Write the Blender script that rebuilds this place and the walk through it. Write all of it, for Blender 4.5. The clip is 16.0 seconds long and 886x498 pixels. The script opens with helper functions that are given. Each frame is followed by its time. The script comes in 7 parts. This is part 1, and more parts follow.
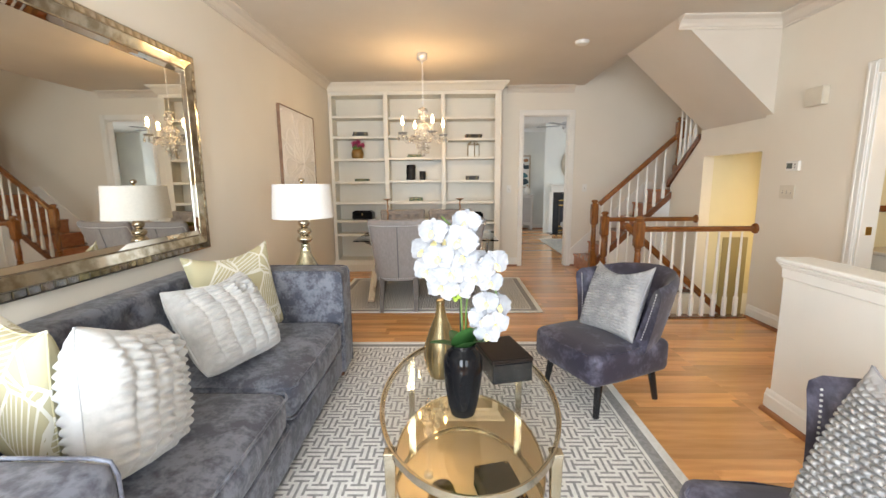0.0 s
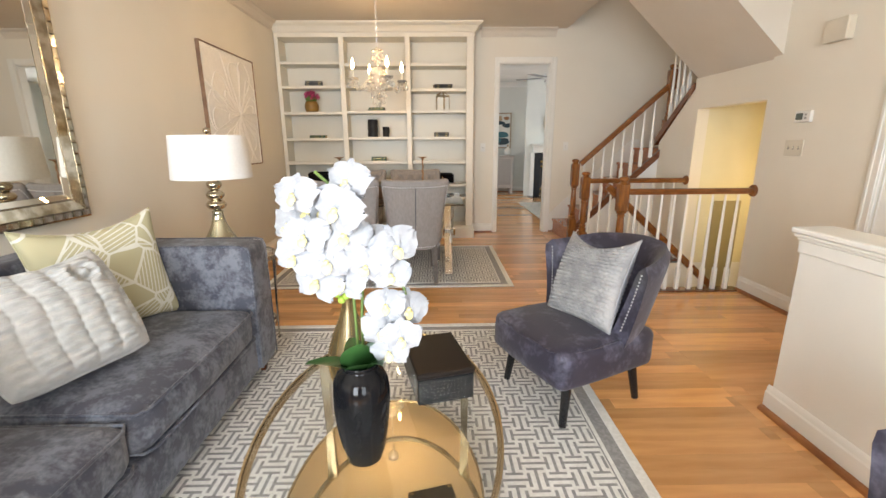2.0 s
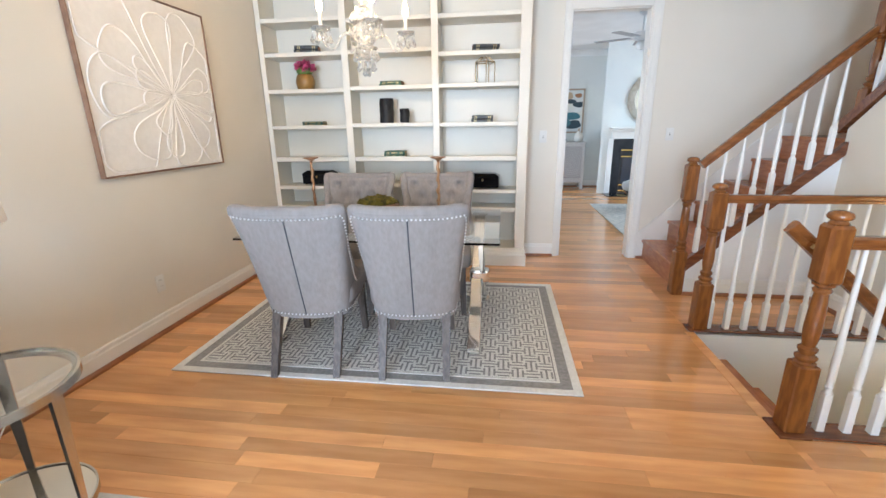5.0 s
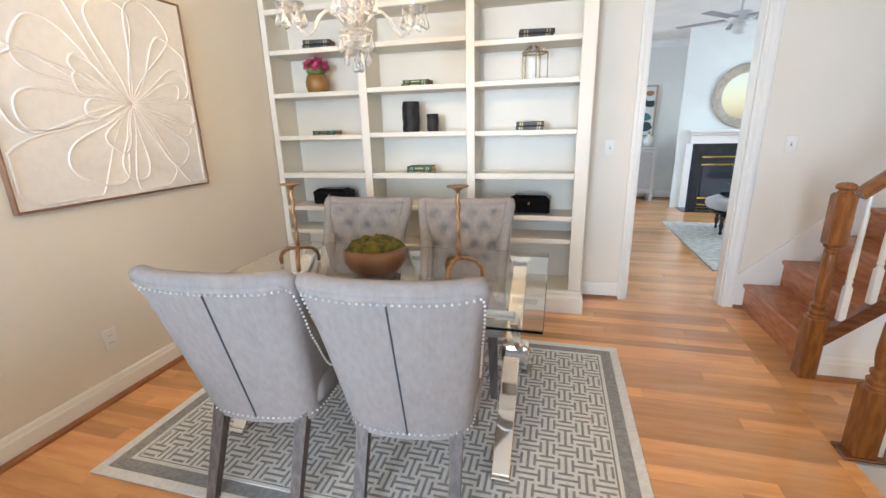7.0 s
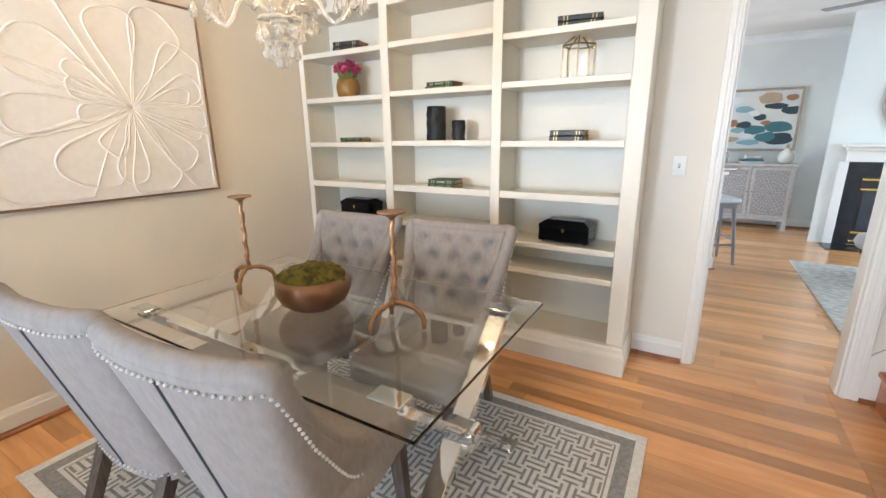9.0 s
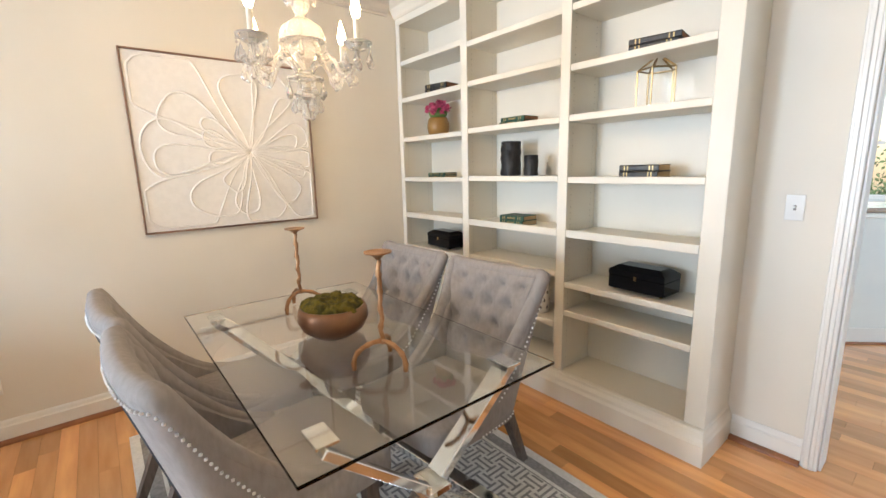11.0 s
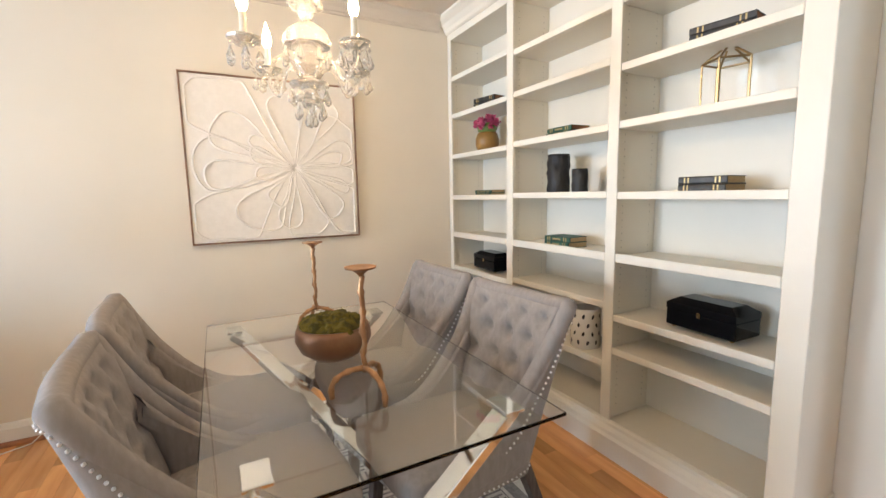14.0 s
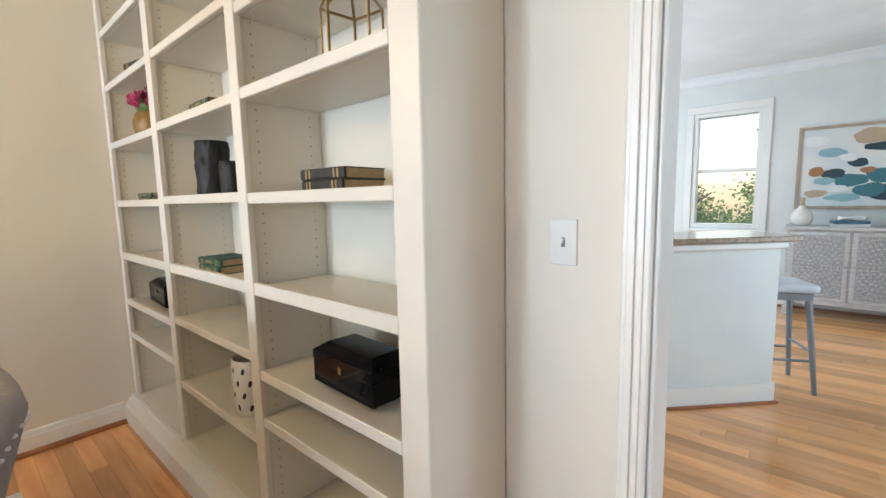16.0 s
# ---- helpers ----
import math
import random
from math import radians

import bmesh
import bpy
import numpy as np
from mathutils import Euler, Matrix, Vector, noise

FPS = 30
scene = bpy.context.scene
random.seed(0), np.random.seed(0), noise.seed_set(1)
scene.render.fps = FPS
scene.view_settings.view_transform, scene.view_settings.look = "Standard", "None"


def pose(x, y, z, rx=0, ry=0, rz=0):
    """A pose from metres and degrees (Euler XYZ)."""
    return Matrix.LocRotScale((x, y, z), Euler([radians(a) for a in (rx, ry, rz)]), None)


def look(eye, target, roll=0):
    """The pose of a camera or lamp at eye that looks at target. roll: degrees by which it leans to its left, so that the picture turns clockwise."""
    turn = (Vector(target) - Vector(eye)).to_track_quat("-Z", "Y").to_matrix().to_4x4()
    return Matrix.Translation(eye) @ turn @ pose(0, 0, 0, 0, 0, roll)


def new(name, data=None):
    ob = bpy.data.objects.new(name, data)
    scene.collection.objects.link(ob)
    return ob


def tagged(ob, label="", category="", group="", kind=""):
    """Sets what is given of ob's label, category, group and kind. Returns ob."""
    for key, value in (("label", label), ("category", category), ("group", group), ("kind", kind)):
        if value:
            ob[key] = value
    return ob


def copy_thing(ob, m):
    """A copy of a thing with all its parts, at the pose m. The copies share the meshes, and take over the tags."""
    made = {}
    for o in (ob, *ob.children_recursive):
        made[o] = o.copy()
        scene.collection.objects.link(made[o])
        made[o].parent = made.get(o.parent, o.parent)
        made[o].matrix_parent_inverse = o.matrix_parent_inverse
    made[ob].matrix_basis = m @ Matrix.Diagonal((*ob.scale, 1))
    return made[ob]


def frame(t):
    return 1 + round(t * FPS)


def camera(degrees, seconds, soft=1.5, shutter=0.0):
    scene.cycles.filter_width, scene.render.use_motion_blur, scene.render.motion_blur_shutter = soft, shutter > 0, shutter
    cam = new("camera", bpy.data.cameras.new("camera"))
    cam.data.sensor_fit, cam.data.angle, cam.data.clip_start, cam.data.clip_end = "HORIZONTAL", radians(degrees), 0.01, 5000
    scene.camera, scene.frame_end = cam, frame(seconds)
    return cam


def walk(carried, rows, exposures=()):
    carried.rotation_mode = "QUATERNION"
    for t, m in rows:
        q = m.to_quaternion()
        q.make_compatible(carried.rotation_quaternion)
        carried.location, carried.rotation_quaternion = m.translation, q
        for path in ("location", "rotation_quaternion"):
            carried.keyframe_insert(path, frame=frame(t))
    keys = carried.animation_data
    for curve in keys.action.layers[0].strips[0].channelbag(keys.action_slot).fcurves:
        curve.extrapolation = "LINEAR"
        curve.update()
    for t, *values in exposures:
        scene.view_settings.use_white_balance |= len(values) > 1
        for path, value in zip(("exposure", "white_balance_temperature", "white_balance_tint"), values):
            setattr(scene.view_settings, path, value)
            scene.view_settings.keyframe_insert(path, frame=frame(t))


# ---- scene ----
cam = camera(92.3, 16.0)
PATH = [
    (0, (0.233, 0.011, 1.349), (0.197, 1.986, 1.033), -0.5),
    (0.5, (0.236, 0.053, 1.324), (0.239, 2.022, 0.976), -0.3),
    (1, (0.281, 0.156, 1.285), (0.303, 2.117, 0.89), -0.3),
    (1.5, (0.384, 0.343, 1.283), (0.411, 2.293, 0.842), -0.4),
    (2, (0.482, 0.565, 1.282), (0.511, 2.506, 0.798), -0.4),
    (2.5, (0.552, 0.845, 1.316), (0.569, 2.776, 0.795), -0.7),
    (3, (0.658, 1.132, 1.311), (0.647, 3.057, 0.768), -0.7),
    (3.5, (0.752, 1.392, 1.317), (0.684, 3.313, 0.765), -0.8),
    (4, (0.769, 1.693, 1.316), (0.642, 3.608, 0.751), -0.8),
    (4.5, (0.782, 1.999, 1.32), (0.58, 3.908, 0.756), -0.9),
    (5, (0.74, 2.312, 1.339), (0.48, 4.214, 0.78), -0.9),
    (7.5, (0.788, 3.364, 1.4), (0.193, 5.195, 0.859), -1.4),
    (8, (0.911, 3.53, 1.378), (0.2, 5.324, 0.853), -1.1),
    (10.3, (1.539, 4.261, 1.414), (0.172, 5.652, 0.969), -1.4),
    (10.5, (1.573, 4.291, 1.406), (0.148, 5.63, 0.986), -1.6),
    (11, (1.632, 4.287, 1.43), (0.103, 5.521, 1.054), -1.4),
    (11.5, (1.677, 4.303, 1.414), (0.055, 5.43, 1.098), -1.3),
    (12, (1.717, 4.301, 1.414), (0.037, 5.349, 1.13), -1.2),
    (12.5, (1.735, 4.333, 1.414), (0.017, 5.32, 1.144), -1.2),
    (13, (1.756, 4.342, 1.395), (0.02, 5.301, 1.137), -1.1),
    (13.5, (1.724, 4.462, 1.379), (-0.033, 5.382, 1.121), -1.1),
    (14, (1.632, 4.644, 1.367), (-0.121, 5.571, 1.111), -1.1),
    (14.5, (1.595, 4.885, 1.348), (-0.139, 5.85, 1.099), -1.2),
    (15, (1.586, 5.199, 1.359), (-0.068, 6.295, 1.107), -1.4),
    (15.5, (1.588, 5.452, 1.337), (0.088, 6.75, 1.083), -1.5),
    (16, (1.601, 5.727, 1.327), (0.307, 7.234, 1.094), -1.2),
]
EXPOSURES = [(0, -0.17, 8200, 15), (2, -0.14, 8500, 16), (3, -0.02, 10500, 20), (3.6, 0.08, 8800, 17), (4.3, 0.25, 7000, 13), (5, 0.35, 6450, 12), (8, 0.42, 6750, 12), (10.5, 0.46, 6850, 12), (12.5, 0.46, 6850, 12), (14, 0.48, 6850, 13), (15, 0.40, 6650, 11), (16, 0.37, 6700, 10)]
walk(cam, [(t, look(eye, target, roll)) for t, eye, target, roll in PATH], EXPOSURES)

# ---- light ----
world = bpy.data.worlds.new("sky")
scene.world = world
world.use_nodes = True
wn, wl = world.node_tree.nodes, world.node_tree.links
sky = wn.new("ShaderNodeTexSky")
sky.sky_type, sky.sun_disc, sky.sun_elevation, sky.sun_rotation = "NISHITA", False, radians(48), radians(-33)
wl.new(sky.outputs["Color"], wn["Background"].inputs["Color"])
wn["Background"].inputs["Strength"].default_value = 0.15
sun = new("sun", bpy.data.lights.new("sun", "SUN"))
sun.data.energy, sun.data.angle, sun.data.color = 3.8, radians(0.6), (1, 0.95, 0.88)
sun.matrix_world = look((0, 0, 0), (0.45, 0.68, -0.9))


def area(name, eye, target, w, h, watts, color):
    ob = new(name, bpy.data.lights.new(name, "AREA"))
    ob.data.shape, ob.data.size, ob.data.size_y, ob.data.energy, ob.data.color = "RECTANGLE", w, h, watts, color
    ob.matrix_world = look(eye, target)
    return ob


def bulb(name, at, watts, color, r=0.06):
    ob = new(name, bpy.data.lights.new(name, "POINT"))
    ob.data.energy, ob.data.color, ob.data.shadow_soft_size = watts, color, r
    ob.location = at
    return ob


DAY = (0.58, 0.765, 1.0)
for wx, watts in ((-0.4, 275), (1.46, 110)):
    area("window_daylight_front", (wx, -1.53, 1.36), (wx - 0.25, 3, 0.75), 1.0, 1.85, watts, DAY)
# added fill from an unseen side opening, only to brighten the family room
area("window_daylight_family_side", (6.03, 9.2, 1.5), (2, 9.2, 1.2), 2.3, 1.5, 115, DAY)
# second added fill, from the unseen kitchen side; no source is known there
area("window_daylight_kitchen", (-1.57, 9.8, 1.55), (2, 9.8, 1.2), 1.9, 1.2, 85, DAY)
WARM = (1.0, 0.72, 0.42)
for k in range(4):
    a = radians(90 * k + 27)
    bulb("candle_bulb_light", (-0.07 + 0.25 * math.cos(a), 4.99 + 0.25 * math.sin(a), 2.04), 12.5, WARM, 0.014)
bulb("stairwell_light", (3.9, 4.3, 0.8), 13, (1.0, 0.84, 0.55), 0.08)
bulb("upper_stair_light", (3.8, 6.1, 3.6), 8, (0.95, 0.95, 1.0), 0.2)
bulb("bath_light", (4.1, 2.4, 1.9), 14, (1.0, 0.76, 0.42), 0.08)
# ---- materials ----
def nodes_of(m):
    m.use_nodes = True
    return m.node_tree.nodes, m.node_tree.links


def mat(name, color, rough=0.5, metal=0.0, color2=None, scale=6.0, stretch=(1, 1, 1), bump=0.0, bump_scale=60.0,
        rand=0.0, spec=0.5, coat=0.0, rough2=None, sheen=0.0, bump_dist=0.004, ramp=0.1):
    m = bpy.data.materials.new(name)
    n, l = nodes_of(m)
    b = n["Principled BSDF"]
    b.inputs["Base Color"].default_value = (*color, 1)
    b.inputs["Roughness"].default_value = rough
    b.inputs["Metallic"].default_value = metal
    b.inputs["Specular IOR Level"].default_value = spec
    b.inputs["Coat Weight"].default_value = coat
    b.inputs["Coat Roughness"].default_value = 0.12
    b.inputs["Sheen Weight"].default_value = sheen
    tc = n.new("ShaderNodeTexCoord")
    mp = n.new("ShaderNodeMapping")
    mp.inputs["Scale"].default_value = stretch
    l.new(tc.outputs["Object"], mp.inputs["Vector"])
    if color2 is None:
        color2 = tuple(c * 0.93 for c in color)
    no = n.new("ShaderNodeTexNoise")
    no.inputs["Scale"].default_value = scale
    no.inputs["Detail"].default_value = 5
    l.new(mp.outputs["Vector"], no.inputs["Vector"])
    cr = n.new("ShaderNodeValToRGB")
    cr.color_ramp.elements[0].position, cr.color_ramp.elements[1].position = 0.5 - ramp, 0.5 + ramp
    cr.color_ramp.elements[0].color, cr.color_ramp.elements[1].color = (*color, 1), (*color2, 1)
    l.new(no.outputs["Fac"], cr.inputs["Fac"])
    out = cr.outputs["Color"]
    if rand:
        oi = n.new("ShaderNodeObjectInfo")
        gi = n.new("ShaderNodeNewGeometry")
        ad = n.new("ShaderNodeMath")
        ad.operation = "ADD"
        l.new(oi.outputs["Random"], ad.inputs[0])
        l.new(gi.outputs["Random Per Island"], ad.inputs[1])
        fr = n.new("ShaderNodeMath")
        fr.operation = "FRACT"
        l.new(ad.outputs[0], fr.inputs[0])
        mr = n.new("ShaderNodeMapRange")
        mr.inputs["To Min"].default_value, mr.inputs["To Max"].default_value = 1 - rand, 1 + rand
        l.new(fr.outputs[0], mr.inputs["Value"])
        hs = n.new("ShaderNodeHueSaturation")
        l.new(mr.outputs["Result"], hs.inputs["Value"])
        l.new(out, hs.inputs["Color"])
        out = hs.outputs["Color"]
    l.new(out, b.inputs["Base Color"])
    if rough2 is not None:
        rr = n.new("ShaderNodeMapRange")
        rr.inputs["To Min"].default_value, rr.inputs["To Max"].default_value = rough, rough2
        l.new(no.outputs["Fac"], rr.inputs["Value"])
        l.new(rr.outputs["Result"], b.inputs["Roughness"])
    if bump:
        bn = n.new("ShaderNodeTexNoise")
        bn.inputs["Scale"].default_value = bump_scale
        bn.inputs["Detail"].default_value = 3
        l.new(mp.outputs["Vector"], bn.inputs["Vector"])
        bu = n.new("ShaderNodeBump")
        bu.inputs["Strength"].default_value = bump
        bu.inputs["Distance"].default_value = bump_dist
        l.new(bn.outputs["Fac"], bu.inputs["Height"])
        l.new(bu.outputs["Normal"], b.inputs["Normal"])
    return m


def glow(name, color, strength):
    m = bpy.data.materials.new(name)
    n, l = nodes_of(m)
    b = n["Principled BSDF"]
    b.inputs["Base Color"].default_value = (*color, 1)
    b.inputs["Emission Color"].default_value = (*color, 1)
    b.inputs["Emission Strength"].default_value = strength
    return m


def glassy(name, color=(1, 1, 1), rough=0.0, ior=1.45, clear=1.0):
    m = bpy.data.materials.new(name)
    n, l = nodes_of(m)
    b = n["Principled BSDF"]
    b.inputs["Base Color"].default_value = (*color, 1)
    b.inputs["Roughness"].default_value = rough
    b.inputs["IOR"].default_value = ior
    b.inputs["Transmission Weight"].default_value = clear
    return m


def velvet(name, dark, light, scale, scale2, lift=0.0):
    """Crushed velvet: nap lying two ways in broad ragged patches, with small flecks in them."""
    m = mat(name, dark, 0.62, color2=light, scale=scale, bump=0.25, bump_scale=260, sheen=0.12, bump_dist=0.001)
    n, l = nodes_of(m)
    b = n["Principled BSDF"]
    tc = n.new("ShaderNodeTexCoord")
    mixed = None
    for k, (sc, wt, ds) in enumerate(((scale, 0.40, 0.25), (scale2, 0.38, 0.3), (scale2 * 3.6, 0.22, 0.0))):
        no = n.new("ShaderNodeTexNoise")
        no.inputs["Scale"].default_value = sc
        no.inputs["Detail"].default_value = 6
        no.inputs["Roughness"].default_value = 0.55
        no.inputs["Distortion"].default_value = ds
        l.new(tc.outputs["Object"], no.inputs["Vector"])
        mu = n.new("ShaderNodeMath")
        mu.operation, mu.inputs[1].default_value = "MULTIPLY", wt
        l.new(no.outputs["Fac"], mu.inputs[0])
        if mixed is None:
            mixed = mu
        else:
            ad = n.new("ShaderNodeMath")
            ad.operation = "ADD"
            l.new(mixed.outputs[0], ad.inputs[0])
            l.new(mu.outputs[0], ad.inputs[1])
            mixed = ad
    cr = n.new("ShaderNodeValToRGB")
    e = cr.color_ramp.elements
    e[0].position, e[1].position = 0.455 + lift * 0.4, 0.57 + lift * 0.5
    e[0].color, e[1].color = (*dark, 1), (*light, 1)
    mid = cr.color_ramp.elements.new(0.505 + lift * 0.5)
    mid.color = (*[a * 0.62 + c * 0.38 for a, c in zip(dark, light)], 1)
    l.new(mixed.outputs[0], cr.inputs["Fac"])
    l.new(cr.outputs["Color"], b.inputs["Base Color"])
    return m


WALL = mat("wall_paint", (0.75, 0.695, 0.60), 0.55, color2=(0.73, 0.675, 0.58), scale=1.5, bump=0.12, bump_scale=220, bump_dist=0.001)
WALL2 = mat("pale_wall_paint", (0.72, 0.73, 0.68), 0.6, color2=(0.66, 0.67, 0.64), scale=1.5, bump=0.1, bump_scale=220, bump_dist=0.001)
WALL3 = mat("white_stair_wall_paint", (0.82, 0.81, 0.79), 0.55, scale=1.5)
YELLOW = mat("yellow_wall_paint", (0.72, 0.66, 0.46), 0.6, scale=1.5)
# dimness of the cellar doorway, given as a flat olive colour
OLIVE = mat("dim_doorway_olive", (0.30, 0.25, 0.13), 0.6, scale=1.5)
CEIL = mat("ceiling_paint", (0.66, 0.60, 0.52), 0.7, color2=(0.64, 0.58, 0.50), scale=2, bump=0.08, bump_scale=200, bump_dist=0.001)
CEIL2 = mat("white_ceiling_paint", (0.78, 0.79, 0.78), 0.7, scale=2)
TRIM = mat("white_trim_paint", (0.80, 0.78, 0.73), 0.32, color2=(0.78, 0.76, 0.71), scale=3, bump=0.05, bump_scale=90, bump_dist=0.001)
CASEPAINT = mat("bookcase_paint", (0.73, 0.69, 0.60), 0.4, color2=(0.71, 0.67, 0.58), scale=3, bump=0.05, bump_scale=90, bump_dist=0.001)
PLANK = mat("oak_plank", (0.80, 0.405, 0.158), 0.13, color2=(0.60, 0.262, 0.092), scale=2.4, stretch=(1.0, 8, 8), ramp=0.24, bump=0.06,
            bump_scale=40, rand=0.27, rough2=0.28, coat=0.5, bump_dist=0.001)
SUBFLOOR = mat("floor_joint", (0.16, 0.075, 0.03), 0.6)
STAIRWOOD = mat("stair_wood", (0.20, 0.065, 0.025), 0.25, color2=(0.12, 0.038, 0.015), scale=5, stretch=(2, 9, 9), coat=0.25)
TREADWOOD = mat("stair_tread_wood", (0.46, 0.17, 0.065), 0.25, color2=(0.36, 0.12, 0.045), scale=5, stretch=(9, 2, 9), coat=0.25)
NEWELWOOD = mat("newel_wood", (0.27, 0.092, 0.020), 0.25, color2=(0.18, 0.058, 0.013), scale=7, stretch=(6, 6, 1.2), coat=0.35)
RAILWOOD = mat("rail_wood", (0.25, 0.082, 0.020), 0.25, color2=(0.17, 0.054, 0.013), scale=6, stretch=(1.2, 6, 6), coat=0.35)
SOFA = velvet("grey_velvet", (0.048, 0.052, 0.072), (0.155, 0.166, 0.20), 5.5, 19, lift=-0.02)
ACCENT = velvet("plum_grey_velvet", (0.022, 0.018, 0.034), (0.115, 0.112, 0.16), 3.4, 11, lift=0.09)
LINEN = mat("grey_linen", (0.235, 0.212, 0.205), 0.9, color2=(0.30, 0.273, 0.262), scale=55, stretch=(1, 1, 0.35), bump=0.35, bump_scale=420, bump_dist=0.001, ramp=0.25)
DARKWOOD = mat("weathered_wood_leg", (0.075, 0.055, 0.045), 0.5, color2=(0.125, 0.095, 0.078), scale=9, stretch=(8, 8, 1))
BLACKWOOD = mat("black_lacquer_wood", (0.012, 0.011, 0.012), 0.22, scale=8)
CHROME = mat("chrome", (0.82, 0.81, 0.79), 0.06, 1.0, scale=4)
BRUSHED = mat("brushed_nickel", (0.62, 0.60, 0.55), 0.25, 1.0, scale=4)
OLDBRASS = mat("antique_brass", (0.22, 0.15, 0.08), 0.4, 1.0, scale=20)
BRASS = mat("brass", (0.72, 0.52, 0.26), 0.22, 1.0, scale=4)
MIRROR = mat("mirror_silver", (0.78, 0.76, 0.70), 0.015, 1.0, (0.77, 0.75, 0.69), scale=1)
# gold of the reflected warm ceiling is put into this mirror's colour
TINTMIRROR = mat("warm_reflection_mirror", (0.86, 0.76, 0.56), 0.02, 1.0, (0.85, 0.75, 0.55), scale=1)
GLASS = glassy("clear_glass", (0.975, 0.995, 0.985))
CRYSTAL = glassy("crystal", (1.0, 0.97, 0.91), 0.03, 1.5, 0.82)
NAIL = mat("nickel_nailhead", (0.80, 0.80, 0.80), 0.28, 0.55, scale=3)
GREY = mat("shadow_grey", (0.25, 0.23, 0.2), 0.7, scale=3)
POLISH = mat("polished_table_metal", (0.80, 0.79, 0.77), 0.07, 1.0, scale=3)
SEAM = mat("dark_seam_thread", (0.06, 0.065, 0.08), 0.8)
WAX = mat("ivory_candle_sleeve", (0.75, 0.70, 0.58), 0.4)
FLAME = glow("candle_bulb_glow", (1.0, 0.76, 0.44), 34)
RUGB = mat("rug_cream_pile", (0.78, 0.765, 0.735), 0.95, color2=(0.70, 0.685, 0.65), scale=60, bump=0.6, bump_scale=500, bump_dist=0.002)
RUGG = mat("rug_grey_pile", (0.26, 0.255, 0.25), 0.95, color2=(0.34, 0.33, 0.325), scale=60, bump=0.6, bump_scale=500, bump_dist=0.002)
PLASTIC = mat("white_plastic", (0.78, 0.76, 0.71), 0.35, scale=5)
CREAMPL = mat("cream_plastic", (0.66, 0.60, 0.49), 0.45, scale=5)
BLACKPL = mat("black_plastic", (0.02, 0.02, 0.022), 0.3, scale=5)


def striped_cloth(name, base, line, cell=7.0, pitch=60.0):
    """Printed cloth: patches, each with its own direction of thin pale stripes."""
    m = bpy.data.materials.new(name)
    n, l = nodes_of(m)
    b = n["Principled BSDF"]
    b.inputs["Roughness"].default_value = 0.85
    tc = n.new("ShaderNodeTexCoord")
    vo = n.new("ShaderNodeTexVoronoi")
    vo.inputs["Scale"].default_value = cell
    vo.inputs["Randomness"].default_value = 1.0
    l.new(tc.outputs["Object"], vo.inputs["Vector"])
    se = n.new("ShaderNodeSeparateColor")
    l.new(vo.outputs["Color"], se.inputs["Color"])
    an = n.new("ShaderNodeMath")
    an.operation, an.inputs[1].default_value = "MULTIPLY", 3.14
    l.new(se.outputs[0], an.inputs[0])
    vr = n.new("ShaderNodeVectorRotate")
    vr.rotation_type = "Z_AXIS"
    l.new(tc.outputs["Object"], vr.inputs["Vector"])
    l.new(an.outputs[0], vr.inputs["Angle"])
    sx = n.new("ShaderNodeSeparateXYZ")
    l.new(vr.outputs["Vector"], sx.inputs[0])
    mu = n.new("ShaderNodeMath")
    mu.operation, mu.inputs[1].default_value = "MULTIPLY", pitch
    l.new(sx.outputs["X"], mu.inputs[0])
    fr = n.new("ShaderNodeMath")
    fr.operation = "FRACT"
    l.new(mu.outputs[0], fr.inputs[0])
    gt = n.new("ShaderNodeMath")
    gt.operation, gt.inputs[1].default_value = "LESS_THAN", 0.28
    l.new(fr.outputs[0], gt.inputs[0])
    g2 = n.new("ShaderNodeMath")
    g2.operation, g2.inputs[1].default_value = "GREATER_THAN", 0.42
    l.new(se.outputs[1], g2.inputs[0])
    mm = n.new("ShaderNodeMath")
    mm.operation = "MULTIPLY"
    l.new(gt.outputs[0], mm.inputs[0])
    l.new(g2.outputs[0], mm.inputs[1])
    ve = n.new("ShaderNodeTexVoronoi")
    ve.feature = "DISTANCE_TO_EDGE"
    ve.inputs["Scale"].default_value = cell
    l.new(tc.outputs["Object"], ve.inputs["Vector"])
    le = n.new("ShaderNodeMath")
    le.operation, le.inputs[1].default_value = "LESS_THAN", 0.035
    l.new(ve.outputs["Distance"], le.inputs[0])
    mx = n.new("ShaderNodeMath")
    mx.operation = "MAXIMUM"
    l.new(mm.outputs[0], mx.inputs[0])
    l.new(le.outputs[0], mx.inputs[1])
    mi = n.new("ShaderNodeMix")
    mi.data_type = "RGBA"
    mi.inputs["A"].default_value, mi.inputs["B"].default_value = (*base, 1), (*line, 1)
    l.new(mx.outputs[0], mi.inputs["Factor"])
    l.new(mi.outputs["Result"], b.inputs["Base Color"])
    return m


PRINT = striped_cloth("citron_print_cloth", (0.47, 0.425, 0.27), (0.70, 0.68, 0.60))
PLUSH = mat("cream_plush", (0.45, 0.445, 0.43), 0.95, color2=(0.39, 0.385, 0.37), scale=30, bump=0.6, bump_scale=300, sheen=0.4, bump_dist=0.002)
NUBBY = mat("silver_ribbon_cloth", (0.26, 0.255, 0.255), 0.55, color2=(0.36, 0.35, 0.345), scale=14, bump=0.2, bump_scale=300, bump_dist=0.001)
WHITECLOTH = mat("white_velour_back", (0.50, 0.51, 0.52), 0.9, scale=20, bump=0.2, bump_scale=300, bump_dist=0.001)
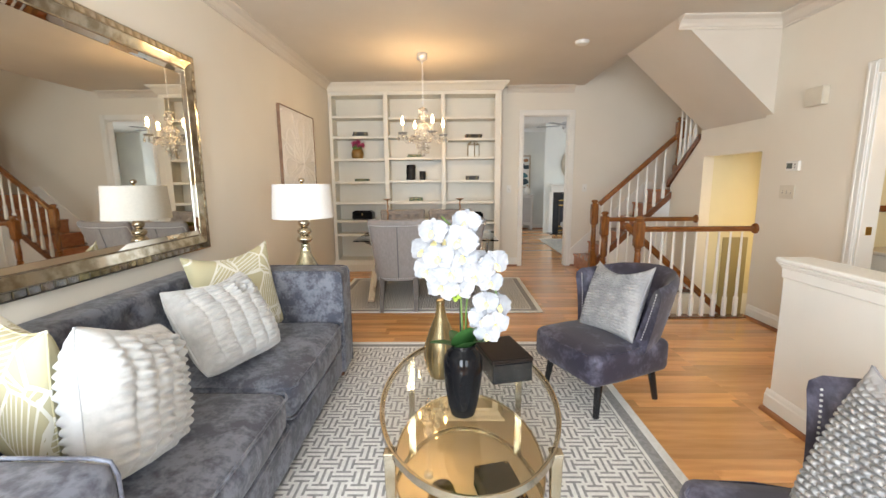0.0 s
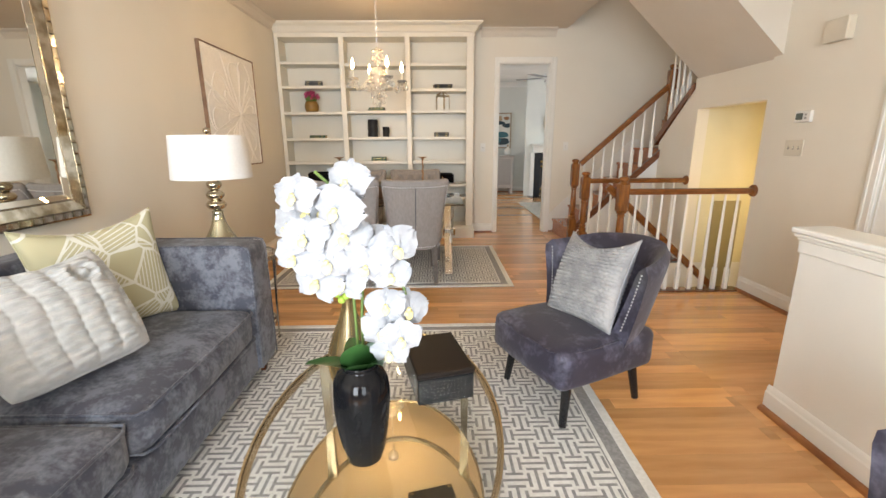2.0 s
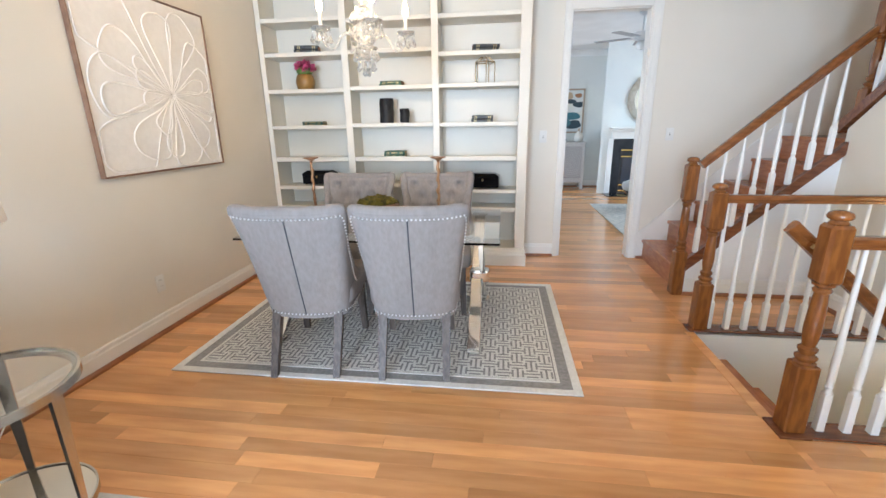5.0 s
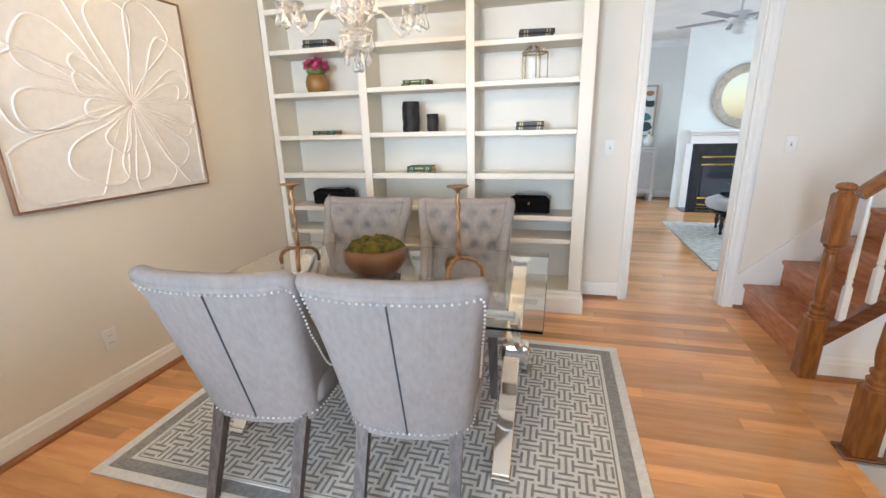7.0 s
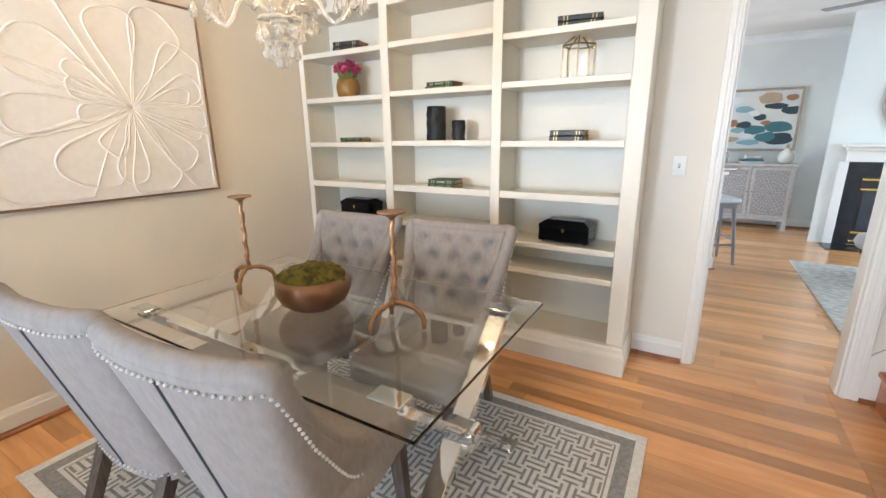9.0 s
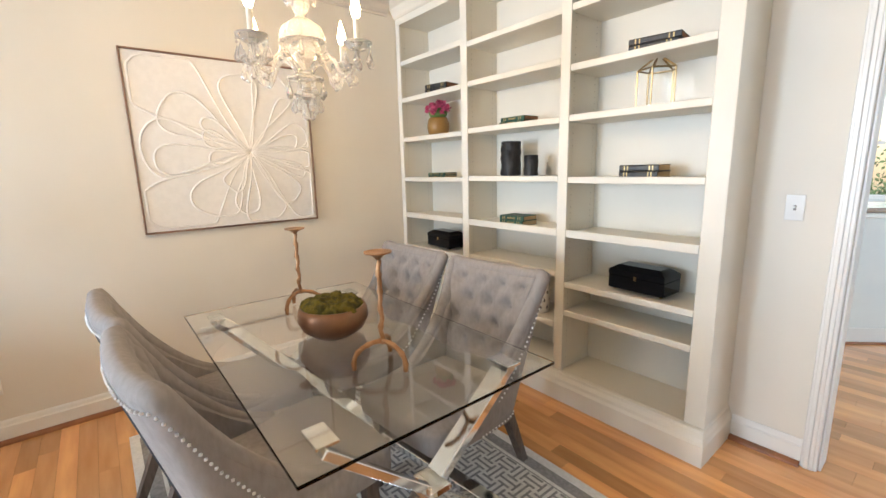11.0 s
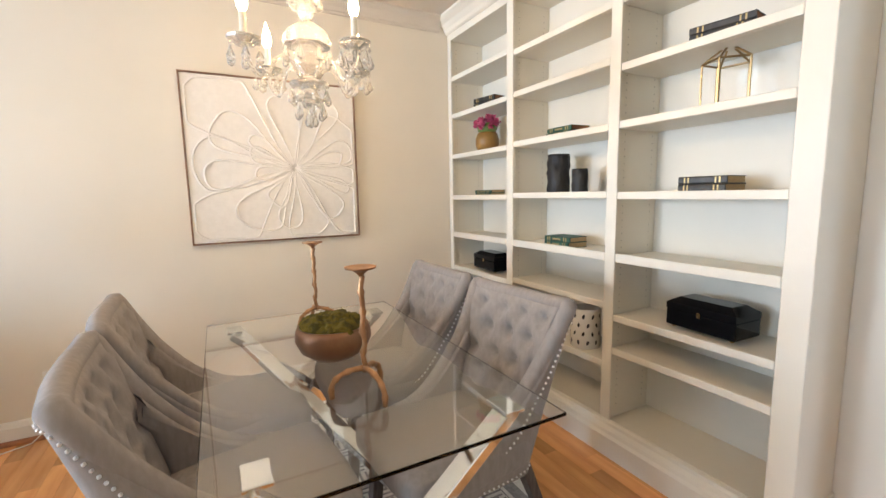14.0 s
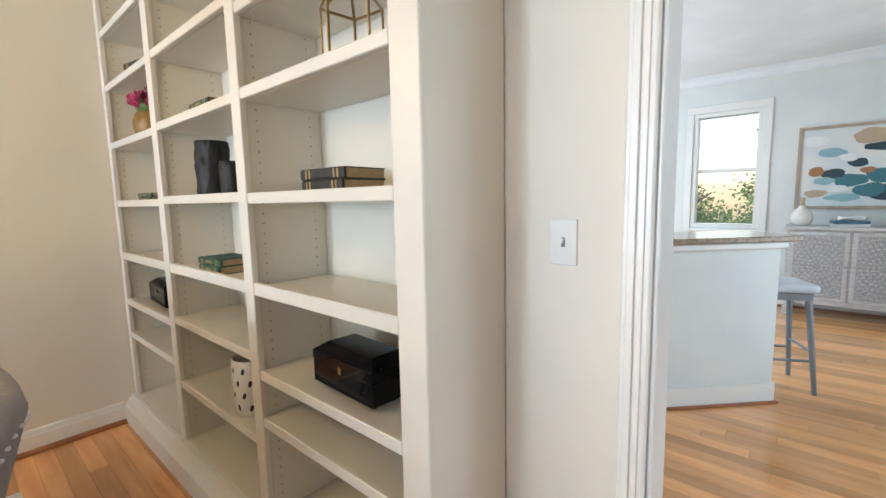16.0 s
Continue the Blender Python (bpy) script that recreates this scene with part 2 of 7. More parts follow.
SATIN = mat("silver_satin_cloth", (0.27, 0.27, 0.285), 0.5, scale=20)
PETAL = mat("white_petal", (0.36, 0.37, 0.39), 0.6, color2=(0.30, 0.31, 0.33), scale=30)
LIP = mat("yellow_orchid_lip", (0.72, 0.62, 0.30), 0.5, scale=40)
LEAF = mat("waxy_green_leaf", (0.02, 0.075, 0.02), 0.28, color2=(0.03, 0.11, 0.03), scale=8)
STEM = mat("green_stem", (0.12, 0.2, 0.05), 0.5, scale=8)
BLACKGLAZE = mat("black_glaze", (0.006, 0.006, 0.007), 0.05, spec=0.16, scale=5)
CANVAS = mat("white_canvas", (0.80, 0.77, 0.73), 0.7, color2=(0.77, 0.74, 0.70), scale=30, bump=0.3, bump_scale=250, bump_dist=0.001)
FRAMEWOOD = mat("walnut_frame", (0.27, 0.15, 0.09), 0.45, color2=(0.19, 0.10, 0.06), scale=10)
SHADE = mat("white_linen_shade", (0.82, 0.80, 0.77), 0.85, color2=(0.79, 0.77, 0.74), scale=60, bump=0.2, bump_scale=500, bump_dist=0.001)
MERCURY = mat("mercury_glass", (0.72, 0.64, 0.52), 0.10, 1.0, color2=(0.55, 0.48, 0.38), scale=25, rough2=0.25)
SMOKEGLASS = mat("champagne_lustre_glass", (0.52, 0.50, 0.38), 0.06, 0.9, color2=(0.48, 0.46, 0.35), scale=6)
GOLDVASE = mat("antique_gold_ceramic", (0.20, 0.155, 0.085), 0.34, 0.8, color2=(0.14, 0.105, 0.055), scale=15)
THINGLASS = glassy("thin_lantern_glass", (1, 1, 1), ior=1.05)
CHAMP = mat("champagne_metal", (0.62, 0.57, 0.47), 0.22, 1.0, color2=(0.5, 0.42, 0.3), scale=10)
BLACKLEATHER = mat("black_croc_leather", (0.008, 0.008, 0.009), 0.42, spec=0.2, bump=0.6, bump_scale=120, bump_dist=0.002)
ANTIQUE = mat("antiqued_mirror", (0.74, 0.70, 0.60), 0.06, 1.0, color2=(0.42, 0.37, 0.28), scale=14, rough2=0.2)


# ---- mesh helpers ----
ID = Matrix.Identity(4)


def T(x, y, z):
    return Matrix.Translation((x, y, z))


def R(a, axis="Z"):
    return Matrix.Rotation(radians(a), 4, axis)


def finish(name, bm, material, smooth=False, autosmooth=None):
    me = bpy.data.meshes.new(name)
    bmesh.ops.recalc_face_normals(bm, faces=bm.faces) if len(bm.faces) < 60000 else None
    bm.to_mesh(me)
    bm.free()
    mats = material if isinstance(material, (list, tuple)) else [material]
    for k in mats:
        me.materials.append(k)
    if smooth:
        me.shade_smooth()
        if autosmooth:
            me.set_sharp_from_angle(angle=radians(autosmooth))
    return new(name, me)


def thing(name, label, category, group="", at=None, kind=""):
    ob = new(name)
    if at is not None:
        ob.matrix_world = at
    tagged(ob, label, category, group, kind)
    return ob


def part(name, bm, material, parent=None, label="", smooth=False, autosmooth=None, m=None, kind=""):
    ob = finish(name, bm, material, smooth, autosmooth)
    if parent is not None:
        ob.parent = parent
    if m is not None:
        ob.matrix_basis = m
    tagged(ob, label, kind=kind)
    return ob


def box(bm, lo, hi, m=ID, bevel=0.0, seg=1, mi=0):
    lo, hi = Vector(lo), Vector(hi)
    r = bmesh.ops.create_cube(bm, size=1)
    vs = r["verts"]
    s = hi - lo
    c = (hi + lo) / 2
    for v in vs:
        v.co = Vector((v.co.x * s.x, v.co.y * s.y, v.co.z * s.z)) + c
    if bevel:
        es = list({e for v in vs for e in v.link_edges})
        r = bmesh.ops.bevel(bm, geom=es, offset=bevel, segments=seg, affect="EDGES", profile=0.5)
        vs = list({v for f in r["faces"] for v in f.verts})
    for v in vs:
        v.co = m @ v.co
    if mi:
        for f in {f for v in vs for f in v.link_faces}:
            f.material_index = mi
    return vs


def B(lo, hi, m=ID, bevel=0.0, seg=1):
    bm = bmesh.new()
    box(bm, lo, hi, m, bevel, seg)
    return bm


def lathe(bm, prof, n=24, m=ID, mi=0, square=None):
    """Turn (radius, height) pairs about z. square: height ranges that stay square."""
    rings = []
    for r, z in prof:
        ring = [bm.verts.new(m @ Vector((r * math.cos(2 * math.pi * k / n), r * math.sin(2 * math.pi * k / n), z))) for k in range(n)]
        rings.append(ring)
    for a, b in zip(rings, rings[1:]):
        for k in range(n):
            f = bm.faces.new((a[k], a[(k + 1) % n], b[(k + 1) % n], b[k]))
            f.material_index = mi
    for ring in (rings[0], rings[-1]):
        f = bm.faces.new(ring)
        f.material_index = mi
    return bm


def L(prof, n=24, m=ID):
    return lathe(bmesh.new(), prof, n, m)


def turned_ring(prof, n=48):
    """A closed profile turned about z: a ring with no caps."""
    bm = bmesh.new()
    rings = [[bm.verts.new((r * math.cos(2 * math.pi * k / n), r * math.sin(2 * math.pi * k / n), z)) for k in range(n)] for r, z in prof]
    for a, b in zip(rings, rings[1:] + rings[:1]):
        for k in range(n):
            bm.faces.new((a[k], a[(k + 1) % n], b[(k + 1) % n], b[k]))
    return bm


def tube(bm, pts, r, n=8, m=ID, closed=False, mi=0):
    """A round bar along points; r is a number or a list."""
    pts = [Vector(p) for p in pts]
    rr = r if isinstance(r, (list, tuple)) else [r] * len(pts)
    rings = []
    up = Vector((0, 0, 1))
    last = None
    for i, p in enumerate(pts):
        if closed:
            d = pts[(i + 1) % len(pts)] - pts[i - 1]
        else:
            d = pts[min(i + 1, len(pts) - 1)] - pts[max(i - 1, 0)]
        d.normalize()
        a = last if last is not None else (up if abs(d.z) < 0.9 else Vector((1, 0, 0)))
        a = (a - d * a.dot(d)).normalized()
        last = a
        b = d.cross(a)
        rings.append([bm.verts.new(m @ (p + (a * math.cos(2 * math.pi * k / n) + b * math.sin(2 * math.pi * k / n)) * rr[i])) for k in range(n)])
    pairs = list(zip(rings, rings[1:])) + ([(rings[-1], rings[0])] if closed else [])
    for a, b in pairs:
        for k in range(n):
            f = bm.faces.new((a[k], a[(k + 1) % n], b[(k + 1) % n], b[k]))
            f.material_index = mi
    if not closed:
        bm.faces.new(rings[0])
        bm.faces.new(rings[-1])
    return bm


def soft(bm, size, r, n=8, bulge=(0, 0, 0), m=ID, wob=0.0, seed=0.0):
    """A stuffed box: round edges of radius r, faces swollen by bulge."""
    sx, sy, sz = (s / 2 for s in size)
    n0 = len(bm.verts)
    r0 = bmesh.ops.create_cube(bm, size=2)
    vs = r0["verts"]
    es = list({e for v in vs for e in v.link_edges})
    bmesh.ops.subdivide_edges(bm, edges=es, cuts=n, use_grid_fill=True)
    vs = list(bm.verts)[n0:]
    for v in vs:
        u = v.co.copy()
        p = Vector((u.x * sx, u.y * sy, u.z * sz))
        core = Vector((max(-(sx - r), min(sx - r, p.x)), max(-(sy - r), min(sy - r, p.y)), max(-(sz - r), min(sz - r, p.z))))
        d = p - core
        q = core + (d.normalized() * r if d.length > 1e-9 else d)
        fx, fy, fz = (1 - u.x ** 2), (1 - u.y ** 2), (1 - u.z ** 2)
        q.x += u.x * bulge[0] * fy * fz
        q.y += u.y * bulge[1] * fx * fz
        q.z += u.z * bulge[2] * fx * fy
        if wob:
            q += noise.noise_vector(q * 5 + Vector((seed, seed * 2, 0))) * wob
        v.co = m @ q
    return vs


def prism(bm, outline, depth, m=ID, mi=0):
    """An outline in x, z pushed along y by depth."""
    a = [bm.verts.new(m @ Vector((x, 0, z))) for x, z in outline]
    b = [bm.verts.new(m @ Vector((x, depth, z))) for x, z in outline]
    n = len(a)
    fs = [bm.faces.new(a), bm.faces.new(b)]
    for k in range(n):
        fs.append(bm.faces.new((a[k], a[(k + 1) % n], b[(k + 1) % n], b[k])))
    for f in fs:
        f.material_index = mi
    return bm


def P(outline, depth, m=ID):
    return prism(bmesh.new(), outline, depth, m)


def slab(name, lo, hi, material, label="", category="", bevel=0.0):
    ob = part(name, B(lo, hi, bevel=bevel), material, kind="structure")
    return tagged(ob, label, category)

# ---- large structure ----
H0 = 2.743
XL, XR, YD, YB, XW = -1.54, 3.15, 6.72, -1.5, 2.04
# stairwell hole: x 2.01 to 4.3, y 4.13 to 5.05
slab("floor_slab_dining", (-1.7, -1.6, -0.3), (2.0, 12.2, -0.022), SUBFLOOR, "bare sub-floor under the oak boards", "floor")
slab("floor_slab_hall", (2.0, 5.165, -0.3), (6.1, 12.2, -0.022), SUBFLOOR, "bare sub-floor under the hall boards", "floor")
slab("floor_slab_entry", (2.0, -1.6, -0.3), (5.2, 4.0, -0.022), SUBFLOOR, "bare sub-floor by the entry", "floor")
slab("wall_west", (XL - 0.15, -1.65, 0), (XL, YD, H0), WALL, "warm beige painted wall", "wall")
for k, (lo, hi) in enumerate((((YD, 0), (8.8, H0)), ((10.8, 0), (12.2, H0)), ((8.8, 0), (10.8, 0.9)), ((8.8, 2.2), (10.8, H0)))):
    slab(f"wall_west_kitchen_{k}", (XL - 0.15, *lo), (XL, *hi), WALL2, "pale painted kitchen wall", "wall")
# wall with the cased opening
DX0, DX1, DZ = 1.352, 2.045, 2.32
slab("wall_north", (XL, YD, 0), (DX0, YD + 0.12, H0), WALL, "warm beige wall behind the bookcase", "wall")
slab("wall_north_over_door", (DX0, YD, DZ), (DX1, YD + 0.12, H0), WALL, "beige wall over the cased opening", "wall")
slab("wall_north_stair", (DX1, YD, 0), (4.4, YD + 0.12, 5.2), WALL, "tall beige wall along the stairs", "wall")
slab("wall_north_above", (XL, YD, H0 + 0.25), (DX1, YD + 0.12, 5.2), WALL, "beige upper wall", "wall")
# right wall with bathroom door
BY0, BY1, BZ = 2.28, 3.09, 2.05
slab("wall_east_a", (XR, BY1, 0), (XR + 0.12, 4.13, H0), WALL, "beige wall with thermostat", "wall")
slab("wall_east_b", (XR, -1.65, 0), (XR + 0.12, BY0, H0), WALL, "beige wall near the entry", "wall")
slab("wall_east_c", (XR, BY0, BZ), (XR + 0.12, BY1, H0), WALL, "beige wall over the bathroom door", "wall")
# lower stairwell opening
slab("wall_east_d", (XR, 4.13, 1.6), (XR + 0.12, 5.06, 1.9), WALL, "beige wall over the stairwell opening", "wall")
bm = bmesh.new()
prism(bm, [(5.06, 0), (5.76, 0), (5.76, 1.27), (5.15, 1.80), (5.15, 1.9), (5.06, 1.9)], 0.12, Matrix(((0, 1, 0, XR), (1, 0, 0, 0), (0, 0, 1, 0), (0, 0, 0, 1))))
tagged(part("wall_east_e", bm, WALL, kind="structure"), "beige wall under the upper flight", "wall")
tagged(part("wall_under_stairs", P([(2.2, 0), (3.3, 0), (3.3, 1.2), (3.24, 1.178), (2.2, 0.185)], 0.06, T(0, 5.745, 0)), WALL3, kind="structure"), "pale wall under the stairs", "wall")
# far walls
for k, (lo, hi) in enumerate((((YD + 0.12, 0), (8.0, H0)), ((10.4, 0), (12.2, H0)), ((8.0, 0), (10.4, 0.7)), ((8.0, 2.3), (10.4, H0)))):
    slab(f"wall_family_east_{k}", (6.0, *lo), (6.15, *hi), WALL2, "pale wall of the family room", "wall")
WX0, WX1, WZ0, WZ1 = 0.44, 1.15, 0.9, 2.31
slab("wall_family_a", (XL, 12.0, 0), (WX0, 12.15, H0), WALL2, "pale wall beside the window", "wall")
slab("wall_family_b", (WX1, 12.0, 0), (6.1, 12.15, H0), WALL2, "pale wall behind the carved cabinet", "wall")
slab("wall_family_c", (WX0, 12.0, 0), (WX1, 12.15, WZ0), WALL2, "pale wall under the window", "wall")
slab("wall_family_d", (WX0, 12.0, WZ1), (WX1, 12.15, H0), WALL2, "pale wall over the window", "wall")
# back wall behind the start
FW = ((-0.95, 0.15), (0.91, 2.01))
for k, (a, b) in enumerate(((XL, -0.95), (0.15, 0.91), (2.01, XR))):
    slab(f"wall_south_{k}", (a, -1.65, 0), (b, -1.5, H0), WALL, "beige wall at the front of the house", "wall")
for k, (a, b) in enumerate(FW):
    slab(f"wall_south_sill_{k}", (a, -1.65, 0), (b, -1.5, 0.4), WALL, "beige wall under the front window", "wall")
    slab(f"wall_south_head_{k}", (a, -1.65, 2.35), (b, -1.5, H0), WALL, "beige wall over the front window", "wall")
# ceilings
SX = 2.24
slab("ceiling", (XL - 0.1, -1.6, H0), (2.1, YD, H0 + 0.25), CEIL, "flat painted living room ceiling", "ceiling")
slab("ceiling_mid", (2.1, 4.04, H0), (SX, 5.15, H0 + 0.25), CEIL, "flat painted ceiling by the soffit", "ceiling")
slab("ceiling_entry", (2.1, -1.6, H0), (5.2, 4.04, H0 + 0.25), CEIL, "flat painted ceiling by the entry", "ceiling")
slab("ceiling_family", (XL - 0.1, YD, H0), (6.1, 12.2, H0 + 0.25), CEIL2, "flat white family room ceiling", "ceiling")
slab("ceiling_upper", (SX - 0.3, 3.9, 5.2), (4.5, YD + 0.1, 5.3), CEIL2, "flat upper stair ceiling", "ceiling")
# upper stair shaft
slab("wall_shaft_west", (SX - 0.12, 4.04, H0 + 0.25), (SX, YD, 5.2), WALL, "beige upper stair wall", "wall")
slab("wall_shaft_east", (4.3, 4.0, -2.7), (4.42, YD, 5.2), WALL, "beige wall closing the stairs", "wall")
slab("wall_shaft_south", (SX, 3.92, H0 + 0.25), (4.42, 4.04, 5.2), WALL, "beige upper stair wall", "wall")
# stairwell down
slab("wall_well_south", (2.0, 4.01, -2.7), (4.3, 4.12, -0.024), WALL3, "beige wall of the cellar stairs", "wall")
slab("wall_well_south_upper", (XR + 0.12, 4.01, -0.024), (4.3, 4.12, 1.9), YELLOW, "yellow wall of the cellar stairs", "wall")
slab("wall_well_north", (2.0, 5.07, -2.7), (4.3, 5.16, -0.024), WALL3, "white wall of the cellar stairs", "wall")
slab("wall_well_north_upper", (XR + 0.12, 5.07, -0.024), (4.3, 5.16, 1.9), YELLOW, "yellow wall of the cellar stairs", "wall")
slab("floor_cellar", (1.9, 4.0, -2.8), (4.4, 5.2, -2.7), STAIRWOOD, "dark cellar floor", "floor")
# thin panel whose dark colour stands for the unlit doorway
slab("wall_well_recess", (3.46, 5.06, -1.5), (3.75, 5.07, 0.66), OLIVE, "flat olive panel standing for a dim doorway at the cellar stairs", "door")
for k in range(12):
    slab(f"cellar_step_{k}", (2.01 + 0.235 * k, 4.12, -0.2 * k - 0.235), (2.01 + 0.235 * (k + 1) + 0.025, 5.07, -0.2 * (k + 1)), TREADWOOD, "brown wooden cellar step", "step")
# bathroom
slab("wall_bath_east", (5.0, 1.5, 0), (5.1, 4.0, H0), YELLOW, "yellow bathroom wall", "wall")
slab("wall_bath_north", (XR + 0.12, 3.5, 0), (5.1, 3.6, H0), YELLOW, "yellow bathroom wall", "wall")
slab("wall_bath_south", (XR + 0.12, 1.4, 0), (5.1, 1.5, H0), YELLOW, "yellow bathroom wall", "wall")
# half wall
slab("half_wall", (2.097, -1.5, 0), (2.227, 2.37, 0.855), TRIM, "white half wall", "wall")


def strip(name, lo, hi, material, label, parent=None, bevel=0.004):
    ob = part(name, B(lo, hi, bevel=bevel), material, parent, kind="structure")
    return tagged(ob, label)


# baseboards (with a wooden shoe), along x or y
def baseboard(x0, y0, x1, y1, side, h=0.13, material=None):
    material = material or TRIM
    d, s = 0.018, 0.024
    horizontal = abs(y1 - y0) < 1e-6
    prof = [(0, 0.0), (d, 0.0), (d, h - 0.035), (d * 0.75, h - 0.028), (d * 0.6, h - 0.01), (d * 0.3, h), (0, h)]
    ln = (x1 - x0) if horizontal else (y1 - y0)
    if horizontal:
        m = T(x0, y0, 0) @ R(90 if side > 0 else 90) @ Matrix.Scale(1, 4)
        m = Matrix(((0, 1, 0, x0), (side, 0, 0, y0), (0, 0, 1, 0), (0, 0, 0, 1)))
    else:
        m = Matrix(((side, 0, 0, x0), (0, 1, 0, y0), (0, 0, 1, 0), (0, 0, 0, 1)))
    tagged(part("baseboard", P(prof, ln, m), material, kind="structure"), "white painted baseboard with moulded top")
    q = [(d, 0.0), (d + s, 0.0), (d + s * 0.92, s * 0.5), (d + s * 0.6, s * 0.85), (d, s)]
    tagged(part("shoe_moulding", P(q, ln, m), SHOE, kind="structure"), "oak shoe moulding along the baseboard")


SHOE = mat("shoe_moulding_wood", (0.33, 0.12, 0.04), 0.35, color2=(0.24, 0.085, 0.03), scale=8)
baseboard(XL, -1.5, XL, 6.33, 1)
baseboard(1.0, YD, 1.289, YD, -1)
baseboard(2.125, YD, 2.19, YD, -1)
baseboard(XR, 3.17, XR, 4.1, -1)
baseboard(XR, -1.5, XR, 2.2, -1)
baseboard(2.2, 5.745, XR, 5.745, -1)
baseboard(XR, 5.16, XR, 5.745, -1)
baseboard(2.097, -1.5, 2.097, 2.39, -1)
baseboard(2.097, 2.37, 2.227, 2.37, 1)
baseboard(XL, 12.0, 2.84, 12.0, -1)

# crown mouldings
CR = [(0, 0), (0.095, 0), (0.095, -0.014), (0.078, -0.024), (0.055, -0.034), (0.032, -0.06), (0.022, -0.082), (0.012, -0.088), (0.012, -0.105), (0, -0.105)]


def crown(x0, y0, x1, y1, side, name="crown_moulding", material=None):
    horizontal = abs(y1 - y0) < 1e-6
    ln = (x1 - x0) if horizontal else (y1 - y0)
    if horizontal:
        m = Matrix(((0, 1, 0, x0), (side, 0, 0, y0), (0, 0, 1, H0), (0, 0, 0, 1)))
    else:
        m = Matrix(((side, 0, 0, x0), (0, 1, 0, y0), (0, 0, 1, H0), (0, 0, 0, 1)))
    tagged(part(name, P(CR, ln, m), material or CEIL, kind="structure"), "painted crown moulding under the ceiling")


crown(XL, -1.5, XL, 6.32, 1)
crown(1.1, YD, 2.1, YD, -1)
crown(2.24, 4.04, XR, 4.04, -1)
crown(XR, -1.5, XR, 4.04, -1)
crown(XL, -1.5, XR, -1.5, 1)
crown(XL, 12.0, 2.84, 12.0, -1, material=CEIL2)

# casings
def casing_v(x0, x1, y, z1, side=-1, name="door_casing"):
    bm = bmesh.new()
    y0, y1 = (y - 0.02, y) if side < 0 else (y, y + 0.02)
    box(bm, (x0, y0, 0), (x1, y1, z1), bevel=0.004)
    box(bm, (x0 + 0.012, y0 - 0.006 if side < 0 else y1, 0), (x0 + 0.03, y0 if side < 0 else y1 + 0.006, z1 - 0.01), bevel=0.002)
    box(bm, (x1 - 0.03, y0 - 0.004 if side < 0 else y1, 0), (x1 - 0.014, y0 if side < 0 else y1 + 0.004, z1 - 0.01), bevel=0.002)
    return tagged(part(name, bm, TRIM, kind="structure"), "white moulded casing of the cased opening")


casing_v(1.29, DX0, YD, DZ + 0.075)
casing_v(DX1, 2.13, YD, DZ + 0.075)
strip("door_head_casing", (DX0, YD - 0.02, DZ), (DX1, YD, DZ + 0.075), TRIM, "white casing over the opening")
strip("door_jamb_left", (DX0, YD, 0), (DX0 + 0.012, YD + 0.12, DZ), TRIM, "white jamb of the cased opening")
strip("door_jamb_right", (DX1 - 0.012, YD, 0), (DX1, YD + 0.12, DZ), TRIM, "white jamb of the cased opening")
strip("door_jamb_head", (DX0 + 0.012, YD, DZ - 0.012), (DX1 - 0.012, YD + 0.12, DZ), TRIM, "white head of the cased opening")
# bathroom door casing (on the east wall)
for y0, y1 in ((BY1, BY1 + 0.085), (BY0 - 0.085, BY0)):
    bm = bmesh.new()
    box(bm, (XR - 0.02, y0, 0), (XR, y1, BZ + 0.085), bevel=0.004)
    box(bm, (XR - 0.027, y0 + 0.012, 0), (XR - 0.02, y0 + 0.03, BZ + 0.07), bevel=0.002)
    box(bm, (XR - 0.025, y1 - 0.03, 0), (XR - 0.02, y1 - 0.014, BZ + 0.07), bevel=0.002)
    tagged(part("door_casing", bm, TRIM, kind="structure"), "white moulded casing of the bathroom door")
strip("door_head_casing", (XR - 0.02, BY0, BZ), (XR, BY1, BZ + 0.085), TRIM, "white casing over the bathroom door")
strip("door_jamb_bath", (XR, BY1 - 0.012, 0), (XR + 0.12, BY1, BZ), TRIM, "white jamb of the bathroom door")
strip("door_jamb_bath", (XR, BY0, 0), (XR + 0.12, BY0 + 0.012, BZ), TRIM, "white jamb of the bathroom door")
tagged(part("strike_plate", B((XR + 0.04, BY1 - 0.016, 0.94), (XR + 0.08, BY1 - 0.012, 1.0)), BRASS, kind="structure"), "brass strike plate in the jamb")

# half wall cap
bm = bmesh.new()
box(bm, (2.062, -1.5, 0.885), (2.262, 2.405, 0.91), bevel=0.006)
box(bm, (2.072, -1.5, 0.868), (2.252, 2.395, 0.885), bevel=0.005)
box(bm, (2.082, -1.5, 0.855), (2.242, 2.385, 0.868), bevel=0.004)
box(bm, (2.087, -1.5, 0.80), (2.097, 2.38, 0.855), bevel=0.004)
box(bm, (2.097, 2.37, 0.80), (2.227, 2.38, 0.855), bevel=0.004)
tagged(part("half_wall_cap", bm, TRIM, kind="structure"), "white moulded wooden cap on the half wall")

# soffit under the third flight, with its side face
tagged(part("soffit", P([(2.24, H0), (3.15, 1.92), (3.27, 1.812), (3.27, 2.99), (2.24, 2.99)], 1.11, T(0, 4.04, 0)), CEIL, kind="structure"),
       "sloping plaster soffit under the upper stairs")
slab("ceiling_corner", (2.1, 5.15, H0), (2.24, YD, H0 + 0.25), CEIL, "flat painted ceiling by the stairs", "ceiling")
slab("wall_shaft_lintel", (2.24, 5.15, H0 + 0.2), (2.26, 5.16, 5.2), WALL, "beige upper stair wall", "wall")

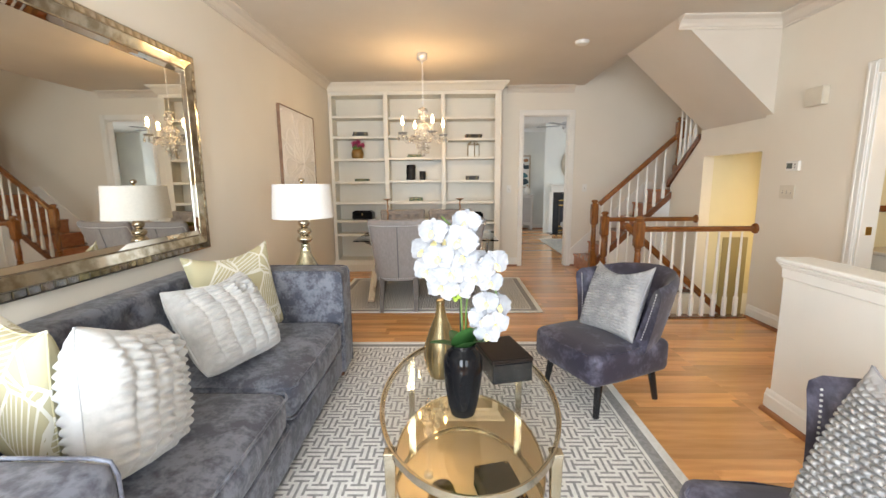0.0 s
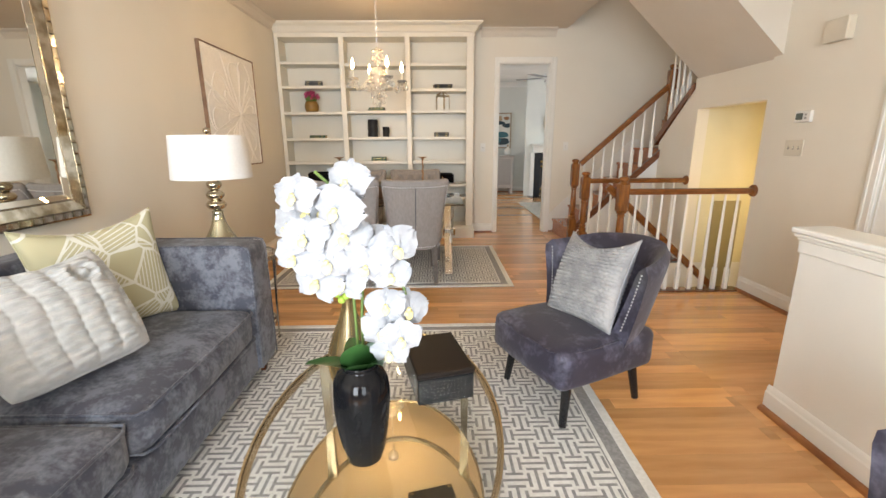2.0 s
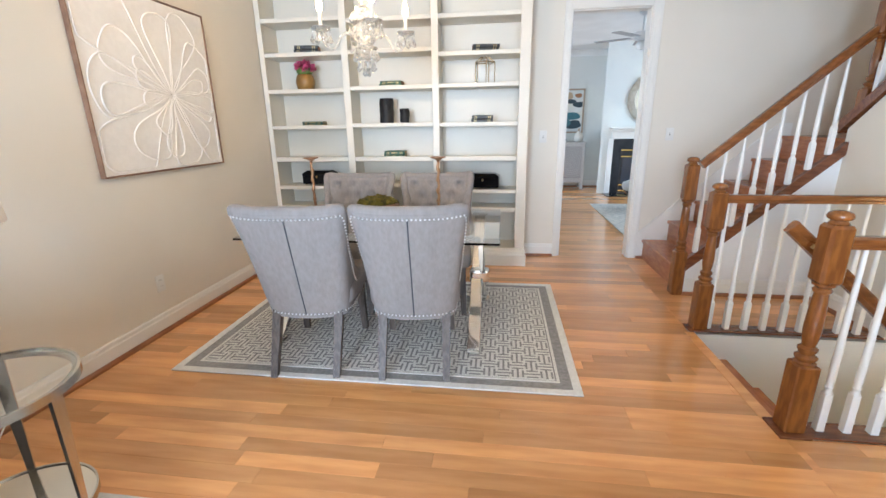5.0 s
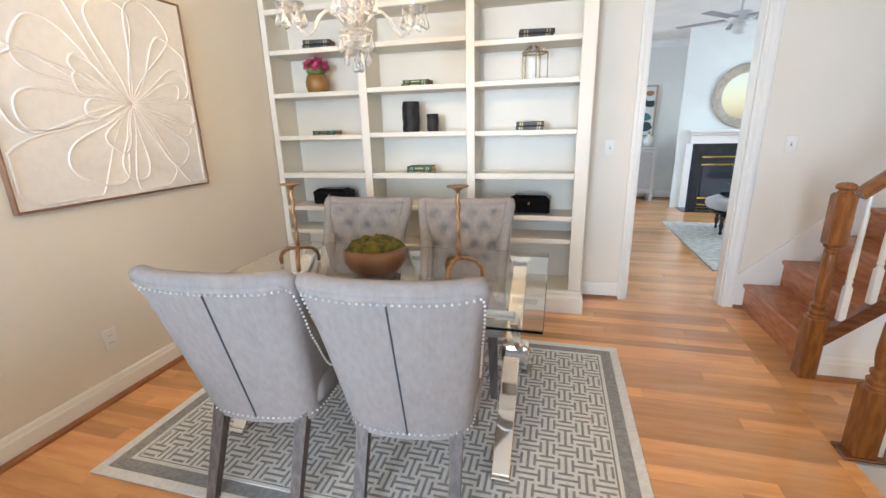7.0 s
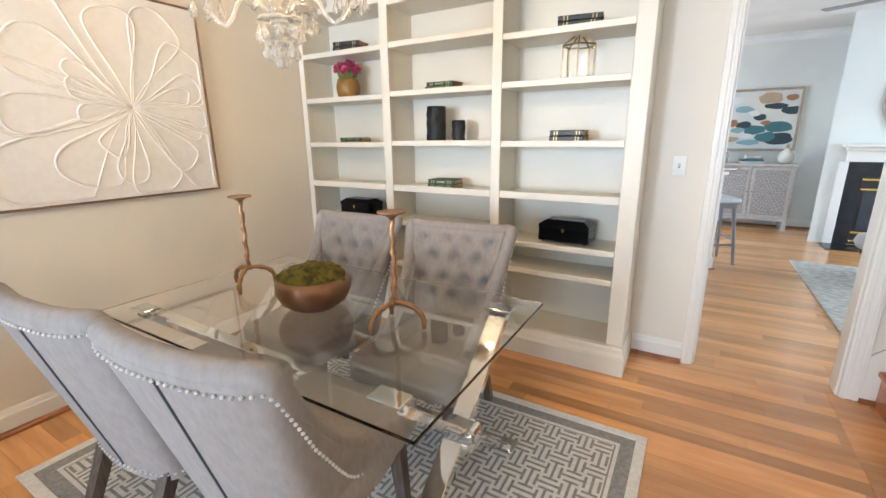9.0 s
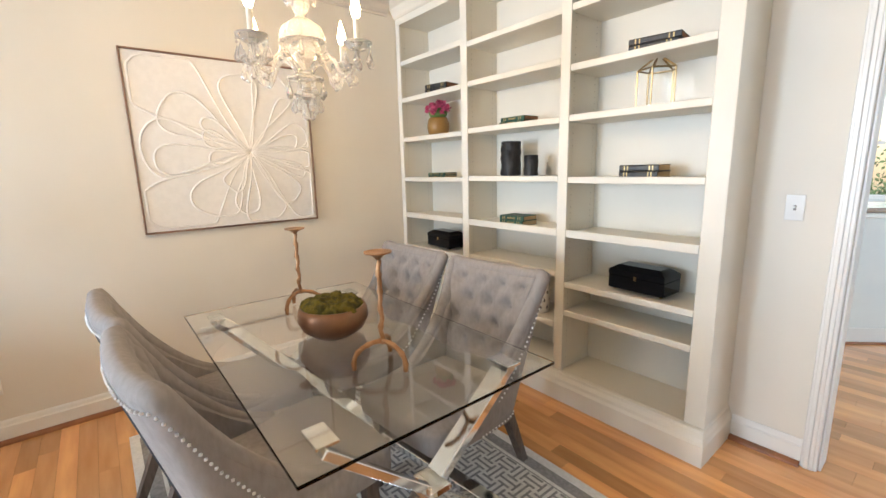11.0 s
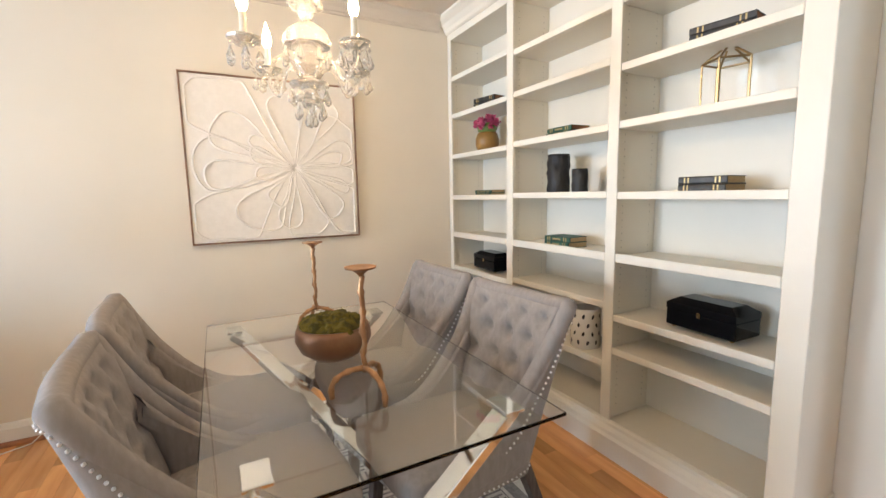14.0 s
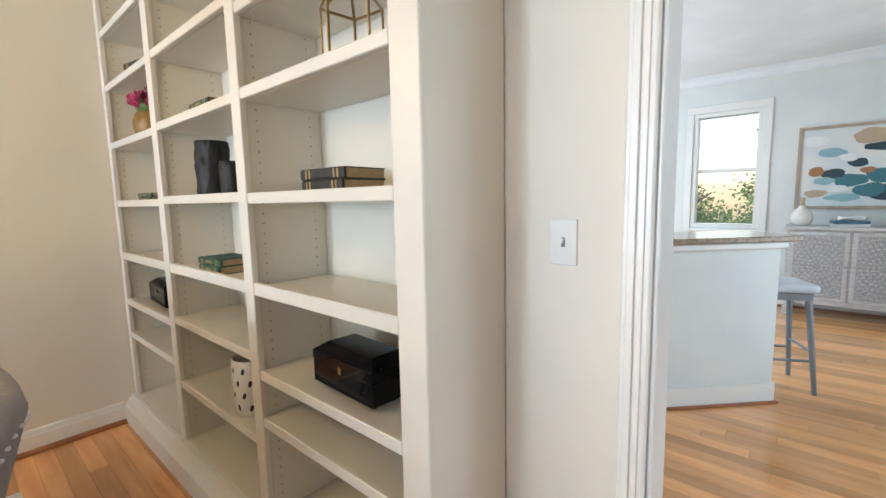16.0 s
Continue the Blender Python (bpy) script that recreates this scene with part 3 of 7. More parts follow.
# window openings in the front wall and their frames
def window(name, x0, x1, z0, z1, y, side, wall_t=0.15, ob_mat=None):
    w = tagged(new(name), "white double-hung sash window in the wall", "window", kind="structure")
    t = 0.05
    ya, yb = (y, y + wall_t) if side > 0 else (y - wall_t, y)
    fm = (ya + yb) / 2
    bm = bmesh.new()
    for a, b in (((x0, ya, z0), (x0 + t, yb, z1)), ((x1 - t, ya, z0), (x1, yb, z1)), ((x0 + t, ya, z1 - t), (x1 - t, yb, z1)), ((x0 + t, ya, z0), (x1 - t, yb, z0 + t))):
        box(bm, a, b, bevel=0.004)
    part("window_frame", bm, TRIM, w, kind="structure")
    zm = (z0 + z1) / 2
    part("meeting_rail", B((x0 + t, fm - 0.02, zm - 0.022), (x1 - t, fm + 0.02, zm + 0.022), bevel=0.003), TRIM, w, kind="structure")
    yf = y if side > 0 else y
    s = -0.02 * side
    bm = bmesh.new()
    ca, cb = sorted((y, y + s))
    for a, b in (((x0 - 0.08, ca, z0 - 0.02), (x0, cb, z1)), ((x1, ca, z0 - 0.02), (x1 + 0.08, cb, z1)), ((x0 - 0.08, ca, z1), (x1 + 0.08, cb, z1 + 0.09))):
        box(bm, a, b, bevel=0.004)
    part("window_casing", bm, TRIM, w, kind="structure")
    ca, cb = sorted((y, y + s * 3))
    part("window_sill", B((x0 - 0.1, ca, z0 - 0.045), (x1 + 0.1, cb, z0 - 0.02), bevel=0.004), TRIM, w, kind="structure")
    for a, b in ((z0 + t, zm - 0.022), (zm + 0.022, z1 - t)):
        g = part("pane", B((x0 + t, fm - 0.003, a), (x1 - t, fm + 0.003, b)), PANE, w, kind="structure")
        g.visible_shadow = False
    return w


PANE = glassy("window_pane_glass", (1, 1, 1))
window("window_1", WX0, WX1, WZ0, WZ1, 12.0, 1)

# ---- bookcase ----
BX0, BX1, BF, BBK = -1.53, 0.976, 6.39, 6.715
bk = thing("bookcase", "tall white built-in bookcase with three bays of shelves", "bookcase")


def bpart(name, lo, hi, bevel=0.003):
    return part(name, B(lo, hi, bevel=bevel), CASEPAINT, bk)


BASE, TOP = 0.167, 2.575
bpart("stile", (BX0, BF, BASE), (-1.48, BF + 0.025, TOP))
bpart("side_panel", (BX0, BF + 0.025, BASE), (-1.495, BBK, TOP))
bpart("side_panel", (0.95, BF + 0.02, BASE), (BX1, BBK, TOP))
bpart("stile", (0.886, BF, BASE), (BX1 + 0.003, BF + 0.022, TOP))
bpart("divider", (-0.734, BF, BASE), (-0.667, BF + 0.025, TOP))
bpart("divider_panel", (-0.72, BF + 0.025, BASE), (-0.681, BBK - 0.012, TOP))
bpart("divider", (0.105, BF, BASE), (0.168, BF + 0.025, TOP))
bpart("divider_panel", (0.118, BF + 0.025, BASE), (0.156, BBK - 0.012, TOP))
bpart("back_panel", (BX0 + 0.035, BBK - 0.012, BASE), (0.95, BBK, TOP))
bpart("bottom_panel", (BX0, BF + 0.005, BASE - 0.03), (BX1, BBK, BASE))
bpart("header", (BX0, BF, TOP), (BX1 + 0.003, BBK, 2.64))
BAYS = {"L": (-1.48, -0.734, (2.26, 1.97, 1.65, 1.32, 1.01, 0.735, 0.533)), "M": (-0.667, 0.105, (2.235, 1.975, 1.662, 1.33, 1.01, 0.76, 0.44)),
        "R": (0.168, 0.886, (2.235, 1.93, 1.665, 1.325, 1.01, 0.705, 0.53))}
for key, (x0, x1, zs) in BAYS.items():
    xa, xb = {"L": (-1.495, -0.72), "M": (-0.681, 0.118), "R": (0.156, 0.95)}[key]
    for z in zs:
        bm = bmesh.new()
        box(bm, (xa + 0.001, BF + 0.027, z), (xb - 0.001, BBK - 0.013, z + 0.03), bevel=0.002)
        th = 0.045 if abs(z - 1.01) < 0.01 else 0.036
        box(bm, (x0 + 0.001, BF + 0.003, z), (x1 - 0.001, BF + 0.026, z + th), bevel=0.003)
        part("shelf", bm, CASEPAINT, bk)
    bm = bmesh.new()
    for side in (xa + 0.0015, xb - 0.0015):
        for yy in (BF + 0.06, BBK - 0.06):
            for k in range(66):
                z = 0.24 + k * 0.035
                if z < 2.55:
                    r = bmesh.ops.create_circle(bm, cap_ends=True, radius=0.003, segments=6, matrix=T(side, yy, z) @ R(90, "Y"))
    part("peg_holes", bm, GREY, bk, "small dark peg holes", kind="stuff")
# cornice with returns
bm = bmesh.new()
CO = [(0, 0), (0.10, 0), (0.10, -0.015), (0.085, -0.03), (0.055, -0.05), (0.03, -0.085), (0.02, -0.105), (0.008, -0.115), (0, -0.115)]
pts = [((BX0, BF), (0, -1)), ((BX1 + 0.003, BF), (1, -1)), ((BX1 + 0.003, YD - 0.005), (1, 0))]
rows = [[bm.verts.new((p[0] + n[0] * a, p[1] + n[1] * a, H0 - 0.002 + b)) for a, b in CO] for p, n in pts]
for a, b in zip(rows, rows[1:]):
    for k in range(len(CO)):
        bm.faces.new((a[k], a[(k + 1) % len(CO)], b[(k + 1) % len(CO)], b[k]))
bm.faces.new(rows[0]), bm.faces.new(rows[-1])
part("cornice", bm, CASEPAINT, bk)
bpart("top_filler", (BX0, BF + 0.004, 2.64), (BX1, BBK, 2.735))
bm = bmesh.new()
PL = [(0, 0), (0.058, 0), (0.058, 0.105), (0.046, 0.118), (0.04, 0.135), (0.022, 0.15), (0.016, 0.163), (0, 0.167)]
pts = [((BX0, BF), (0, -1)), ((BX1, BF), (1, -1)), ((BX1, YD - 0.003), (1, 0))]
rows = [[bm.verts.new((p[0] + n[0] * a * (0.4 if n[0] else 1), p[1] + n[1] * a, b)) for a, b in PL] for p, n in pts]
for a, b in zip(rows, rows[1:]):
    for k in range(len(PL)):
        bm.faces.new((a[k], a[(k + 1) % len(PL)], b[(k + 1) % len(PL)], b[k]))
bm.faces.new(rows[0]), bm.faces.new(rows[-1])
part("plinth", bm, CASEPAINT, bk)
bpart("plinth_core", (BX0, BF + 0.006, 0), (BX1 - 0.002, BBK, BASE - 0.031))

# ---- stairs and rails ----
SQ = [(-1, -1), (1, -1), (1, 1), (-1, 1)]


def newel(x, y, z0, h, w=0.088, label="turned oak newel post with a mushroom cap"):
    t = thing("newel_post", label, "newel post", "newel posts of the stairs", T(x, y, z0))
    a, b = 0.33 * h, 0.70 * h
    part("post_base", B((-w / 2, -w / 2, 0), (w / 2, w / 2, a), bevel=0.006), NEWELWOOD, t)
    pr = [(0.040, a), (0.041, a + 0.008), (0.032, a + 0.016), (0.041, a + 0.028), (0.041, a + 0.036), (0.026, a + 0.048), (0.036, a + 0.065), (0.036, a + 0.075),
          (0.024, a + 0.085), (0.030, a + 0.12), (0.033, a + 0.16), (0.029, b - 0.09), (0.025, b - 0.045), (0.033, b - 0.035), (0.033, b - 0.028), (0.026, b - 0.02), (0.040, b - 0.008), (0.040, b)]
    part("turned_shaft", L(pr, 20), NEWELWOOD, t, smooth=True, autosmooth=40)
    part("post_block", B((-w / 2, -w / 2, b), (w / 2, w / 2, h - 0.055), bevel=0.012), NEWELWOOD, t)
    c = h - 0.055
    part("cap", L([(0.030, c - 0.002), (0.034, c + 0.004), (0.028, c + 0.012), (0.027, c + 0.016), (0.040, c + 0.022), (0.044, c + 0.032), (0.038, c + 0.045), (0.022, c + 0.053), (0.004, c + 0.055)], 20), NEWELWOOD, t, smooth=True, autosmooth=50)
    return t


def baluster_mesh(h, hb=0.19):
    bm = bmesh.new()
    w = 0.0165
    box(bm, (-w, -w, 0), (w, w, hb), bevel=0.002)
    lathe(bm, [(0.019, hb - 0.004), (0.013, hb + 0.012), (0.012, hb + 0.02), (0.017, hb + 0.03), (0.012, hb + 0.04), (0.0145, hb + 0.06), (0.015, hb + 0.12), (0.009, h - 0.02), (0.008, h)], 12)
    return bm


def balustrade(name, label, pts, group):
    """Balusters at (x, y, foot, top)."""
    for x, y, z0, z1 in pts:
        ob = finish("baluster", baluster_mesh(z1 - z0), TRIM, True, 40)
        ob.location = (x, y, z0)
        tagged(ob, label, "baluster", group)


def rail_bar(bm, a, b, w=0.058, h=0.05):
    """A moulded handrail between two points given on its top line."""
    a, b = Vector(a), Vector(b)
    d = (b - a).normalized()
    s = d.cross(Vector((0, 0, 1))).normalized()
    u = s.cross(d)
    prof = [(-0.5, -0.55), (-0.5, -0.2), (-0.42, -0.06), (-0.2, 0), (0.2, 0), (0.42, -0.06), (0.5, -0.2), (0.5, -0.55), (0.36, -0.7), (0.36, -1), (-0.36, -1), (-0.36, -0.7)]
    ra = [bm.verts.new(a + s * (p * w) + u * (q * h)) for p, q in prof]
    rb = [bm.verts.new(b + s * (p * w) + u * (q * h)) for p, q in prof]
    for k in range(len(prof)):
        bm.faces.new((ra[k], ra[(k + 1) % len(prof)], rb[(k + 1) % len(prof)], rb[k]))
    bm.faces.new(ra), bm.faces.new(rb)
    return bm


def rosette(x, y, z):
    m = T(x, y, z) @ R(-90, "Y")
    return part("rosette", L([(0.001, 0.026), (0.02, 0.026), (0.034, 0.02), (0.046, 0.016), (0.05, 0.008), (0.05, 0.0)], 24, m), RAILWOOD, None, smooth=True, autosmooth=40)


newel(2.045, 4.11, 0.012, 0.99)
newel(2.07, 5.105, 0.012, 0.965)
newel(2.16, 5.75, 0, 1.085)
newel(3.21, 5.74, 1.235, 0.90)
# front guard
g1 = thing("guard_rail", "oak handrail on turned balusters beside the cellar stairs", "handrail", at=T(0, 0, 0))
part("handrail", rail_bar(bmesh.new(), (2.088, 4.11, 0.90), (XR - 0.02, 4.11, 0.90)), RAILWOOD, g1)
r = rosette(XR, 4.11, 0.875)
r.parent = g1
part("shoe_plate", B((1.985, 4.05, 0.0), (XR, 4.165, 0.012), bevel=0.003), STAIRWOOD, g1)
part("newel_foot", B((1.975, 4.04, 0.0), (2.105, 4.18, 0.0118), bevel=0.003), STAIRWOOD, g1)
g2 = thing("guard_rail", "oak handrail on turned balusters along the stair hall", "handrail", at=T(0, 0, 0))
part("handrail", rail_bar(bmesh.new(), (2.11, 5.105, 0.905), (XR - 0.02, 5.105, 0.905)), RAILWOOD, g2)
r = rosette(XR, 5.105, 0.88)
r.parent = g2
part("shoe_plate", B((2.0, 5.055, 0.0), (XR, 5.165, 0.012), bevel=0.003), STAIRWOOD, g2)
balustrade("front", "white turned wooden baluster under the oak guard rail", [(2.164 + 0.108 * k, 4.11, 0.012, 0.855) for k in range(9)], "balusters of the guard rails")
balustrade("hall", "white turned wooden baluster under the oak guard rail", [(2.132 + 0.111 * k, 5.105, 0.012, 0.86) for k in range(9)], "balusters of the guard rails")
# rising flight
fl = thing("staircase", "brown wooden stairs rising along the beige wall", "staircase", at=T(0, 0, 0))
for k in range(6):
    x = 2.19 + 0.22 * k
    z = 0.2 * (k + 1)
    x1 = x + 0.245 if k < 5 else 4.3
    part("tread", B((x - 0.02, 5.765, z - 0.03), (x1, YD - 0.02, z), bevel=0.008, seg=2), TREADWOOD, fl)
    part("riser", B((x, 5.765, z - 0.2), (x + 0.02, YD - 0.02, z - 0.03)), TREADWOOD, fl)
part("stringer", P([(2.13, 0.0), (2.16, 0.0), (2.16, 0.155), (3.24, 1.178), (3.37, 1.19), (3.33, 1.225), (3.21, 1.24), (2.13, 0.225)], 0.045, T(0, 5.72, 0)), STAIRWOOD, fl)
part("wall_skirt", P([(2.13, 0.0), (3.35, 1.12), (3.35, 1.31), (3.24, 1.31), (2.13, 0.27)], 0.018, T(0, YD - 0.019, 0)), TRIM, fl, "white painted skirt board")
part("handrail", rail_bar(bmesh.new(), (2.2, 5.75, 1.045), (3.17, 5.75, 1.93), 0.06, 0.058), RAILWOOD, fl)
for k in range(4):
    y1 = 5.73 - 0.22 * k
    z = 1.2 + 0.2 * (k + 1)
    part("tread", B((3.28, y1 - 0.245, z - 0.03), (4.3, y1, z), bevel=0.006), TREADWOOD, fl)
    part("riser", B((3.28, y1 - 0.02, z - 0.2), (4.3, y1, z - 0.03)), TREADWOOD, fl)
m = Matrix(((0, 1, 0, 3.13), (1, 0, 0, 0), (0, 0, 1, 0), (0, 0, 0, 1)))
part("stringer", P([(5.83, 1.24), (5.16, 1.79), (5.16, 1.86), (5.83, 1.33)], 0.07, m), STAIRWOOD, fl)
balustrade("flight", "white turned wooden baluster on the rising flight", [(2.265 + 0.112 * k, 5.745, 0.35 + 0.1063 * k, 1.035 + 0.102 * k) for k in range(8)], "balusters of the rising flight")
balustrade("flight", "white turned wooden baluster on the upper flight", [(3.165, 5.62 - 0.105 * k, 1.50 + 0.086 * k, 2.35 + 0.086 * k) for k in range(4)], "balusters of the rising flight")
# rail down to the cellar
cr = thing("stair_handrail", "oak handrail running down into the cellar stairs", "handrail", at=T(0, 0, 0))
part("handrail", rail_bar(bmesh.new(), (1.985, 4.245, 0.93), (3.2, 4.245, -0.155), 0.045, 0.06), RAILWOOD, cr)
part("bracket", B((2.03, 4.15, 0.82), (2.06, 4.24, 0.85), bevel=0.004), BRASS, cr)
part("bracket", B((3.0, 4.12, -0.06), (3.03, 4.24, -0.03), bevel=0.004), BRASS, cr)
tagged(part("landing_nosing", B((1.97, 4.17, -0.021), (2.03, 5.05, 0.004), bevel=0.003), PLANK, kind="structure"), "oak nosing at the head of the cellar stairs")

# ---- dining set ----
def rug(name, label, x0, y0, x1, y1, z=0.0, cell=0.062):
    t = thing(name, label, "rug", at=T(0, 0, 0))
    part("backing", B((x0, y0, z), (x1, y1, z + 0.007), bevel=0.003), RUGG, t)
    e = 0.045
    bm = bmesh.new()
    for a, b in (((x0, y0), (x1, y0 + e)), ((x0, y1 - e), (x1, y1)), ((x0, y0 + e), (x0 + e, y1 - e)), ((x1 - e, y0 + e), (x1, y1 - e))):
        box(bm, (*a, z + 0.003), (*b, z + 0.0105), bevel=0.002)
    f, g = 0.105, 0.12
    for a, b in (((x0 + f, y0 + f), (x1 - f, y0 + g)), ((x0 + f, y1 - g), (x1 - f, y1 - f)), ((x0 + f, y0 + g), (x0 + g, y1 - g)), ((x1 - g, y0 + g), (x1 - f, y1 - g))):
        box(bm, (*a, z + 0.003), (*b, z + 0.010))
    part("border", bm, RUGB, t, "cream woven border")
    # basket lattice: each cell holds three grey bars, the rest is raised cream
    rx0, ry0, rx1, ry1 = x0 + 0.128, y0 + 0.128, x1 - 0.128, y1 - 0.128
    part("field", B((rx0, ry0, z + 0.002), (rx1, ry1, z + 0.009)), RUGB, t, "cream woven field")
    nx, ny = int((rx1 - rx0) / cell), int((ry1 - ry0) / cell)
    cx, cy = (rx1 - rx0) / nx, (ry1 - ry0) / ny
    vs, fs = [], []
    for i in range(nx):
        for j in range(ny):
            ax, ay = rx0 + i * cx, ry0 + j * cy
            for k, e in ((0.14, -0.10), (0.5, 0.12), (0.86, -0.10)):
                if (i + j) % 2:
                    q = (ax + (k - 0.074) * cx, ay - e * cy, ax + (k + 0.074) * cx, ay + (1 + e) * cy)
                else:
                    q = (ax - e * cx, ay + (k - 0.074) * cy, ax + (1 + e) * cx, ay + (k + 0.074) * cy)
                q = (max(q[0], rx0), max(q[1], ry0), min(q[2], rx1), min(q[3], ry1))
                n = len(vs)
                h = z + 0.0102
                vs += [(q[0], q[1], h), (q[2], q[1], h), (q[2], q[3], h), (q[0], q[3], h)]
                fs += [(n, n + 1, n + 2, n + 3)]
    me = bpy.data.meshes.new("lattice")
    me.from_pydata(vs, [], fs)
    me.materials.append(RUGG)
    o = new("lattice", me)
    o.parent = t
    tagged(o, "grey woven lattice bars", kind="stuff")
    return t


rug("dining_rug", "cream and grey lattice rug under the dining table", -1.12, 4.25, 1.185, 5.83, cell=0.078)
rug("living_rug", "cream and grey lattice rug under the coffee table", -0.97, 0.2, 1.30, 3.43, cell=0.087)

def tub_shell(bm, hw, depth, z0, ztop, zlow, thick, nu=36, nz=14, wing=0.55, amax=82, taper=0.045):
    """A curved chair back: outer face, inner face, rolled rim. Open to +y."""
    def base(u, s, off):
        a = u * radians(amax)
        w = (hw - taper * (1 - s)) - off
        x = w * math.copysign(abs(math.sin(a)) ** 0.85, a)
        y = depth * (1 - math.cos(a)) ** 1.15 + off * (1 - 0.75 * abs(u))
        return x, y

    def top(u):
        k = max(0.0, (abs(u) - wing) / (1 - wing))
        k = k * k * (3 - 2 * k)
        return ztop - 0.012 * (abs(u) / wing if abs(u) < wing else 1) - (ztop - zlow) * k

    def low(u):
        return z0

    out, inn = [], []
    for i in range(nu + 1):
        u = -1 + 2 * i / nu
        zt, zl = top(u), low(u)
        ro, ri = [], []
        for j in range(nz + 1):
            s = j / nz
            z = zl + (zt - zl) * s
            g = (z - z0) / (ztop - z0)
            round_o = thick * 0.5 * (1 - math.sqrt(max(0, 1 - max(0, (s - 0.86) / 0.14) ** 2)))
            x, y = base(u, g, round_o)
            ro.append(Vector((x, y, z)))
            x, y = base(u, g, thick - round_o)
            ri.append(Vector((x, y, z)))
        out.append(ro)
        inn.append(ri)
    vo = [[bm.verts.new(p) for p in row] for row in out]
    vi = [[bm.verts.new(p) for p in row] for row in inn]
    for i in range(nu):
        for j in range(nz):
            bm.faces.new((vo[i][j], vo[i + 1][j], vo[i + 1][j + 1], vo[i][j + 1]))
            bm.faces.new((vi[i][j], vi[i][j + 1], vi[i + 1][j + 1], vi[i + 1][j]))
        bm.faces.new((vo[i][nz], vo[i + 1][nz], vi[i + 1][nz], vi[i][nz]))
        bm.faces.new((vo[i][0], vi[i][0], vi[i + 1][0], vo[i + 1][0]))
    for i in (0, nu):
        for j in range(nz):
            f = (vo[i][j], vo[i][j + 1], vi[i][j + 1], vi[i][j])
            bm.faces.new(f)
    return out, inn


def chair_shell(bm, hw=0.287, z0=0.34, ztop=0.955, zlow=0.505, thick=0.075, lean=0.28, nu=60, nz=26):
    """The dining chair's back: a nearly flat padded panel whose sides scoop forward to the seat. Open to +y."""
    U = (0, 0.2, 0.4, 0.5, 0.56, 0.60, 0.66, 0.74, 0.87, 1)
    X = (0, 0.37, 0.73, 0.89, 0.965, 0.995, 1.015, 1.02, 1.02, 1.0)
    Y = (0, 0.003, 0.016, 0.032, 0.050, 0.072, 0.11, 0.17, 0.28, 0.40)
    out, inn = [], []
    for i in range(nu + 1):
        u = -1 + 2 * i / nu
        au, sg = abs(u), (1 if u >= 0 else -1)
        f = max(0, (au - 0.56) / 0.44)
        zt = zlow + (ztop - zlow) * (1 - f) ** 2.3 + 0.014 * math.exp(-((au - 0.56) / 0.17) ** 2) - 0.006
        zl = z0 - 0.035 * (1 - u * u)
        k = min(1, max(0, (au - 0.42) / 0.26))
        k = k * k * (3 - 2 * k)
        ro, ri = [], []
        for j in range(nz + 1):
            s = j / nz
            z = zl + (zt - zl) * s
            e = max(0, 1 - (zt - z) / (thick * 0.5))
            rnd_ = thick * 0.5 * (1 - math.sqrt(max(0, 1 - e * e)))
            g = 1 - 0.20 * (1 - min(1, (z - z0) / 0.6))
            ear = 0.014 * math.exp(-((au - 0.60) / 0.2) ** 2) * min(1, max(0, (z - 0.62) / 0.33)) ** 2
            x0, y0 = hw * float(np.interp(au, U, X)) * g + ear, float(np.interp(au, U, Y))
            yl = -lean * max(0, z - z0) * (1 - 0.55 * f)
            for off, col in ((rnd_, ro), (thick - rnd_, ri)):
                col.append(Vector((sg * (x0 - off * k), y0 + off * (1 - k) + yl, z)))
        out.append(ro)
        inn.append(ri)
    spots = []
    for r in range(4):
        for c in range(4 if r % 2 else 3):
            spots.append(((c - (1.5 if r % 2 else 1.0)) * 0.118, 0.585 + 0.098 * r))
    for row in inn:
        for j, p in enumerate(row):
            if 0.06 < j / nz < 0.9 and abs(p.x) < 0.24:
                f = min(math.hypot(p.x - bx, p.z - bz) for bx, bz in spots)
                p.y += 0.014 - 0.050 * math.exp(-(f / 0.029) ** 2)
    vo = [[bm.verts.new(p) for p in row] for row in out]
    vi = [[bm.verts.new(p) for p in row] for row in inn]
    for i in range(nu):
        for j in range(nz):
            bm.faces.new((vo[i][j], vo[i + 1][j], vo[i + 1][j + 1], vo[i][j + 1]))
            bm.faces.new((vi[i][j], vi[i][j + 1], vi[i + 1][j + 1], vi[i + 1][j]))
        bm.faces.new((vo[i][nz], vo[i + 1][nz], vi[i + 1][nz], vi[i][nz]))
        bm.faces.new((vo[i][0], vi[i][0], vi[i + 1][0], vo[i + 1][0]))
    for i in (0, nu):
        for j in range(nz):
            bm.faces.new((vo[i][j], vo[i][j + 1], vi[i][j + 1], vi[i][j]))
    return out, inn, spots


def nails(pts, r=0.0045, step=0.017):
    bm = bmesh.new()
    acc = 0.0
    last = pts[0]
    carry = 0.0
    for a, b in zip(pts, pts[1:]):
        d = (b - a).length
        t = carry
        while t < d:
            p = a.lerp(b, t / d)
            bmesh.ops.create_icosphere(bm, subdivisions=1, radius=r, matrix=T(*p))
            t += step
        carry = t - d
    return bm


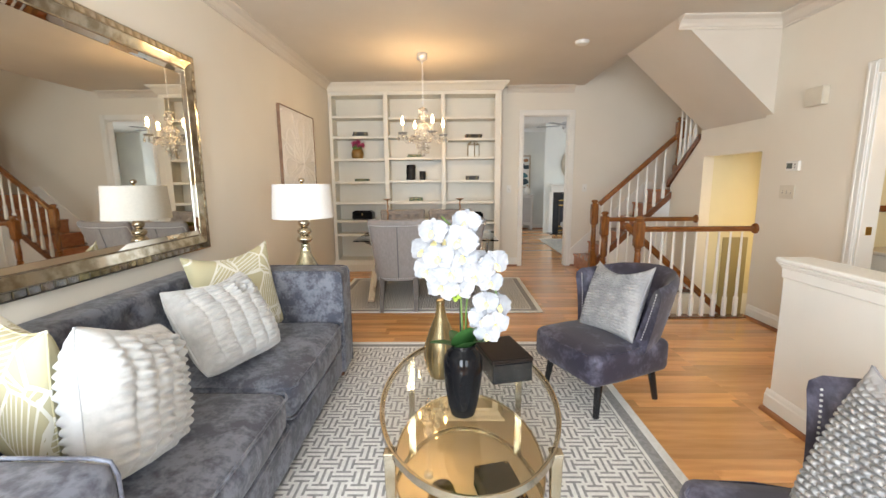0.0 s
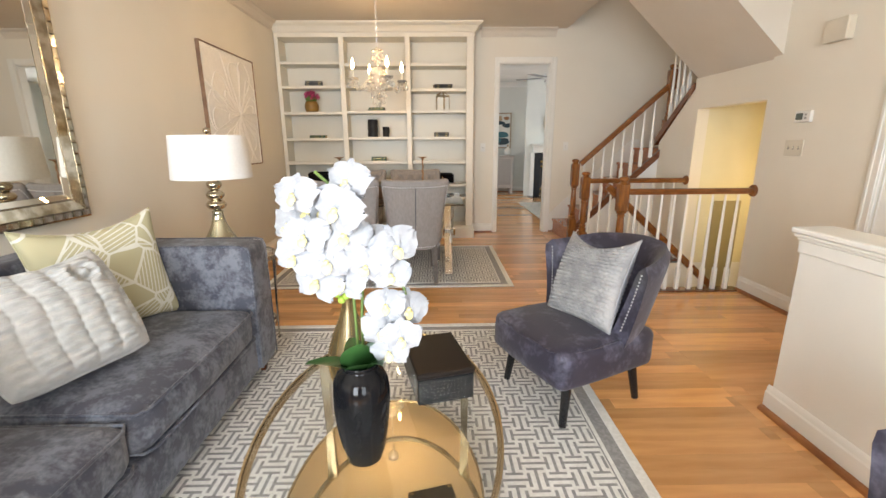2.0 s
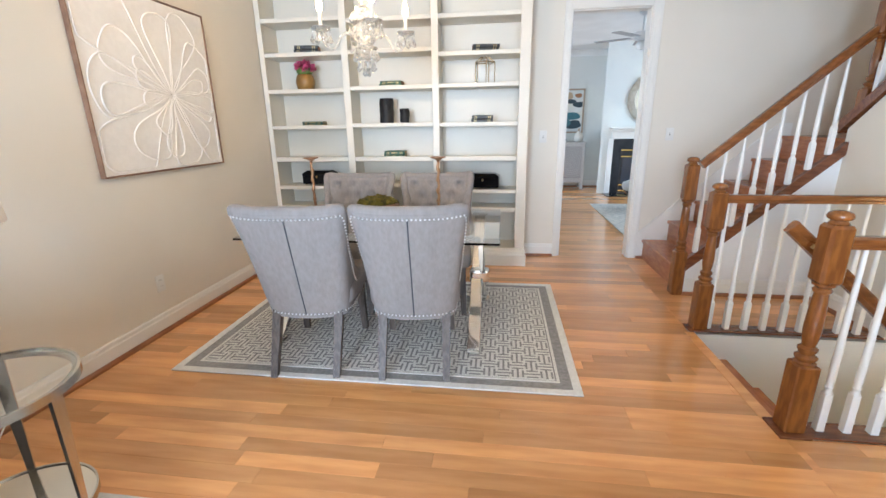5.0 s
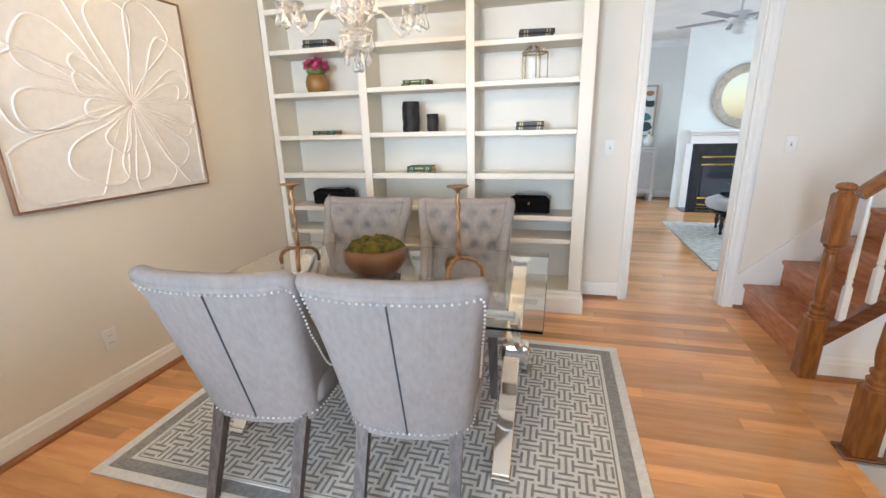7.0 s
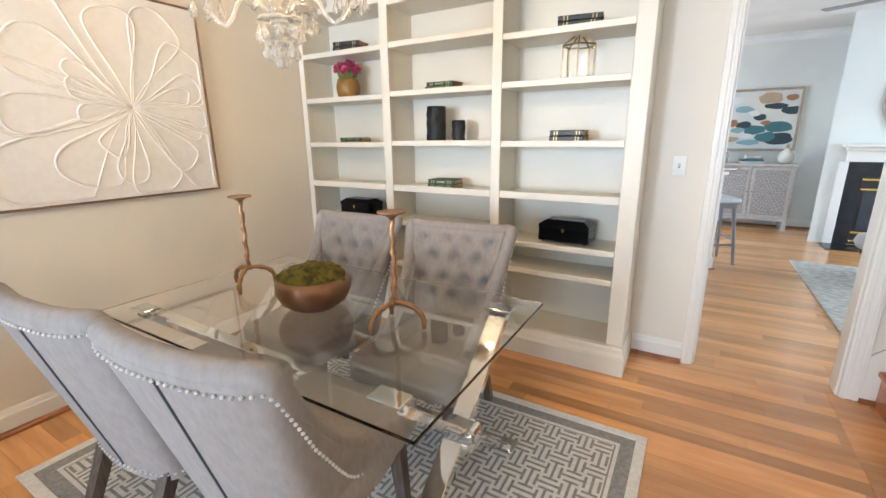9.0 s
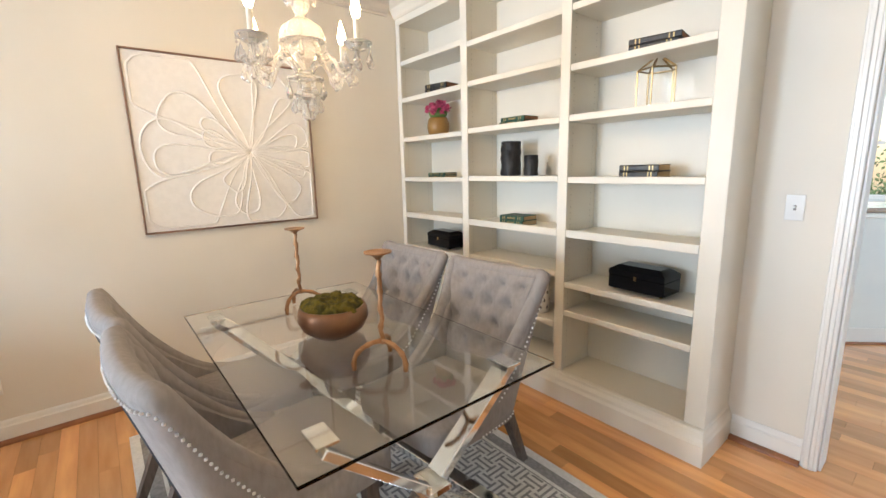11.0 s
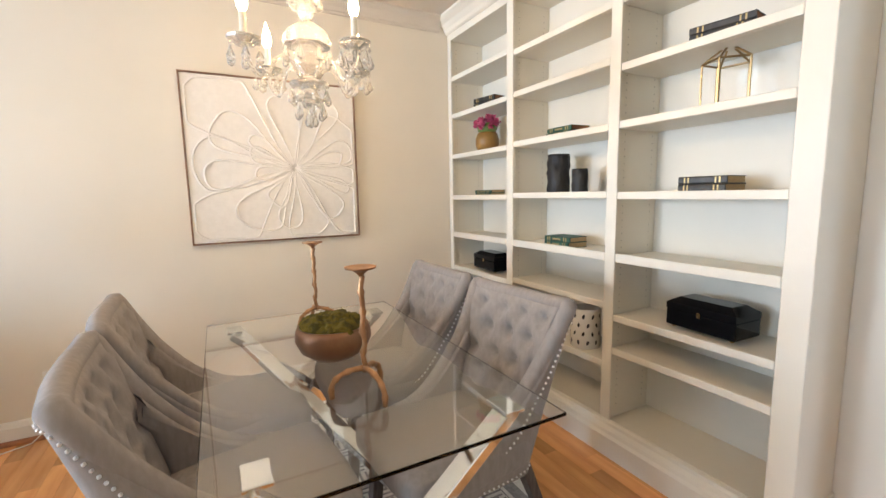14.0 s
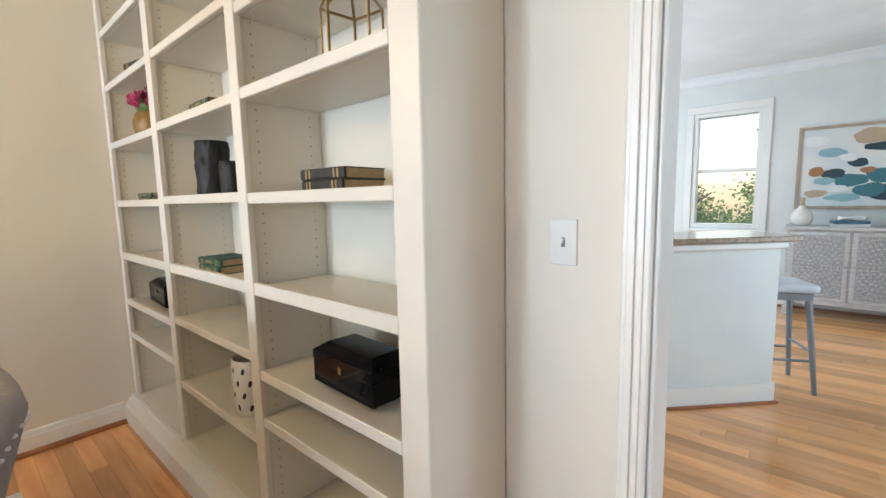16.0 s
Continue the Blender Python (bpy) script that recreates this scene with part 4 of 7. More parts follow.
def dining_chair(label, nu=60, nz=26):
    t = thing("dining_chair", label, "chair", "chairs round the dining table")
    bm = bmesh.new()
    o, i, spots = chair_shell(bm, nu=nu, nz=nz)
    part("backrest", bm, LINEN, t, smooth=True, autosmooth=70)
    rim = []
    for k in range(2, nu - 1):
        q = (o[k][-1] + i[k][-1]) / 2
        rim.append(q + Vector((0, 0.006, -0.020)))
    nr = len(rim)
    part("edge_roll", tube(bmesh.new(), rim, [0.033 - 0.010 * abs(2 * k / (nr - 1) - 1) ** 3 for k in range(nr)], 12), LINEN, t, "padded rolled edge", smooth=True)
    pts = []
    for k in range(1, nu):
        col = o[k]
        zt = col[-1].z
        f = max(0, (abs(2 * k / nu - 1) - 0.56) / 0.44)
        drop_ = 0.058 + 0.075 * math.sin(math.pi * min(1, f * 1.3))
        q = Vector(min(col, key=lambda c: abs(c.z - (zt - drop_))))
        pts.append(q + Vector((q.x * 1.2, -0.25 if abs(q.x) < 0.25 else -0.05, 0)).normalized() * 0.004)
    part("nailhead_trim", nails(pts, 0.0053, 0.0215), NAIL, t, "polished nailhead trim")
    pts = [Vector(o[k][1]) + Vector((o[k][1].x, -0.2, 0)).normalized() * 0.003 for k in range(4, nu - 3)]
    part("nailhead_trim", nails(pts, 0.0048, 0.0215), NAIL, t, "polished nailhead trim")
    c = o[nu // 2]
    part("back_seam", tube(bmesh.new(), [p + Vector((0, -0.0018, 0)) for p in c[1:-2]], 0.0032, 6), SEAM, t, "dark seam down the back")
    for bx, bz in spots:
        best = min((p for row in i for p in row if p.y > -1), key=lambda p: math.hypot(p.x - bx, p.z - bz))
        bm = bmesh.new()
        bmesh.ops.create_icosphere(bm, subdivisions=2, radius=0.012, matrix=T(best.x, best.y + 0.003, best.z) @ Matrix.Diagonal((1, 0.5, 1, 1)))
        part("tuft_button", bm, LINEN, t, smooth=True)
    bm = bmesh.new()
    soft(bm, (0.50, 0.50, 0.13), 0.035, 10, (0.008, 0.02, 0.018), T(0, 0.30, 0.425))
    part("seat", bm, LINEN, t, smooth=True)
    for sx in (-1, 1):
        for fy, yy, ln in ((0, 0.06, -0.16), (1, 0.47, 0.03)):
            bm = bmesh.new()
            m = T(sx * (0.19 if fy else 0.175), yy, 0.37)
            top, bot = 0.025, 0.018
            d = Vector((sx * 0.012 if fy else sx * 0.0, ln, -0.37))
            vs = [bm.verts.new(m @ Vector((a * top, b * top, 0))) for a, b in SQ] + [bm.verts.new(m @ (Vector((a * bot, b * bot, 0)) + d)) for a, b in SQ]
            for k in range(4):
                bm.faces.new((vs[k], vs[(k + 1) % 4], vs[4 + (k + 1) % 4], vs[4 + k]))
            bm.faces.new(vs[:4]), bm.faces.new(vs[4:])
            part("leg", bm, DARKWOOD, t, "weathered dark wooden leg")
    return t


ch = dining_chair("grey linen dining chair with nailhead trim, backed to the sofa side")
ch.matrix_world = T(-0.315, 4.365, 0.009) @ R(5)
c2 = copy_thing(ch, T(0.288, 4.405, 0.009) @ R(6))
c3 = copy_thing(ch, T(-0.40, 5.60, 0.009) @ R(182))
c4 = copy_thing(ch, T(0.245, 5.63, 0.009) @ R(186))
for c in (c3, c4):
    tagged(c, "grey linen wingback dining chair with tufted back, before the bookcase")

dt = thing("dining_table", "glass-topped dining table on crossed polished metal legs", "table", at=T(0, 0, 0))
part("tabletop", B((-0.82, 4.555, 0.704), (0.745, 5.52, 0.716), bevel=0.002), GLASS, dt, "clear bevelled glass top").visible_shadow = False


def beam(a, b, w, h, name="leg", material=None):
    a, b = Vector(a), Vector(b)
    d = b - a
    q = d.to_track_quat("Z", "Y").to_matrix().to_4x4()
    bm = bmesh.new()
    box(bm, (-w / 2, -h / 2, 0), (w / 2, h / 2, d.length), T(*a) @ q, bevel=0.003)
    return part(name, bm, material or POLISH, dt)


for x in (0.60, -0.66):
    beam((x, 5.42, 0.69), (x, 4.62, 0.02), 0.075, 0.035)
    beam((x + 0.037, 4.66, 0.69), (x + 0.037, 5.44, 0.02), 0.035, 0.03)
beam((-0.72, 4.68, 0.69), (0.56, 5.42, 0.03), 0.07, 0.03, "crossbar")
part("hub", B((0.55, 4.99, 0.31), (0.68, 5.08, 0.41), bevel=0.02, seg=2), POLISH, dt)
for x, y in ((0.60, 5.40), (-0.66, 5.40), (-0.70, 4.68), (0.58, 4.68)):
    part("mounting_plate", B((x - 0.055, y - 0.035, 0.692), (x + 0.055, y + 0.035, 0.7035), bevel=0.002), POLISH, dt)
for x in (0.60, -0.66):
    part("foot_pad", B((x - 0.04, 4.59, 0.0105), (x + 0.04, 4.68, 0.03), bevel=0.003), POLISH, dt)
    part("foot_pad", B((x - 0.0, 5.40, 0.0105), (x + 0.075, 5.49, 0.03), bevel=0.003), POLISH, dt)

# ---- chandelier ----
cx, cy = -0.07, 4.99
cd = thing("chandelier", "crystal chandelier with candle bulbs over the dining table", "chandelier", at=T(cx, cy, -0.052))
part("canopy", L([(0.001, 2.791), (0.06, 2.791), (0.058, 2.73), (0.03, 2.715), (0.012, 2.705), (0.01, 2.69)], 24), NAIL, cd, smooth=True)
for k in range(18):
    z = 2.69 - k * 0.026
    m = T(0, 0, z - 0.013) @ R(90 * (k % 2)) @ R(90, "X")
    ring = [m @ Vector((0.009 * math.cos(a), 0.016 * math.sin(a), 0)) for a in np.linspace(0, 2 * math.pi, 13)[:-1]]
    part("chain_link", tube(bmesh.new(), ring, 0.0022, 6, closed=True), NAIL, cd)
body = [(0.004, 2.235), (0.01, 2.225), (0.022, 2.215), (0.05, 2.205), (0.055, 2.195), (0.02, 2.185), (0.014, 2.16), (0.024, 2.13), (0.032, 2.10), (0.026, 2.075), (0.018, 2.06),
        (0.04, 2.045), (0.075, 2.02), (0.088, 1.985), (0.084, 1.972), (0.04, 1.968), (0.05, 1.95), (0.052, 1.925), (0.034, 1.89), (0.028, 1.865), (0.04, 1.85), (0.07, 1.842), (0.072, 1.832),
        (0.03, 1.825), (0.022, 1.80), (0.035, 1.785), (0.055, 1.778), (0.02, 1.765), (0.01, 1.745), (0.003, 1.74)]
part("crystal_stem", L(body, 16), CRYSTAL, cd, smooth=True, autosmooth=40)


def drop(bm, m, h=0.045, r=0.011):
    """A faceted teardrop that hangs below its origin."""
    lathe(bm, [(0.0008, 0), (r * 0.35, -h * 0.25), (r, -h * 0.68), (r * 0.75, -h * 0.88), (0.0008, -h)], 6, m)


def beads(bm, m, n, r=0.0055):
    for k in range(n):
        bmesh.ops.create_icosphere(bm, subdivisions=1, radius=r, matrix=m @ T(0, 0, -k * r * 2.2))


for k in range(4):
    a = 90 * k + 27
    m = R(a)
    arm = [(0.03, 0, 1.85), (0.07, 0, 1.90), (0.11, 0, 1.915), (0.142, 0, 1.89), (0.165, 0, 1.845), (0.19, 0, 1.822), (0.218, 0, 1.835), (0.242, 0, 1.87), (0.25, 0, 1.915)]
    part("arm", tube(bmesh.new(), arm, 0.0075, 8, m), CRYSTAL, cd, smooth=True)
    e = m @ T(0.25, 0, 0)
    part("bobeche", L([(0.008, 1.908), (0.03, 1.912), (0.052, 1.928), (0.055, 1.936), (0.048, 1.932), (0.02, 1.922), (0.008, 1.93)], 12, e), CRYSTAL, cd, smooth=False)
    part("candle_sleeve", L([(0.011, 1.92), (0.011, 2.015), (0.004, 2.016)], 12, e), WAX, cd, smooth=True, autosmooth=40)
    part("bulb", L([(0.007, 2.014), (0.0155, 2.03), (0.018, 2.048), (0.013, 2.075), (0.005, 2.10), (0.0015, 2.115)], 14, e), FLAME, cd, "glowing candle-shaped bulb", smooth=True)
    bm = bmesh.new()
    for q in range(6):
        d = e @ R(60 * q) @ T(0.05, 0, 1.925)
        beads(bm, d, 2)
        drop(bm, d @ T(0, 0, -0.022), 0.055, 0.016)
    part("crystal_fringe", bm, CRYSTAL, cd, kind="stuff")
bm = bmesh.new()
for n, rr, z in ((8, 0.05, 2.195), (8, 0.084, 1.972), (8, 0.068, 1.832), (6, 0.05, 1.778), (3, 0.015, 1.75)):
    for q in range(n):
        d = R(360 * q / n + z * 100) @ T(rr, 0, z)
        beads(bm, d, 3 if z > 2.1 else 1)
        drop(bm, d @ T(0, 0, -0.035 if z > 2.1 else -0.012), 0.06, 0.015)
part("crystal_fringe", bm, CRYSTAL, cd, kind="stuff")

# ---- living room ----
sf = thing("sofa", "blue-grey crushed velvet tuxedo sofa under the big mirror", "sofa", at=T(0, 0, 0))


def cush(name, size, at, r, n=10, bulge=(0, 0, 0), material=None, parent=None, label="", wob=0.0, rot=ID):
    bm = bmesh.new()
    soft(bm, size, r, n, bulge, T(*at) @ rot, wob, seed=at[1])
    return part(name, bm, material or SOFA, parent, label, smooth=True)


cush("base", (0.98, 2.30, 0.20), (-0.985, 1.725, 0.17), 0.025, 8, (0.004, 0, 0), SOFA, sf)
cush("arm", (1.03, 0.22, 0.70), (-0.985, 2.78, 0.43), 0.03, 12, (0.006, 0.012, 0.004), SOFA, sf)
cush("arm", (1.03, 0.24, 0.70), (-0.985, 0.70, 0.43), 0.03, 12, (0.006, 0.012, 0.004), SOFA, sf)
# tufted back
bm = bmesh.new()
vs = soft(bm, (0.22, 1.86, 0.66), 0.035, 46, (0.01, 0, 0.0))
tufts = [(0.24 * (c + (0.5 if r % 2 else 0)) - 0.96, -0.02 + 0.13 * r) for r in range(3) for c in range(9)]
for v in vs:
    if v.co.x > 0.03:
        f = min(math.hypot(v.co.y - a, (v.co.z - b)) for a, b in tufts)
        v.co.x -= 0.035 * math.exp(-(f / 0.045) ** 2)
    v.co = T(-1.405, 1.745, 0.47) @ R(-3, "Y") @ v.co
part("backrest", bm, SOFA, sf, smooth=True)
for y0, y1 in ((0.835, 1.74), (1.76, 2.665)):
    cush("seat_cushion", (0.83, y1 - y0, 0.18), (-0.895, (y0 + y1) / 2, 0.365), 0.05, 14, (0.03, 0.0, 0.03), SOFA, sf, wob=0.004)
    for z in (0.442, 0.295):
        ring = [(-1.28, y0 + 0.02, z), (-0.49, y0 + 0.015, z), (-0.468, y0 + 0.05, z), (-0.462, (y0 + y1) / 2, z + (0.004 if z > 0.4 else 0)), (-0.468, y1 - 0.05, z), (-0.49, y1 - 0.015, z), (-1.28, y1 - 0.02, z)]
        part("piping", tube(bmesh.new(), ring, 0.006, 6), SOFA, sf, smooth=True)
for y in (0.588, 0.812, 2.678, 2.882):
    part("piping", tube(bmesh.new(), [(-0.472, y, 0.1), (-0.472, y, 0.74), (-0.485, y, 0.772), (-0.52, y, 0.779), (-1.45, y, 0.779)], 0.005, 6), SOFA, sf, smooth=True)
for x in (-1.42, -0.53):
    for y in (0.64, 2.82):
        part("leg", L([(0.016, 0.0), (0.028, 0.075), (0.028, 0.082)], 4, T(x, y, 0.0) @ R(45)), STAIRWOOD, sf, "reddish tapered wooden leg")


def axes(c, xa, ya):
    x = Vector(xa).normalized()
    y = Vector(ya)
    y = (y - x * y.dot(x)).normalized()
    z = x.cross(y)
    return Matrix(((x.x, y.x, z.x, c[0]), (x.y, y.y, z.y, c[1]), (x.z, y.z, z.z, c[2]), (0, 0, 0, 1)))


def pillow_pts(n, w, h, t, disp, pinch=0.09, sag=0.0, rounding=0.0):
    out = {}
    for side in (1, -1):
        for i in range(n + 1):
            for j in range(n + 1):
                u, v = -1 + 2 * i / n, -1 + 2 * j / n
                k = (1 - abs(u) ** 2.6) * (1 - abs(v) ** 2.6)
                x = u * w / 2 * (1 - pinch * (1 - v * v)) * (1 - rounding * abs(v) ** 5)
                y = v * h / 2 * (1 - pinch * (1 - u * u)) * (1 - rounding * abs(u) ** 5)
                if v > 0:
                    y -= sag * (1 - u * u) * v ** 2
                z = side * t / 2 * max(k, 0) ** 0.45
                q = disp(u, v, side) * min(1, max(k, 0) * 2.6)
                out[(side, i, j)] = Vector((x, y, z + side * q))
    return out


def pillow(name, label, m, w, h, t, material, disp=lambda u, v, s: 0.0, n=48, pinch=0.09, sag=0.0, back=None, rounding=0.0):
    th = thing(name, label, "pillow", "throw pillows", at=m)
    P_ = pillow_pts(n, w, h, t, disp, pinch, sag, rounding)
    bm = bmesh.new()
    V = {}
    for (s, i, j), p in P_.items():
        edge = i in (0, n) or j in (0, n)
        key = (1, i, j) if edge else (s, i, j)
        if key not in V:
            V[key] = bm.verts.new(p)
    for s in (1, -1):
        for i in range(n):
            for j in range(n):
                q = []
                for a, b in ((i, j), (i + 1, j), (i + 1, j + 1), (i, j + 1)):
                    edge = a in (0, n) or b in (0, n)
                    q.append(V[(1, a, b) if edge else (s, a, b)])
                f = bm.faces.new(q if s > 0 else q[::-1])
                f.material_index = 1 if (s < 0 and back) else 0
    part("cover", bm, [material, back] if back else material, th, smooth=True)
    ring = [P_[(1, i, 0)] for i in range(0, n, 4)] + [P_[(1, n, j)] for j in range(0, n, 4)] + [P_[(1, i, n)] for i in range(n, 0, -4)] + [P_[(1, 0, j)] for j in range(n, 0, -4)]
    part("seam", tube(bmesh.new(), ring, 0.004, 6, closed=True), back or material, th, smooth=True)
    return th


def ruched(seed):
    def f(u, v, s):
        c = (u + 1) * 2.75 + 0.35 * noise.noise(Vector((v * 2.0, seed, s)))
        k, fr = math.floor(c), c % 1.0
        seam = math.sin(math.pi * fr) ** 0.6
        w = math.sin(math.pi * (v * 7.5 + 0.5 * (k % 2) + 0.9 * noise.noise(Vector((k * 3.7 + seed, v * 1.5, s)))))
        curl = math.hypot(u - 0.45, v - 0.5)
        rose = 0.020 * math.cos(curl * 24) * math.exp(-(curl / 0.28) ** 2) if s > 0 else 0
        return 0.014 * seam * abs(w) ** 1.2 + 0.007 * seam + 0.007 * noise.noise(Vector((u * 6, v * 9, seed))) + rose
    return f


def woven(u, v, s):
    a, b = u * 7, v * 11
    k = math.floor(b)
    fu = (a + 0.5 * (k % 2)) % 1.0
    fv = b % 1.0
    d = max(0.0, 1 - (2 * fu - 1) ** 4) * max(0.0, 1 - (2 * fv - 1) ** 4)
    return 0.030 * d * (0.75 + 0.5 * noise.noise(Vector((math.floor(a + 0.5 * (k % 2)), k, 3.1))))


pillow("throw_pillow", "citron print throw pillow with pale lines in the sofa corner", axes((-1.04, 2.46, 0.70), (0.48, 0.87, 0.05), (-0.22, -0.02, 0.95)), 0.54, 0.54, 0.16, PRINT, sag=0.04)
pillow("throw_pillow", "cream plush throw pillow with gathered ridges, leaning in the sofa", axes((-0.865, 1.985, 0.695), (0.38, 0.92, 0.03), (-0.50, 0.20, 0.80)), 0.46, 0.46, 0.21, PLUSH, ruched(1.3), n=110, pinch=0.02, sag=0.05, rounding=0.07)
pillow("throw_pillow", "cream plush throw pillow with gathered ridges, standing on the near seat", axes((-0.80, 1.28, 0.68), (-0.12, 0.93, -0.30), (-0.22, 0.30, 0.90)), 0.47, 0.47, 0.22, PLUSH, ruched(4.7), n=110, pinch=0.02, sag=0.03, rounding=0.07, back=WHITECLOTH)
pillow("throw_pillow", "square throw pillow in citron print, leaning on the near sofa arm", axes((-1.14, 1.25, 0.70), (0.80, -0.40, -0.05), (-0.20, 0.10, 0.95)), 0.52, 0.52, 0.16, PRINT, sag=0.03)

# ---- accent chairs ----
def accent_chair(label):
    t = thing("accent_chair", label, "chair", "velvet accent chairs")
    bm = bmesh.new()
    o, i = tub_shell(bm, 0.395, 0.50, 0.25, 0.80, 0.765, 0.095, nu=32, nz=16, wing=0.45, amax=66, taper=0.115)

    def set_back(p):
        free = 1 - min(1, abs(p.x) / 0.37) ** 2.2
        p.y += -0.31 - 0.30 * free * max(0, p.z - 0.25) - 0.06 * (p.z - 0.6)

    for v in bm.verts:
        set_back(v.co)
    for col in o + i:
        for p in col:
            set_back(p)
    part("backrest", bm, ACCENT, t, smooth=True, autosmooth=60)
    for k in (0, 32):
        kn = 1 if k == 0 else 31
        pts = [p_.lerp(q_, 0.45) + (p_ - r_).normalized() * 0.004 for p_, q_, r_ in zip(i[k][6:-1], o[k][6:-1], i[kn][6:-1])]
        part("nailhead_trim", nails(pts, 0.0048, 0.0165), NAIL, t, "polished nailhead trim")
    bm = bmesh.new()
    vs = soft(bm, (0.56, 0.60, 0.20), 0.045, 14, (0.01, 0.03, 0.025), T(0, 0.02, 0.31))
    for v in vs:
        v.co.x *= 1 - 0.18 * max(0, (-v.co.y + 0.1))
    part("seat", bm, ACCENT, t, smooth=True)
    ring = [(-0.235, -0.2, 0.395), (-0.272, 0.1, 0.398), (-0.262, 0.275, 0.395), (-0.2, 0.325, 0.395), (0, 0.345, 0.40), (0.2, 0.325, 0.395), (0.262, 0.275, 0.395), (0.272, 0.1, 0.398), (0.235, -0.2, 0.395)]
    part("piping", tube(bmesh.new(), ring, 0.005, 6), ACCENT, t, smooth=True)
    for x, y, dx, dy in ((-0.21, 0.22, -0.02, 0.03), (0.21, 0.22, 0.02, 0.03), (-0.19, -0.20, -0.015, -0.04), (0.19, -0.20, 0.015, -0.04)):
        part("leg", tube(bmesh.new(), [(x, y, 0.23), (x + dx, y + dy, 0.012)], [0.024, 0.017], 14), BLACKWOOD, t, "black tapered wooden leg", smooth=True, autosmooth=50)
    return t


a1 = accent_chair("plum-grey velvet wingback accent chair on the rug beside the coffee table")
a1.matrix_world = T(1.185, 2.571, 0) @ R(114)
a2 = copy_thing(a1, T(1.245, 0.954, 0) @ R(82))
tagged(a2, "plum-grey velvet wingback accent chair by the half wall")
LEAN = T(0, -0.075, 0.615) @ R(180) @ R(65, "X") @ R(5)
pillow("throw_pillow", "silver woven-ribbon throw pillow propped on the velvet chair", T(1.185, 2.571, 0) @ R(114) @ LEAN, 0.435, 0.46, 0.15, NUBBY, woven, n=170, sag=0.055, back=SATIN)
pillow("throw_pillow", "silver woven-ribbon throw pillow on the velvet chair by the half wall", T(1.245, 0.954, 0) @ R(82) @ LEAN, 0.48, 0.48, 0.16, NUBBY, woven, n=170, sag=0.05, back=SATIN)

# ---- coffee table ----
TCX, TCY, TA, TB, TZ = 0.305, 1.745, 0.372, 0.63, 0.445


def oval(a, b, z, n=64):
    return [(TCX + a * math.cos(2 * math.pi * k / n), TCY + b * math.sin(2 * math.pi * k / n), z) for k in range(n)]


def oval_slab(a, b, z0, z1, n=64):
    bm = bmesh.new()
    lo = [bm.verts.new(p) for p in oval(a, b, z0, n)]
    hi = [bm.verts.new(p) for p in oval(a, b, z1, n)]
    for k in range(n):
        bm.faces.new((lo[k], lo[(k + 1) % n], hi[(k + 1) % n], hi[k]))
    bm.faces.new(lo), bm.faces.new(hi)
    return bm


def oval_ring(a, b, z0, z1, w, n=64):
    bm = bmesh.new()
    r = [[bm.verts.new(p) for p in oval(a - q, b - q, z, n)] for q, z in ((0, z0), (0, z1), (w, z1), (w, z0))]
    for i in range(4):
        x, y = r[i], r[(i + 1) % 4]
        for k in range(n):
            bm.faces.new((x[k], x[(k + 1) % n], y[(k + 1) % n], y[k]))
    return bm


ct = thing("coffee_table", "oval glass coffee table with brushed rim and mirrored lower shelf", "table", at=T(0, 0, 0))
part("glass_top", oval_slab(TA - 0.006, TB - 0.006, TZ - 0.012, TZ - 0.004), GLASS, ct, "clear oval glass top", smooth=False).visible_shadow = False
part("top_rim", oval_ring(TA, TB, TZ - 0.028, TZ, 0.006), CHAMP, ct, smooth=True, autosmooth=40)
part("top_rim", oval_ring(TA - 0.0062, TB - 0.0062, TZ - 0.028, TZ - 0.0125, 0.012), CHAMP, ct, smooth=True, autosmooth=40)
part("mirror_shelf", oval_slab(0.318, 0.52, 0.138, 0.15), TINTMIRROR, ct, "mirrored oval lower shelf")
part("shelf_rim", oval_ring(0.325, 0.527, 0.13, 0.153, 0.0068), CHAMP, ct, smooth=True, autosmooth=40)
for sx in (-1, 1):
    for sy in (-1, 1):
        x, y = TCX + sx * 0.285, TCY + sy * 0.40
        bm = bmesh.new()
        m = T(x, y, 0)
        tw, bw = 0.019, 0.011
        vs = [bm.verts.new(m @ Vector((a * bw, b * bw, 0.0125))) for a, b in SQ] + [bm.verts.new(m @ Vector((a * tw, b * tw, TZ - 0.03))) for a, b in SQ]
        for k in range(4):
            bm.faces.new((vs[k], vs[(k + 1) % 4], vs[4 + (k + 1) % 4], vs[4 + k]))
        bm.faces.new(vs[:4]), bm.faces.new(vs[4:])
        part("leg", bm, CHAMP, ct)
        part("glass_bracket", B((x - 0.022, y - 0.022, TZ - 0.03), (x + 0.022, y + 0.022, TZ - 0.0125), bevel=0.003), CHAMP, ct)

vs_ = thing("vase", "glossy black ceramic vase with raised beads on the coffee table", "vase", at=T(0.278, 1.575, TZ - 0.0035))
part("body", L([(0.044, 0.0), (0.048, 0.004), (0.056, 0.04), (0.066, 0.10), (0.073, 0.16), (0.075, 0.20), (0.072, 0.235), (0.060, 0.262), (0.046, 0.272), (0.045, 0.28), (0.050, 0.288), (0.045, 0.288), (0.040, 0.27)], 40), BLACKGLAZE, vs_, smooth=True)
bm = bmesh.new()


def vrad(z):
    return float(np.interp(z, (0.004, 0.04, 0.10, 0.16, 0.20, 0.235, 0.262), (0.048, 0.056, 0.066, 0.073, 0.075, 0.072, 0.060)))


